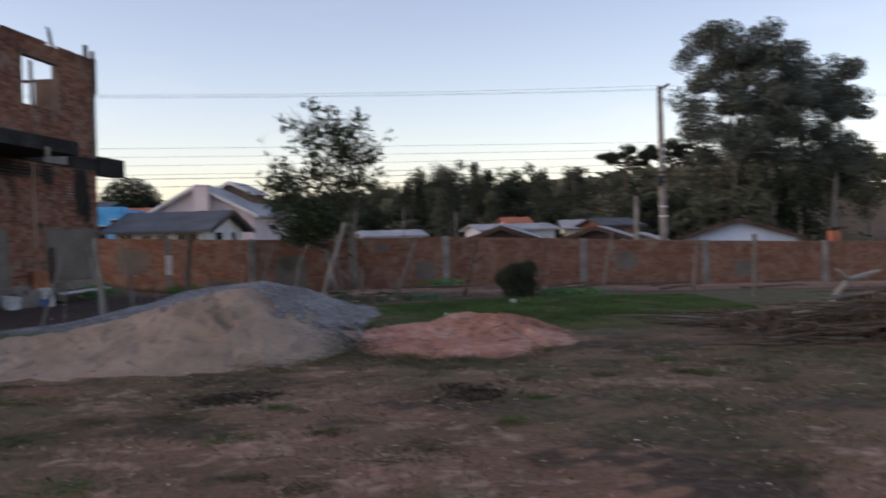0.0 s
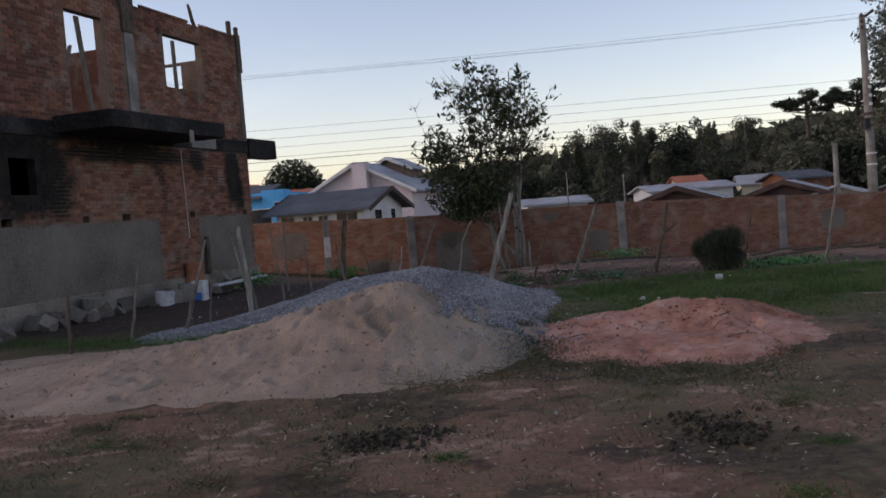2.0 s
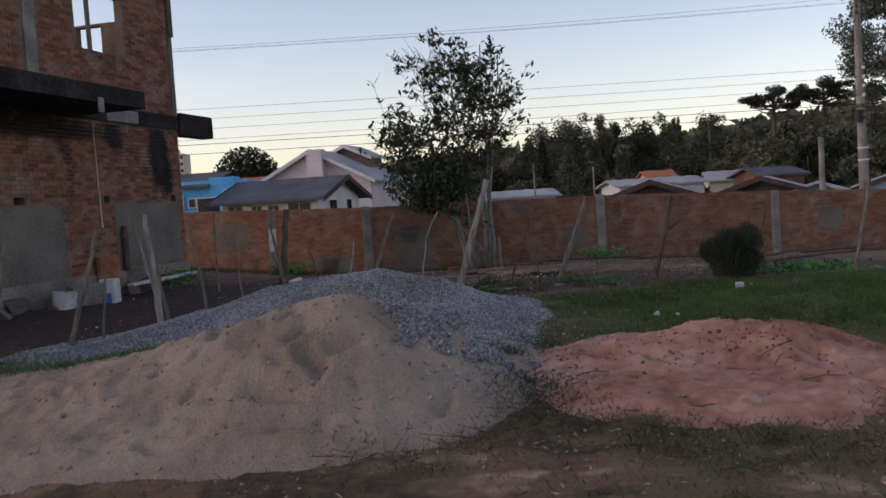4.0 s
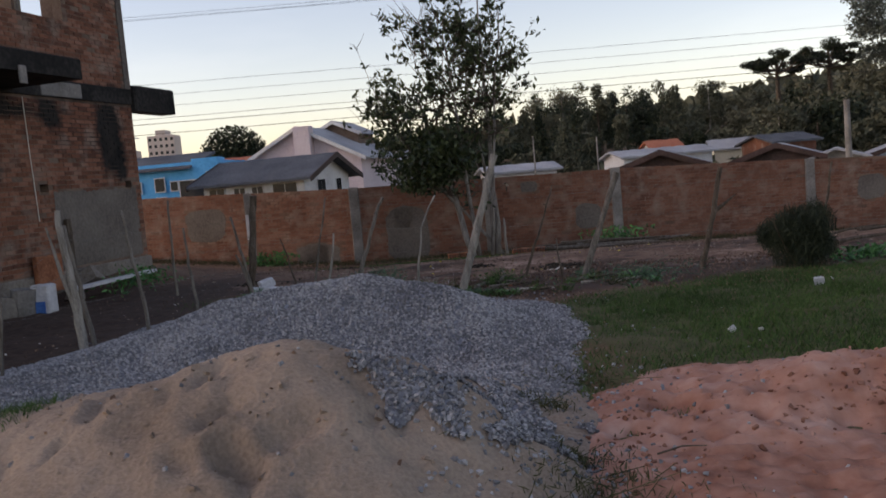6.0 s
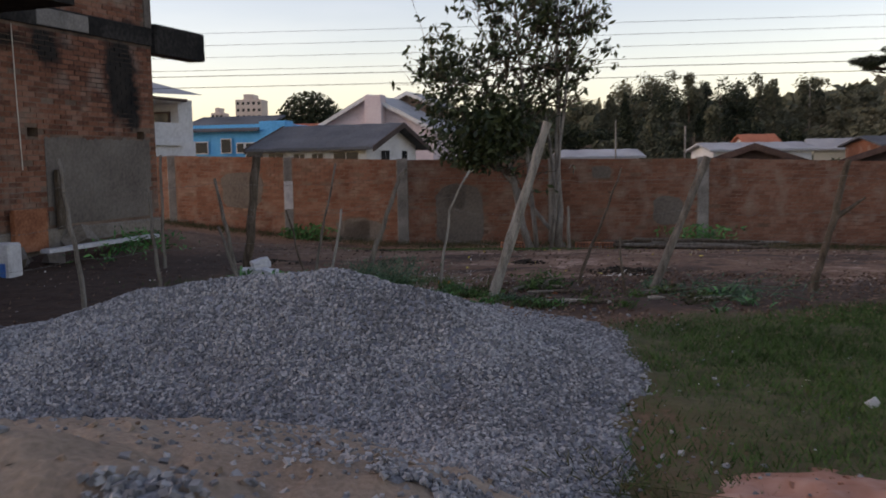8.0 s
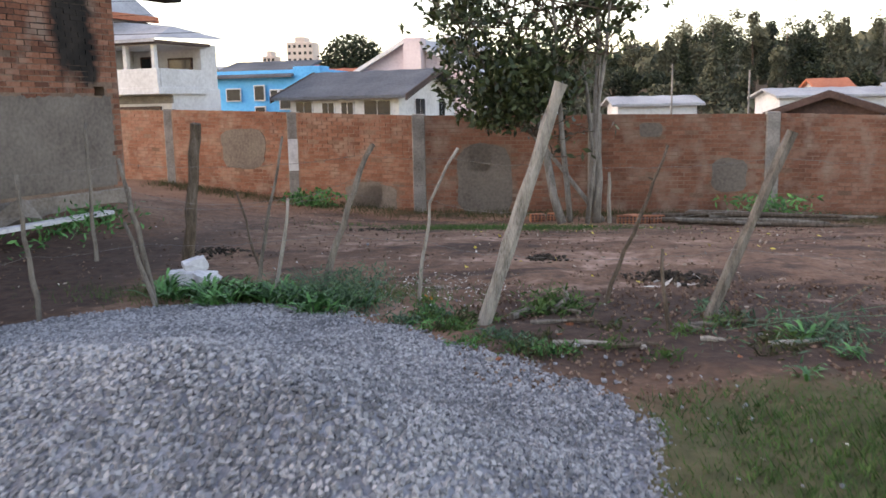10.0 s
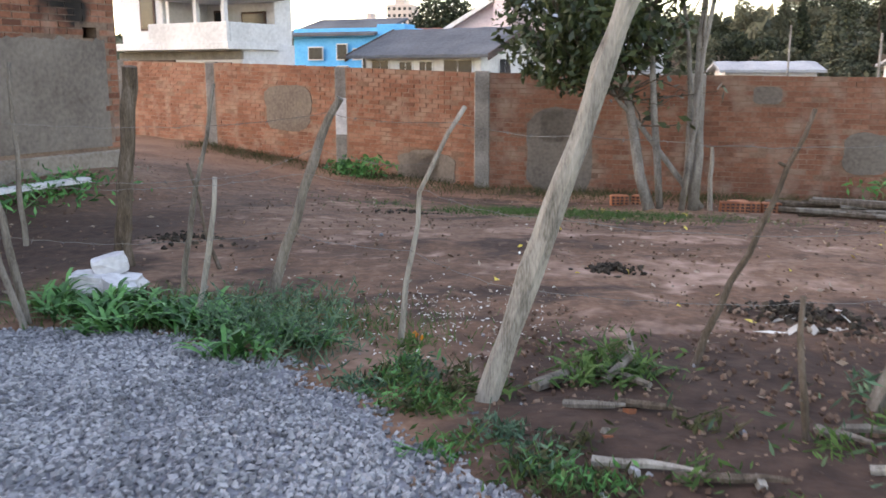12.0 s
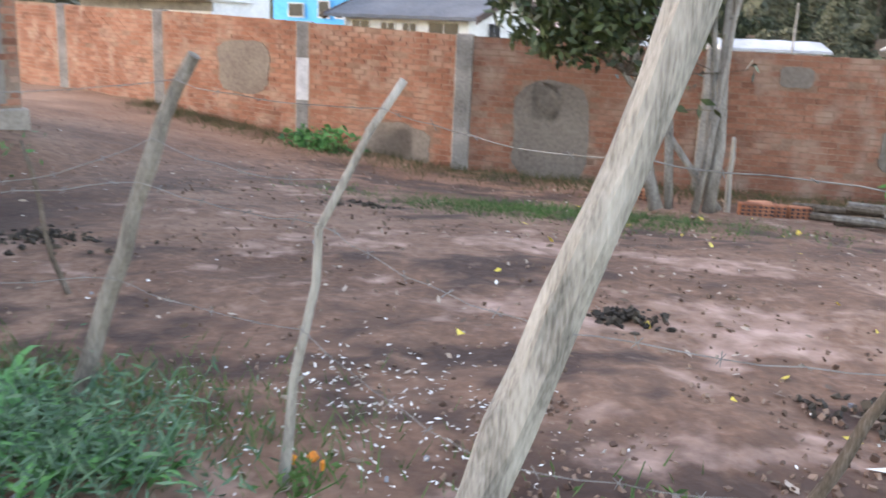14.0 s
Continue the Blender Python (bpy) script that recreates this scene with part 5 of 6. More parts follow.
part("stems", join(*[tube(crooked((5.22 + 0.05 * k, 18.4, 0.0), (5.22 + 0.14 * (k - 3), 18.4 + 0.1 * ((k * 3) % 5 - 2), 0.8), 3, 0.03, k), [0.015, 0.012, 0.008, 0.004], 5) for k in range(7)]), M_BROWNWOOD, bush)


def big_tree(name, label, base, height, specs, n, size, leaf_m, bark_m, r0, seed, stems=1, aspect=0.5):
    t = thing(name, label, "tree", base)
    rng = random.Random(seed)
    for s in range(stems):
        b = (base[0] + (s - (stems - 1) / 2) * 2.2, base[1] + rng.uniform(-1, 1), base[2])
        tip = (b[0] + rng.uniform(-1.5, 1.5), b[1], base[2] + height * rng.uniform(0.8, 0.95))
        c = crooked(b, tip, 8, height * 0.012, seed + s)
        part("trunk", tube(c, [r0 * (1 - 0.8 * k / 8) for k in range(9)], 8, 0.15, seed + s), bark_m, t, smooth=True)
        for k in range(7):
            p = c[3 + k % 5]
            sp = specs[rng.randrange(len(specs))]
            q = (sp[0], sp[1], sp[2])
            part("limb", tube(crooked(p, q, 4, height * 0.02, seed * 7 + s * 10 + k), [r0 * 0.35, r0 * 0.28, r0 * 0.2, r0 * 0.12, r0 * 0.05], 6), bark_m, t)
    part("crown", leaves(clumps(specs, n, seed, 0.4), size, seed + 1, aspect, 0.3), leaf_m, t, kind="stuff")
    return t


# tall eucalypts on the right
er = random.Random(3)
def puffs(x, y, z, rx, rz, n, seed, w=0.36):
    rng = random.Random(seed)
    out = []
    for k in range(n):
        a, q = rng.uniform(0, 2 * math.pi), math.sqrt(rng.random())
        u = rng.uniform(-1, 1)
        out.append((x + rx * q * math.cos(a) * math.sqrt(1 - 0.6 * u * u), y + rx * 0.5 * q * math.sin(a), z + rz * u, rx * w * rng.uniform(0.5, 1), rx * w * 0.8, rz * w * rng.uniform(0.4, 0.8), 1))
    return out


big_tree("eucalyptus_tree", "tall eucalyptus with pale trunks and an airy grey-green crown", (41.0, 70, 0), 19, puffs(40.5, 70, 13.2, 6.3, 5.6, 130, 51, 0.27), 62000, 0.27, M_EUC, M_PALEWOOD, 0.3, 51, 3, 0.45)
big_tree("eucalyptus_tree", "tall eucalyptus with pale trunks and an airy grey-green crown", (49.5, 72, 0), 17, puffs(49.8, 72, 11.6, 4.6, 5.0, 80, 52, 0.3), 34000, 0.27, M_EUC, M_PALEWOOD, 0.26, 52, 2, 0.45)


def araucaria(x, y, z0, z1, w, seed):
    t = thing("araucaria_tree", "umbrella-topped araucaria pine with a bare straight trunk", "tree", (x, y, z0), group="araucarias")
    part("trunk", tube(crooked((x, y, z0), (x, y, z1 - 0.8), 6, 0.06, seed), [0.3, 0.28, 0.26, 0.24, 0.22, 0.18, 0.1], 8), M_BROWNWOOD, t)
    rng = random.Random(seed)
    sp = [(x + 0.2, y, z1 - 0.45, 1.0, 1.0, 0.42, 1.0)]
    for k in range(22):
        a = 2.4 * k + rng.uniform(-0.3, 0.3)
        q = w * (0.45 + 0.55 * rng.random())
        start = z1 - rng.uniform(1.8, 3.0)
        tip = Vector((x + q * math.cos(a), y + q * math.sin(a), start + 0.5 + 0.35 * (q / w) + rng.uniform(-0.2, 0.4)))
        mid = Vector((x, y, start)).lerp(tip, 0.6) - Vector((0, 0, 0.25))
        part("branch", tube([(x, y, start), mid, tip], [0.08, 0.065, 0.035], 5), M_BROWNWOOD, t)
        sp.append((tip.x, tip.y, tip.z + 0.15, 0.62, 0.62, 0.36, 0.8))
        if rng.random() < 0.5:
            sp.append((mid.x, mid.y, mid.z + 0.5, 0.5, 0.5, 0.28, 0.4))
    part("crown", leaves(clumps(sp, 7000, seed, 0.5), 0.28, seed, 0.3, -0.3), M_PINE, t, kind="stuff")


araucaria(36.9, 88, -0.5, 10.9, 3.5, 71)
araucaria(42.4, 89, -0.5, 11.6, 3.5, 72)

big_tree("round_tree", "dense rounded dark green tree above the roofs", (-14.4, 90, -1.5), 8.5, [(-14.4, 90, 4.9, 3.3, 2.6, 3.2, 2.0), (-16.0, 90, 4.0, 1.8, 1.6, 2.0, 0.6), (-12.8, 90, 4.1, 1.8, 1.6, 2.0, 0.6)], 12000, 0.34, M_PINE, M_BROWNWOOD, 0.3, 81)


# the wooded hill: near rows as trees, far woods as one mass
def wood_tree(x, y, z0, h, w, seed, mat, conic=False):
    rng = random.Random(seed)
    t = thing("hill_tree", "leafy tree on the wooded hill", "tree", (x, y, z0), group="hill trees")
    part("trunk", tube(crooked((x, y, z0 - 0.3), (x + rng.uniform(-0.4, 0.4), y, z0 + h * 0.8), 4, 0.12, seed), [0.2, 0.17, 0.14, 0.1, 0.05], 6), M_TRUNK if rng.random() < 0.4 else M_BROWNWOOD, t)
    if conic:
        sp = [(x, y, z0 + h * (0.3 + 0.65 * k / 6), w * (1 - k / 7), w * (1 - k / 7), h * 0.09, 1 - k / 8) for k in range(7)]
    else:
        sp = [(x + rng.uniform(-0.6, 0.6) * w, y + rng.uniform(-0.5, 0.5) * w, z0 + h * rng.uniform(0.3, 0.88), w * rng.uniform(0.3, 0.6), w * 0.5, h * rng.uniform(0.08, 0.16), 1) for k in range(12)]
    part("crown", leaves(clumps(sp, 2200, seed, 0.5), 0.34, seed, 0.5, 0.1), mat, t, kind="stuff")


hrng = random.Random(17)
skyline = lambda x: float(np.interp(x, [-30, -6, 6, 14, 18, 24, 30, 34, 41, 50, 62, 90], [5.8, 6.4, 7.3, 8.5, 10.2, 12.2, 12.6, 12.3, 10.4, 10.5, 12.5, 14]))
k = 0
for row, (yy, drop, stepx) in enumerate(((118, 0.0, 2.6), (104, 2.2, 3.2), (92, 4.0, 3.6))):
    x = -12 if row < 2 else 2
    while x < 66:
        xx = x + hrng.uniform(-0.8, 0.8)
        z0 = float(ground_z(xx, yy, False))
        top = (skyline(xx * 118 / yy) - 1.6) * (yy / 118) + 1.6 - drop + hrng.uniform(-1.7, 1.2)
        h = max(3.2, top - z0)
        wood_tree(xx, yy + hrng.uniform(-3, 3), z0, h, hrng.uniform(1.2, 3.3), 2000 + k, (M_WOODS, M_WOODS, M_PINE, M_WOODS)[hrng.randrange(4)], hrng.random() < 0.16)
        k += 1
        x += stepx
# darker trees massed below the eucalypts
for i in range(22):
    xx, yy = hrng.uniform(31, 60), hrng.uniform(66, 84)
    z0 = float(ground_z(xx, yy, False))
    top = float(np.interp(xx, [31, 38, 45, 52, 60], [5.5, 7.5, 8.5, 11.5, 11]))
    wood_tree(xx, yy, z0, top + hrng.uniform(-1.5, 1) - z0, hrng.uniform(2.2, 3.4), 2500 + i, (M_PINE, M_WOODS)[i % 2])
for i in range(14):
    xx, yy = hrng.uniform(24, 36), hrng.uniform(60, 70)
    wood_tree(xx, yy, -1.6, hrng.uniform(4.6, 7.0), hrng.uniform(1.6, 2.4), 2600 + i, M_WOODS)
far = []
fr_ = np.random.default_rng(91)
fx, fy = fr_.uniform(-130, 150, 15000), fr_.uniform(122, 260, 15000)
fz = ground_z(fx, fy, False) + fr_.uniform(0, 1, 15000) ** 0.7 * np.interp(fx, [-130, -20, 20, 60, 150], [3.0, 3.5, 5.5, 6.5, 8])
solid("far_woods", leaves(np.stack([fx, fy, fz], 1), 2.2, 92, 0.7, 0.0), M_WOODS, "distant dark woods on the hill", "woods", kind="stuff")
sx = fr_.uniform(-16, 50, 9000)
sy = fr_.uniform(66, 92, 9000)
sz = ground_z(sx, sy, False) + fr_.uniform(0, 1, 9000) ** 0.8 * (1.4 + 1.6 * (wobble(sx, sy, 0.12, 5.0) + 0.6))
solid("hillside_shrubs", leaves(np.stack([sx, sy, sz], 1), 0.6, 93, 0.5, 0.0), M_WOODS, "mixed shrubs at the foot of the hill", "shrubs", kind="stuff")


# ---- paddock fence ----
def post(base, tip, r0, r1, mat, seed, label, wob=0.014, fork=None, sides=8, via=None):
    z = float(top_z(np.array(base[0]), np.array(base[1]))) - 0.12
    p = thing("fence_post", label, "fence post", (base[0], base[1], z), group="paddock fence posts")
    L = math.dist((base[0], base[1], z), tip)
    n = max(5, int(L / 0.14))
    c = crooked((base[0], base[1], z), tip, n, wob, seed)
    rr = random.Random(seed)
    if via:
        h = max(2, int(n * (via[2] - z) / (tip[2] - z)))
        c = crooked((base[0], base[1], z), via, h, wob, seed)[:-1] + crooked(via, tip, n - h, wob, seed + 1)
    rad = [(r0 + (r1 - r0) * k / n) * rr.uniform(0.9, 1.12) for k in range(n + 1)]
    part("pole", tube(c, rad, sides, 0.28 if r0 > 0.04 else 0.15, seed), mat, p, smooth=r0 < 0.03)
    for j in range(0 if r0 > 0.03 else 1):
        i = rr.randrange(2, n - 1)
        a = rr.uniform(0, 6.28)
        q = c[i] + Vector((math.cos(a) * r0 * 2.0, math.sin(a) * r0 * 2.0, r0 * 0.9))
        part("branch_stub", tube([c[i], q], [r0 * 0.55, r0 * 0.3], 6, 0.2, seed + j), mat, p)
    if fork:
        part("fork", tube(crooked(c[n - fork[0]], fork[1], 4, 0.01, seed + 9), [r1 * 1.0, r1 * 0.9, r1 * 0.75, r1 * 0.6, r1 * 0.3], 7, 0.2, seed), mat, p)
    return c


POSTS = {}
def put(key, *a, **k):
    POSTS[key] = post(*a, **k)


put("a", (-2.28, 18.7), (-2.36, 18.7, 1.31), 0.022, 0.014, M_WOOD, 101, "thin crooked grey fence stick")
put("b", (-1.66, 19.35), (-1.9, 19.35, 1.38), 0.026, 0.016, M_WOOD, 102, "thin leaning grey fence stick")
put("b2", (-1.62, 19.27), (-1.87, 19.3, 0.88), 0.022, 0.014, M_WOOD, 103, "thin leaning grey fence stick")
put("c", (-2.0, 20.75), (-1.8, 20.75, 1.62), 0.06, 0.05, M_BROWNWOOD, 104, "thick dark upright fence post", wob=0.025)
put("d", (-1.0, 19.72), (-0.68, 19.75, 1.52), 0.018, 0.011, M_WOOD, 105, "thin leaning grey fence stick")
put("e", (-0.8, 19.55), (-0.6, 19.55, 1.03), 0.02, 0.012, M_PALEWOOD, 106, "short pale fence stick")
put("f", (-0.42, 19.58), (0.1, 19.6, 1.45), 0.034, 0.02, M_WOOD, 107, "leaning grey branch used as a fence post", via=(-0.01, 19.6, 1.25))
put("g", (0.45, 19.4), (0.79, 19.42, 1.42), 0.017, 0.011, M_PALEWOOD, 108, "thin bent pale stick tied to the fence", wob=0.012, via=(0.565, 19.4, 1.0))
put("h", (0.975, 18.77), (1.552, 18.78, 1.88), 0.051, 0.04, M_PALEWOOD, 109, "thick leaning bleached fence post with a worn top", wob=0.006, sides=14)
put("i", (1.86, 19.45), (2.37, 19.45, 1.42), 0.02, 0.011, M_BROWNWOOD, 110, "thin dark leaning branch in the fence", wob=0.022)
put("j", (2.27, 18.6), (2.22, 18.6, 0.77), 0.016, 0.01, M_BROWNWOOD, 111, "short dark stake in the fence")
put("k", (2.58, 19.03), (3.15, 19.03, 1.52), 0.04, 0.036, M_WOOD, 112, "leaning squared grey fence post", wob=0.006)
put("l", (4.1, 18.8), (4.45, 18.85, 1.47), 0.042, 0.028, M_BROWNWOOD, 113, "leaning dark grey fence post", fork=(4, (4.62, 18.85, 1.1)))
put("m", (6.05, 19.6), (6.3, 19.6, 1.4), 0.024, 0.015, M_BROWNWOOD, 114, "thin dark fence stick")
put("n", (7.15, 18.5), (7.45, 18.5, 1.52), 0.034, 0.024, M_WOOD, 115, "leaning grey fence post")
put("o", (9.55, 18.9), (9.68, 18.9, 1.36), 0.04, 0.028, M_WOOD, 116, "thin grey fence stick")
put("p", (10.1, 17.2), (10.12, 17.2, 1.4), 0.05, 0.045, M_WOOD, 117, "grey upright fence post")
put("l1", (-2.97, 16.7), (-3.07, 16.7, 1.66), 0.05, 0.026, M_PALEWOOD, 119, "pale forked fence post", fork=(8, (-3.2, 16.7, 1.5)))
put("l1b", (-2.9, 16.85), (-3.1, 16.9, 1.5), 0.028, 0.018, M_WOOD, 120, "thin pale fence stick")
put("l2", (-2.62, 17.8), (-2.8, 17.8, 1.6), 0.024, 0.016, M_WOOD, 121, "thin grey leaning fence stick")
put("l3", (-3.8, 15.7), (-3.35, 15.7, 1.5), 0.032, 0.02, M_WOOD, 122, "leaning grey fence branch")
put("l4", (-4.39, 15.12), (-4.11, 15.12, 1.47), 0.024, 0.014, M_WOOD, 123, "thin grey fence stick")
put("l5", (-4.94, 14.33), (-4.88, 14.33, 0.98), 0.026, 0.02, M_BROWNWOOD, 124, "short dark fence stake")
put("l6", (-3.47, 15.94), (-3.38, 15.94, 0.95), 0.018, 0.012, M_WOOD, 125, "thin grey fence stick")
put("r", (-3.2, 21.3), (-3.18, 21.3, 1.66), 0.024, 0.016, M_WOOD, 126, "thin grey upright fence stick")


put("s", (-1.25, 20.9), (-1.5, 20.9, 0.95), 0.016, 0.01, M_BROWNWOOD, 127, "short snapped stick leaning in the paddock", wob=0.02)


def strand(keys, frac, sag, seed, rad=0.0015):
    rng = random.Random(seed)
    pts = []
    anchors = []
    for key in keys:
        c = POSTS[key]
        t = min(1.0, max(0.05, frac * 1.0 / max(0.2, (c[-1].z - c[0].z)) * 1.0))
        i = t * (len(c) - 1)
        k = min(int(i), len(c) - 2)
        anchors.append(c[k].lerp(c[k + 1], i - k) + Vector((0, -0.03, 0)))
    for a, b in zip(anchors[:-1], anchors[1:]):
        n = max(6, int((b - a).length / 0.08))
        for k in range(n):
            t = k / n
            p = a.lerp(b, t)
            p.z -= 4 * sag * (b - a).length * t * (1 - t) + rng.uniform(-0.006, 0.006)
            pts.append(p)
    pts.append(anchors[-1])
    w = thing("barbed_wire", "rusty sagging barbed wire strand along the fence", "wire", tuple(pts[0]), group="fence wires")
    part("wire", tube(pts, [rad] * len(pts), 4), M_WIRE, w)
    barbs = []
    for k in range(2, len(pts) - 1, 2):
        for s in range(2):
            d = Vector((rng.uniform(-1, 1), rng.uniform(-1, 1), rng.uniform(-1, 1))).normalized() * 0.016
            barbs.append(tube([pts[k] - d, pts[k] + d], [0.0014, 0.001], 3))
    part("barb_mass", join(*barbs), M_WIRE, w, kind="stuff")


LINE = ["l5", "l4", "l3", "l6", "l1", "l2", "a", "b", "f", "g", "h", "k", "l", "m", "n", "o", "p"]
strand(LINE, 1.26, 0.03, 1)
strand(LINE, 0.92, 0.035, 2)
strand(LINE, 0.62, 0.03, 3)
strand(["b", "e", "f", "g"], 1.05, 0.06, 4)

# ---- clutter along the house ----
cr = np.random.default_rng(61)
for i in range(26):
    s = 2.0 + 7.5 * cr.random()
    d = -cr.uniform(0.15, 0.75)
    x, y, _ = fac(s, d, 0)
    z = float(ground_z(x, y, False))
    w = cr.uniform(0.12, 0.32)
    vf = lumps([(x, y, z + w * 0.28)], [w * 1.3], 700 + i, 0.75)
    solid("rubble_block", vf, M_PLASTER if i % 3 else M_PLINTH, "pale broken masonry block lying by the house", "rubble", (x, y, z), group="rubble by the house")
crate = thing("paint_bucket_crate", "white plastic box with a blue patch", "box", (-4.9, 20.6, 0.18))
part("body", turned(soft_box(-0.14, 0.14, -0.12, 0.12, 0.16, 0.62, 0.02), (-4.9, 20.6, 0), -10), M_SACK, crate)
part("blue_patch", turned(soft_box(-0.1, 0.08, -0.13, -0.1, 0.2, 0.38, 0.005), (-4.9, 20.6, 0), -10), M_BLUEPL, crate)
for i, (x, y, w, h) in enumerate(((-5.15, 20.5, 0.2, 0.4), (-5.45, 20.0, 0.22, 0.3), (-6.3, 18.6, 0.25, 0.38))):
    z = float(ground_z(x, y, False)) - 0.02
    b = solid("cut_drum", tube([(x, y, z), (x, y, z + h * 0.5), (x + 0.02, y, z + h)], [w * 0.8, w * 0.85, w * 0.9], 14), (M_CONCRETE, M_SACK, M_CONCRETE)[i], "grey battered bucket of hardened cement", "bucket", (x, y, z), group="buckets")
bd = thing("white_board", "white board lying on the weeds by the house", "board", (-4.5, 22.2, 0.4))
part("plank", turned(soft_box(-0.08, 0.08, -1.2, 1.2, 0.42, 0.47, 0.01), (-4.45, 22.4, 0), -14), M_SACK, bd)


def clump_of(name, label, cat, at, n, spread, size, mat, seed, up=0.9, aspect=0.2, group="", tall=0.25):
    rng = np.random.default_rng(seed)
    x = at[0] + rng.normal(size=n) * spread[0]
    y = at[1] + rng.normal(size=n) * spread[1]
    z = top_z(x, y) + rng.uniform(0, tall, n) ** 1.2
    z0 = float(top_z(np.array(at[0]), np.array(at[1])))
    ob = thing(name, label, cat, (at[0], at[1], z0), group)
    part("leaves", leaves(np.stack([x, y, z], 1), size, seed, aspect, -up), mat, ob, kind="stuff")
    rs = random.Random(seed)
    part("stalk_mass", join(*[tube([(at[0] + rs.gauss(0, spread[0]), at[1] + rs.gauss(0, spread[1]), z0 - 0.03), (at[0] + rs.gauss(0, spread[0]), at[1] + rs.gauss(0, spread[1]), z0 + tall * 0.8)], [0.004, 0.002], 4) for _ in range(8)]), mat, ob, kind="stuff")
    return ob


def rosette(at, n, length, width, mat, seed, label):
    """A weed of long arching leaves."""
    rng = random.Random(seed)
    z0 = float(top_z(np.array(at[0]), np.array(at[1])))
    ob = thing("weed", label, "weed", (at[0], at[1], z0), "weeds by the fence")
    out = []
    for k in range(n):
        a = rng.uniform(0, 6.283)
        L, w = length * rng.uniform(0.5, 1.15), width * rng.uniform(0.6, 1.2)
        rise = rng.uniform(0.35, 1.0)
        ox, oy = at[0] + rng.gauss(0, 0.05), at[1] + rng.gauss(0, 0.05)
        v, f = [], []
        for j in range(5):
            t = j / 4
            r, z = L * t * (1.1 - 0.4 * rise), z0 + L * rise * (1.5 * t - 0.95 * t * t)
            ww = w * math.sin(math.pi * (0.12 + 0.86 * t))
            cx, cy = ox + r * math.cos(a), oy + r * math.sin(a)
            v += [(cx - ww * math.sin(a), cy + ww * math.cos(a), z + 0.3 * ww), (cx, cy, z), (cx + ww * math.sin(a), cy - ww * math.cos(a), z + 0.3 * ww)]
        for j in range(4):
            p = 3 * j
            f += [(p, p + 1, p + 4, p + 3), (p + 1, p + 2, p + 5, p + 4)]
        out.append((v, f))
    part("leaves", join(*out), mat, ob, smooth=True)
    return ob


wr_ = random.Random(88)
EDGE_WEEDS = [(-1.75 + 1.75 * t + wr_.gauss(0, 0.05), 19.72 - 0.45 * t + wr_.gauss(0, 0.14), 24, wr_.uniform(0.16, 0.3), M_WEED) for t in [k / 25 for k in range(26)]]
for i, (x, y, n, L, mt) in enumerate((*EDGE_WEEDS, (-0.75, 19.45, 34, 0.3, M_WEED), (-1.0, 19.6, 30, 0.28, M_WEED), (-0.55, 19.55, 26, 0.24, M_WEED), (-1.25, 19.35, 22, 0.24, M_WEED), (-0.2, 19.25, 26, 0.22, M_WEED), (-0.35, 19.0, 16, 0.17, M_WEED),
                                      (1.62, 19.2, 26, 0.2, M_LUSH), (1.42, 19.05, 22, 0.18, M_LUSH), (1.5, 19.3, 18, 0.16, M_GRASS), (3.1, 18.4, 18, 0.2, M_WEED), (3.3, 18.0, 16, 0.18, M_WEED), (2.9, 17.6, 14, 0.16, M_WEED), (6.4, 18.9, 22, 0.22, M_WEED), (6.8, 18.8, 20, 0.22, M_WEED), (6.0, 18.6, 16, 0.2, M_WEED))):
    rosette((x, y), n, L, 0.016, mt, 300 + i, "lush green weed with long arching leaves")
clump_of("ferny_weed", "bluish feathery weed at the edge of the gravel", "weed", (0.0, 19.2), 1100, (0.2, 0.16), 0.055, M_FERN, 331, 0.6, 0.16, tall=0.4)
clump_of("ferny_weed", "bluish feathery weed at the edge of the gravel", "weed", (-0.3, 19.35), 900, (0.2, 0.15), 0.055, M_FERN, 332, 0.6, 0.16, tall=0.33)
clump_of("broad_weed", "yellow-green broad-leaved weed by the thick post", "weed", (1.52, 19.15), 300, (0.14, 0.13), 0.05, M_LUSH, 333, 0.4, 0.3, tall=0.24)
clump_of("wall_weed", "green weed growing at the foot of the wall", "weed", (-2.75, 29.2), 240, (0.2, 0.12), 0.11, M_WEED, 334, 0.5, 0.4, tall=0.4, group="weeds by the wall")
clump_of("wall_weed", "green weed growing at the foot of the wall", "weed", (-3.2, 29.3), 200, (0.14, 0.12), 0.1, M_WEED, 335, 0.5, 0.4, tall=0.3, group="weeds by the wall")
clump_of("wall_weed", "green weed growing at the foot of the wall", "weed", (5.4, 27.9), 420, (0.35, 0.25), 0.13, M_WEED, 336, 0.5, 0.3, tall=0.5, group="weeds by the wall")
clump_of("wall_weed", "green weed growing at the foot of the house", "weed", (-4.25, 23.0), 420, (0.25, 0.6), 0.1, M_WEED, 337, 0.5, 0.3, tall=0.25, group="weeds by the wall")
clump_of("ground_ivy", "low green trailing weeds in the grass", "weed", (6.6, 18.8), 520, (0.5, 0.2), 0.08, M_WEED, 338, 0.2, 0.5, tall=0.2)
clump_of("ferny_weed", "bluish weeds in the churned soil by the fence", "weed", (3.2, 18.6), 380, (0.5, 0.3), 0.07, M_FERN, 339, 0.5, 0.2, tall=0.2)
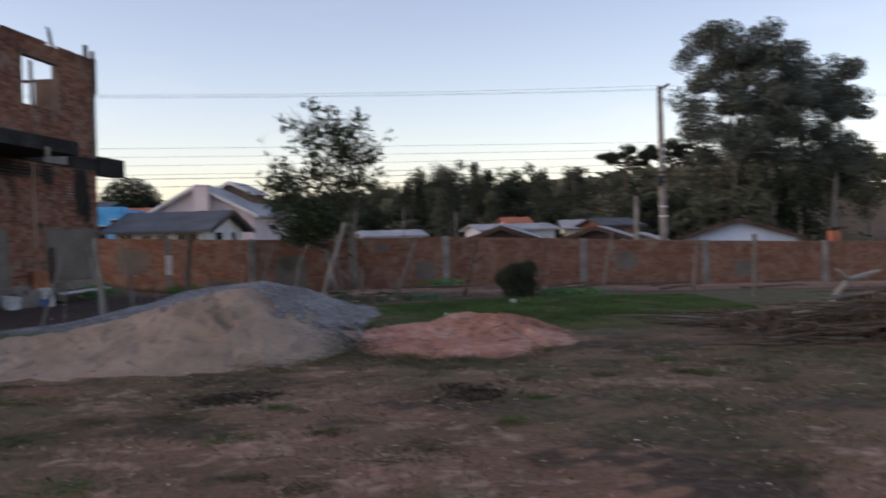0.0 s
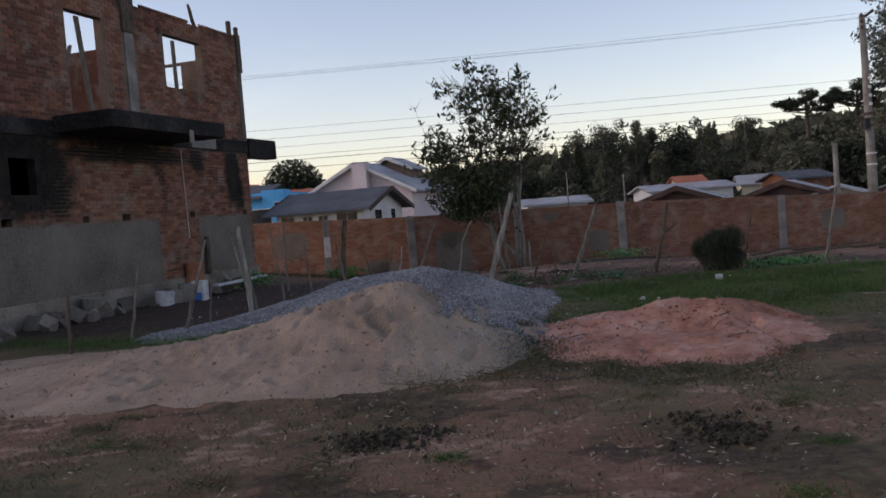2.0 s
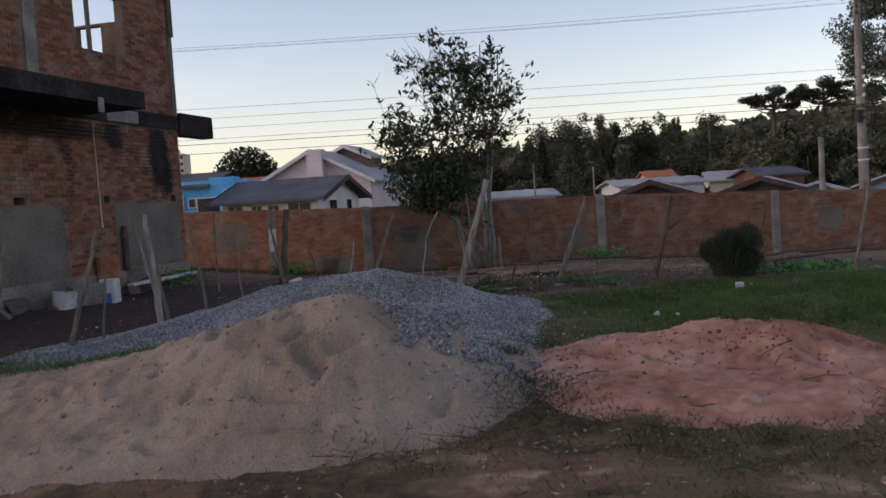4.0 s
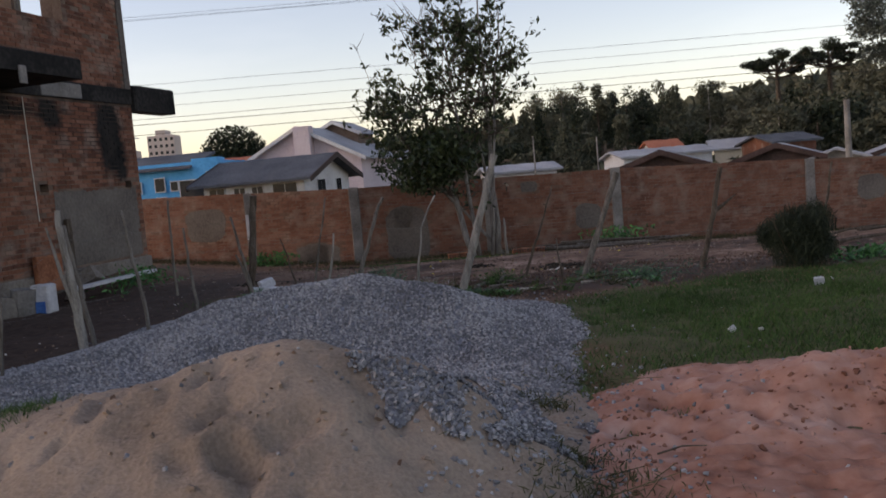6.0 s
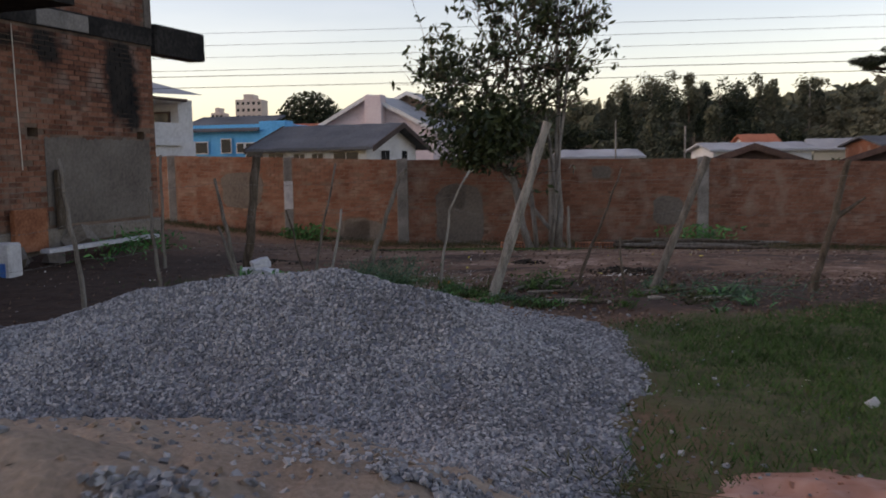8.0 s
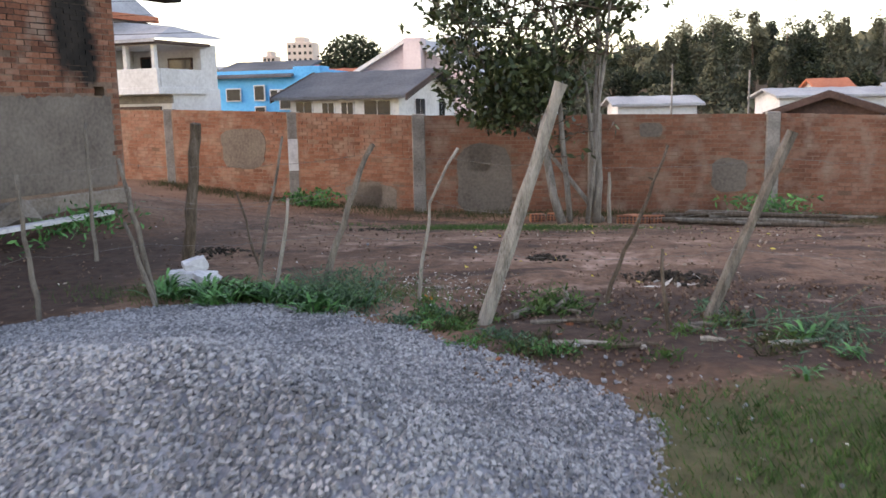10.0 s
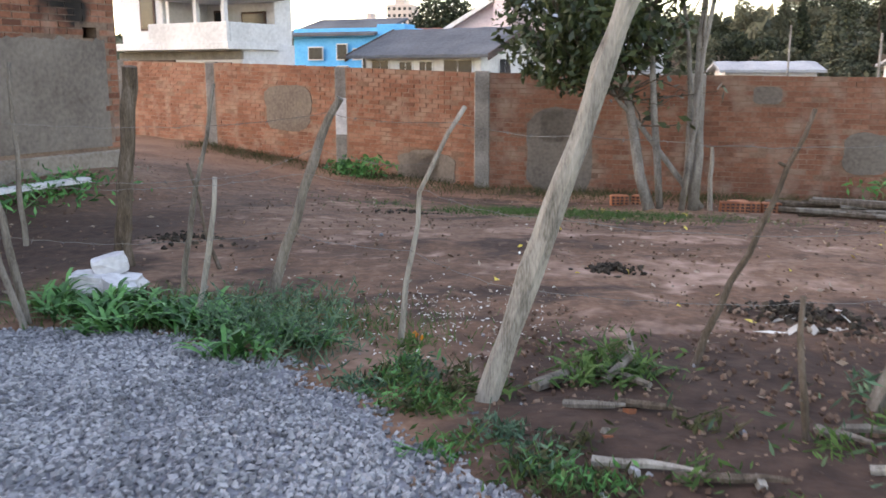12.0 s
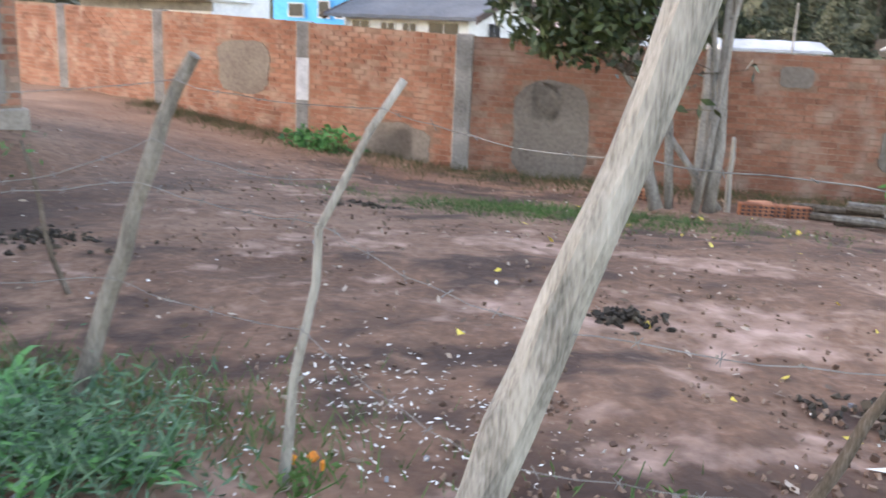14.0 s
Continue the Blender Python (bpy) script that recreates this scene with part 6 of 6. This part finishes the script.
for i, (x, y, s) in enumerate(((1.75, 10.95, 0.14), (1.0, 11.5, 0.2), (1.2, 12.0, 0.14), (1.5, 14.0, 0.2), (2.4, 10.6, 0.16), (1.1, 13.2, 0.1), (3.5, 11.0, 0.15), (1.0, 11.9, 0.18), (1.25, 11.6, 0.2), (0.9, 11.2, 0.22), (1.45, 11.2, 0.2), (1.7, 10.6, 0.25), (2.9, 10.3, 0.2), (0.5, 10.9, 0.2), (-0.1, 10.75, 0.2), (1.15, 12.4, 0.12))):
    clump_of("grass_tuft", "dry tuft of grass on the clay", "grass tuft", (x, y), 220, (s, s * 0.7), 0.06, M_GRASS, 350 + i, 0.8, 0.1, "grass tufts", 0.09)

nt_ = random.Random(744)
for i in range(46):
    x, y = nt_.uniform(-4.5, 5.5), 4.6 + 6.0 * nt_.random() ** 0.8
    if float(off_heaps(np.array(x), np.array(y))) < 0.5:
        continue
    w = nt_.uniform(0.08, 0.22)
    clump_of("turf_tuft", "low tuft of trampled green grass on soil", "grass tuft", (x, y), 240, (w, w * 0.7), 0.05, (M_GRASS, M_LUSH, M_GRASS)[i % 3], 1700 + i, 0.8, 0.1, "turf tufts", 0.06)
gr_ = random.Random(733)
for i in range(34):
    t = gr_.random()
    x, y = 0.35 + 1.05 * t + gr_.gauss(0.1, 0.12), 19.05 - 1.2 * t + gr_.gauss(0.1, 0.14)
    clump_of("low_weed", "small low green weed among soil and stones", "weed", (x, y), 60, (0.07, 0.06), 0.05, (M_LUSH, M_FERN, M_WEED, M_GRASS)[i % 4], 760 + i, 0.4, 0.3, "weeds by the gravel", 0.09)
for i in range(16):
    x, y = gr_.uniform(1.5, 3.4), gr_.uniform(17.9, 19.3)
    clump_of("low_weed", "small low green weed among soil and stones", "weed", (x, y), 50, (0.08, 0.06), 0.055, (M_FERN, M_GRASS, M_LUSH)[i % 3], 800 + i, 0.4, 0.25, "weeds by the gravel", 0.1)
for i in range(9):
    x, y, a, L = gr_.uniform(1.05, 2.9), gr_.uniform(18.0, 19.0), gr_.uniform(-0.7, 0.5), gr_.uniform(0.15, 0.5)
    z = float(top_z(np.array(x), np.array(y))) + 0.02
    solid("broken_branch", tube(crooked((x, y, z), (x + L * math.cos(a), y + L * math.sin(a), z + 0.02), 4, 0.02, 840 + i), [0.022, 0.02, 0.018, 0.014, 0.008], 6, 0.2, i), (M_WOOD, M_BROWNWOOD, M_PALEWOOD)[i % 3], "short broken branch lying on dark soil", "branch", (x, y, z), "broken branches")
for i in range(12):
    x, y = gr_.uniform(0.9, 3.2), gr_.uniform(17.7, 19.2)
    z = float(top_z(np.array(x), np.array(y)))
    solid("stone", lumps(np.array([[x, y, z + 0.01]]), np.array([gr_.uniform(0.03, 0.065)]), 860 + i, 0.6), (M_PALEWOOD, M_STONE, M_HBRICK)[i % 3], "small broken lump of stone or brick on soil", "stone", (x, y, z), "broken stones")

# broken pale block by the weeds
def broken_block(at, w, d, h, deg, tilt, seed, mat, parent):
    """A chunk of cast concrete with knocked-off corners."""
    bm = bmesh.new()
    bmesh.ops.create_cube(bm, size=1.0)
    bmesh.ops.subdivide_edges(bm, edges=bm.edges[:], cuts=3, use_grid_fill=True)
    m = Matrix.Translation(at) @ Matrix.Rotation(radians(deg), 4, "Z") @ Matrix.Rotation(radians(tilt), 4, "Y")
    for v in bm.verts:
        n = noise.noise_vector((v.co.x * 2.3 + seed, v.co.y * 2.3, v.co.z * 2.3))
        corner = abs(v.co.x) + abs(v.co.y) + abs(v.co.z)
        q = v.co * (1 - 0.22 * max(0.0, corner - 1.1)) + n * 0.1
        v.co = m @ Vector((q.x * w, q.y * d, q.z * h))
    vf = ([tuple(v.co) for v in bm.verts], [tuple(v.index for v in f.verts) for f in bm.faces])
    bm.free()
    part("chunk", vf, mat, parent)


rub = thing("broken_block", "pale broken concrete block lying in two pieces on weeds", "rubble", (-1.62, 20.06, 0.2))
broken_block((-1.62, 20.04, 0.27), 0.4, 0.24, 0.13, 8, 4, 1.3, M_SACK, rub)
broken_block((-1.64, 20.1, 0.38), 0.2, 0.16, 0.12, 30, -12, 4.7, M_SACK, rub)
broken_block((-1.5, 19.95, 0.26), 0.2, 0.14, 0.13, -25, 20, 8.1, M_SACK, rub)

# dung, litter and finds
def dung(x, y, n, spread, seed, label="dark crumbling heap of dung"):
    rng = np.random.default_rng(seed)
    q = rng.normal(size=(n, 2)) * spread + (x, y)
    d = np.hypot(q[:, 0] - x, q[:, 1] - y) / max(spread)
    z = top_z(q[:, 0], q[:, 1]) + np.clip(0.05 - 0.03 * d, 0, 1) * rng.random(n)
    solid("dung_heap", lumps(np.column_stack([q, z]), rng.uniform(0.01, 0.045, n), seed, 0.6), M_DUNG, label, "dung", (x, y, 0), "dung heaps", "stuff")


for i, (x, y, n, sp) in enumerate(((-0.37, 9.0, 330, (0.19, 0.17)), (2.02, 8.55, 280, (0.17, 0.17)), (0.02, 9.1, 60, (0.1, 0.08)), (1.85, 8.95, 50, (0.2, 0.1)), (-2.04, 21.8, 120, (0.2, 0.12)), (1.5, 21.4, 90, (0.1, 0.08)), (2.52, 20.5, 120, (0.16, 0.1)), (-0.75, 24.3, 70, (0.18, 0.12)), (2.75, 20.3, 60, (0.15, 0.1)))):
    dung(x, y, n, sp, 400 + i)

lt = np.random.default_rng(71)
def scatter(n, x0, x1, y0, y1, keepf, seed):
    r = np.random.default_rng(seed)
    x, y = r.uniform(x0, x1, n), r.uniform(y0, y1, n)
    k = keepf(x, y) > r.random(n)
    x, y = x[k], y[k]
    return np.stack([x, y, top_z(x, y) + 0.006], 1)


flat = leaves(scatter(15000, -6, 8, 2.6, 11, lambda x, y: off_heaps(x, y) * np.clip(0.6 + 0.9 * wobble(x, y, 0.7, 2.2), 0.1, 1), 501), 0.045, 502, 0.28, 0.0, 0.3)
straw = leaves(scatter(3200, -6, 8, 3.0, 11, lambda x, y: off_heaps(x, y) * np.clip(0.35 + 1.3 * wobble(x, y, 0.8, 6.2), 0.03, 1), 541), 0.09, 542, 0.1, 0.0, 0.2)
solid("straw_bits", straw, M_STRAW, "pale dry straw and bark strips on the soil", "straw", kind="stuff")
solid("leaf_litter", flat, M_LITTER, "dry leaves and bark bits strewn over the soil", "leaf litter", kind="stuff")
solid("paddock_litter", leaves(scatter(5200, -5, 8, 19, 29, lambda x, y: off_heaps(x, y) * np.clip(0.35 + 0.12 * x, 0.15, 1), 503), 0.05, 504, 0.45, 0.0, 0.3), M_LITTER, "dry leaves strewn over the paddock soil", "leaf litter", kind="stuff")
chips = np.random.default_rng(505).normal(size=(560, 2)) * (0.45, 0.4) + (0.6, 20.0)
solid("pale_chips", leaves(np.column_stack([chips, top_z(chips[:, 0], chips[:, 1]) + 0.008]), 0.024, 506, 0.35, 0.0, 0.3), M_CHIP, "pale wood shavings strewn on the soil", "wood chips", kind="stuff")
w1 = scatter(420, -6, 8, 3, 27, lambda x, y: off_heaps(x, y), 507)
solid("white_bits", leaves(w1, 0.03, 508, 0.6, 0.0, 0.3), M_CHIP, "small white scraps on the ground", "scraps", kind="stuff")
for i in range(9):
    hx, hy, ha = 2.35 + 0.12 * i % 0.5, 20.0 + 0.07 * i, 0.5 * i
    hz = float(ground_z(hx, hy)) + 0.012
    solid("maize_husk", leaves([(hx, hy, hz)], 0.2, 560 + i, 0.22, 0.0, 0.15), M_CHIP, "pale dry maize husk on the soil", "husk", (hx, hy, hz), "maize husks")
tw_ = random.Random(57)
for i in range(6):
    hx, hy, ha = tw_.uniform(1.4, 4.2), tw_.uniform(10.6, 13.5), tw_.uniform(0, 6.28)
    L = tw_.uniform(0.15, 0.4)
    za, zb = (float(top_z(np.array(hx + L * q * math.cos(ha)), np.array(hy + L * q * math.sin(ha)))) + 0.015 for q in (0, 1))
    solid("dry_twig", tube([(hx, hy, za), (hx + L * 0.5 * math.cos(ha), hy + L * 0.5 * math.sin(ha), (za + zb) / 2 + 0.02), (hx + L * math.cos(ha), hy + L * math.sin(ha), zb)], [0.006, 0.005, 0.003], 5), M_BROWNWOOD, "dry twig lying on the clay mound", "twig", (hx, hy, za), "dry twigs")
yl = scatter(60, 0.5, 5, 20, 27, lambda x, y: off_heaps(x, y), 509)
solid("yellow_leaves", leaves(yl, 0.07, 510, 0.6, 0.0, 0.3), M_YELLOW, "fallen yellow leaves on the paddock", "leaves", kind="stuff")
cl = scatter(9000, -6, 8, 2.6, 29, lambda x, y: off_heaps(x, y) * np.clip(1.1 - turf(x, y), 0.1, 1), 511)
solid("soil_clods", lumps(cl, np.random.default_rng(512).uniform(0.006, 0.022, len(cl)), 513, 0.5), M_CLOD, "loose crumbs and clods of brown soil", "soil clods", kind="stuff")
cl3 = scatter(3000, -2.5, 6.0, 19.6, 25.5, lambda x, y: np.clip(0.25 + 1.2 * wobble(x, y, 1.3, 6.6), 0, 1), 517)
solid("paddock_clods", lumps(cl3, np.random.default_rng(518).uniform(0.006, 0.026, len(cl3)), 519, 0.5), M_CLOD, "trodden clods of soil in the paddock", "soil clods", kind="stuff")
cl2 = scatter(4200, 0.9, 6.5, 17.2, 20.6, lambda x, y: np.full(x.shape, 0.9), 514)
solid("churned_soil", lumps(cl2, np.random.default_rng(515).uniform(0.008, 0.03, len(cl2)), 516, 0.55), M_CLOD, "churned dark soil clods along the fence", "soil clods", kind="stuff")
for i, (x, y) in enumerate(((0.5, 19.55), (0.55, 19.5), (0.44, 19.52))):
    z = float(top_z(np.array(x), np.array(y))) + 0.02
    solid("orange_peel", lumps([(x, y, z)], [0.034], 520 + i, 0.4), M_PEEL, "curl of orange peel on the soil", "peel", (x, y, z), "orange peel")
pl = [(1.2 + 0.5 * t, 18.95 + 0.25 * math.sin(3 * t), 0.21 + 0.03 * t) for t in (0, 0.3, 0.6, 1.0)]
solid("fallen_branch", tube(pl, [0.03, 0.032, 0.026, 0.015], 7, 0.2, 1), M_WOOD, "pale fallen branch at the foot of the post", "branch")
solid("fallen_branch", tube([(1.5, 19.05, 0.22), (1.62, 19.2, 0.3), (1.6, 19.4, 0.34)], [0.022, 0.018, 0.01], 6, 0.2, 2), M_WOOD, "pale fallen branch at the foot of the post", "branch")
tr_ = np.random.default_rng(530)
for i, (x, y, w) in enumerate(((4.7, 16.9, 0.09), (3.0, 15.0, 0.05), (3.2, 14.9, 0.035), (4.95, 17.1, 0.03))):
    z = float(ground_z(x, y, False))
    solid("plastic_scrap", lumps([(x, y, z + 0.03)], [w * 1.3], 531 + i, 0.3), M_SACK, "torn white plastic scrap in the grass", "plastic", (x, y, z), "plastic scraps")


def hollow_brick(x, y, deg, seed):
    z = float(ground_z(x, y, False))
    b = thing("hollow_brick", "orange hollow clay brick with round holes", "brick", (x, y, z), "hollow bricks")
    bv = soft_box(-0.12, 0.12, -0.07, 0.07, 0.0, 0.14, 0.008)
    part("body", turned(bv, (x, y, z), deg), M_HBRICK, b)
    # dark plates on the closed face stand in for the shade inside the holes
    for i in range(4):
        for j in range(3):
            cx, cz = -0.09 + 0.06 * i, 0.03 + 0.04 * j
            part("hole", turned(box(cx - 0.018, cx + 0.018, -0.0735, -0.068, cz - 0.012, cz + 0.012), (x, y, z), deg), M_DARKTRIM, b)


for i, (x, y, dg) in enumerate(((1.45, 27.4, 12), (1.75, 27.5, -14), (2.86, 26.9, 5), (3.12, 26.95, 3), (3.38, 27.0, 9), (3.0, 27.2, 20), (2.98, 26.93, 8))):
    hollow_brick(x, y, dg, i)
lr2 = random.Random(44)
for i in range(15):
    x, y = lr2.uniform(3.3, 4.6), lr2.uniform(26.4, 27.3)
    L, a = lr2.uniform(1.2, 2.8), radians(lr2.uniform(-18, 8))
    z = float(ground_z(x, y, False)) + 0.05 + 0.045 * (i % 4)
    solid("cut_pole", tube(crooked((x, y, z), (x + L * math.cos(a), y + L * math.sin(a), z - 0.02), 6, 0.03, 600 + i), [0.04, 0.038, 0.036, 0.034, 0.032, 0.028, 0.02], 7, 0.15, i), (M_BROWNWOOD, M_WOOD, M_BROWNWOOD)[i % 3], "long thin cut pole lying by the wall", "log", (x, y, z), "cut poles by the wall")
for i in range(12):
    x, y = lr2.uniform(6, 18), lr2.uniform(19.5, 24)
    L, a = lr2.uniform(0.8, 2.0), lr2.uniform(-0.5, 0.5)
    z = float(ground_z(x, y, False)) + 0.03
    solid("fallen_branch", tube(crooked((x, y, z), (x + L * math.cos(a), y + L * math.sin(a), z + 0.05), 5, 0.06, 640 + i), [0.035, 0.03, 0.028, 0.022, 0.016, 0.01], 6, 0.15, i), M_BROWNWOOD, "dark fallen branch on the grass", "branch", (x, y, z), "fallen branches")
# heap of cut branches
pr = random.Random(55)


def branch_rise(x, y):
    return max(0.04, 0.75 * (1 - math.hypot((x - 8.7) / 1.7, (y - 11.2) / 1.8)))


for i in range(190):
    x, y = 6.7 + 3.4 * pr.random() ** 0.8, 10.2 + 3.9 * pr.random()
    L, a = pr.uniform(0.6, 2.0), pr.gauss(3.0, 0.45)
    z = float(ground_z(x, y, False)) + 0.03 + branch_rise(x, y) * pr.random()
    r = pr.uniform(0.008, 0.03)
    c = crooked((x, y, z), (x + L * math.cos(a), y + L * math.sin(a), max(0.05, z + pr.uniform(-0.25, 0.15))), 6, 0.06, 800 + i)
    solid("cut_branch", tube(c, [r * (1 - 0.11 * k) for k in range(7)], 5, 0.2, i), M_BROWNWOOD if i % 5 else M_WOOD, "dry brown branch in a tangled heap", "branch", (x, y, z), "heap of cut branches")
stump = thing("root_stump", "bleached forked root lying on the branch heap", "root", (8.2, 11.65, 0.1))
for i, (a, b, r) in enumerate((((8.25, 11.65, -0.02), (8.15, 11.65, 0.55), 0.085), ((8.15, 11.65, 0.5), (8.35, 11.65, 0.78), 0.06), ((8.15, 11.65, 0.45), (7.85, 11.7, 0.3), 0.05), ((8.35, 11.65, 0.75), (8.95, 11.75, 0.86), 0.045), ((8.35, 11.65, 0.75), (8.1, 11.6, 0.92), 0.03), ((7.85, 11.7, 0.3), (7.5, 11.75, 0.28), 0.03))):
    part("root_limb", tube(crooked(a, b, 4, 0.03, 870 + i), [r, r * 0.95, r * 0.85, r * 0.7, r * 0.4], 8, 0.25, i), M_PALEWOOD, stump)
solid("brushwood", leaves(clumps([(8.9, 11.0, 0.28, 1.2, 1.2, 0.42, 1), (7.8, 12.0, 0.12, 1.4, 1.4, 0.14, 0.7)], 8000, 890, 0.6), 0.16, 891, 0.12, 0.0), M_BROWNWOOD, "fine dry twigs in the branch heap", "brushwood", kind="stuff")

# ---- grass ----
def grass_on(n, x0, x1, y0, y1, lo, seed):
    r = np.random.default_rng(seed)
    x, y = r.uniform(x0, x1, n), r.uniform(y0, y1, n)
    k = (turf(x, y) - lo > r.random(n) * 0.75) & (off_heaps(x, y) > 0)
    x, y = x[k], y[k]
    return np.stack([x, y, ground_z(x, y, False) - 0.01], 1)


solid("short_grass", join(blades(grass_on(110000, -6.5, 8, 3.2, 12, 0.2, 901), 0.05, 0.008, 902, 0.9)), M_GRASS, "short trampled patchy grass on the lot", "grass", kind="stuff")
solid("green_grass", join(blades(grass_on(110000, 1.4, 9, 12.8, 18.2, 0.3, 903), 0.055, 0.009, 904, 0.7)), M_LUSH, "lush green grass in front of the fence", "grass", kind="stuff")
gs = np.random.default_rng(906)
gp = np.stack([gs.normal(-0.85, 0.7, 4200), gs.normal(19.72, 0.2, 4200)], 1)
solid("fence_grass", blades(np.column_stack([gp, top_z(gp[:, 0], gp[:, 1])]), 0.07, 0.007, 907, 0.6), M_LUSH, "lush green grass strip along the fence", "grass", kind="stuff")
gp = np.stack([gs.uniform(-6.5, -2.2, 3500), gs.normal(0, 0.25, 3500)], 1)
gp[:, 1] += 14.6 - 0.4 * (gp[:, 0] + 4)
solid("strip_grass", blades(np.column_stack([gp, top_z(gp[:, 0], gp[:, 1])]), 0.07, 0.008, 908, 0.7), M_LUSH, "green grass strip beside the sand heap", "grass", kind="stuff")
gp = np.stack([gs.uniform(-7, 14, 9000), np.zeros(9000)], 1)
gp[:, 1] = wall_y(gp[:, 0]) - np.abs(gs.normal(0, 0.5, 9000)) - 0.05
solid("wall_grass", blades(np.column_stack([gp, ground_z(gp[:, 0], gp[:, 1], False)]), 0.1, 0.012, 909, 0.6), M_GRASS, "rough grass along the foot of the wall", "grass", kind="stuff")
gp = np.column_stack([gs.normal(0.9, 1.0, 5000), gs.normal(25.2, 0.45, 5000)])
solid("paddock_grass", blades(np.column_stack([gp, ground_z(gp[:, 0], gp[:, 1], False)]), 0.05, 0.01, 910, 0.8), M_LUSH, "thin green grass in the paddock", "grass", kind="stuff")

# ---- bricks of the boundary wall ----
part("brickwork", join(*far_bricks), M_WALLBRICK, boundary, kind="stuff")
shared = {}
for s, z, L in near_cells:
    kind_ = round(L, 2)
    if kind_ not in shared:
        v, f = box(0, kind_, -0.009, 0.03, 0, 0.062)
        me = bpy.data.meshes.new("brick")
        me.from_pydata(v, [], [f[0], f[1], f[2], f[4], f[5]])
        me.materials.append(M_WALLBRICK)
        shared[kind_] = me
    b = new("brick", shared[kind_])
    b.parent = boundary
    o = ORIGIN[boundary.name]
    dy = float(wall_y(s + L)) - float(wall_y(s))
    b.location = (s - o[0], float(wall_y(s)) - o[1], z - o[2])
    b.rotation_euler = (0, 0, math.atan2(dy, L))

# ---- upper bricks of the house ----
facade_shared = {}
for s, z, L in pick:
    kind_ = round(L, 2)
    if kind_ not in facade_shared:
        v, f = box(0, kind_, -0.009, 0.03, 0, 0.062)
        me = bpy.data.meshes.new("brick")
        me.from_pydata([(-p[0], p[1], p[2]) for p in v], [], [f[k][::-1] for k in (0, 1, 2, 4, 5)])
        me.materials.append(M_BRICK)
        facade_shared[kind_] = me
    b = new("brick", facade_shared[kind_])
    b.parent = house
    q, o = fac(s, 0, z), ORIGIN[house.name]
    b.location = (q[0] - o[0], q[1] - o[1], q[2] - o[2])
    b.rotation_euler = (0, 0, math.atan2(_c, _s))
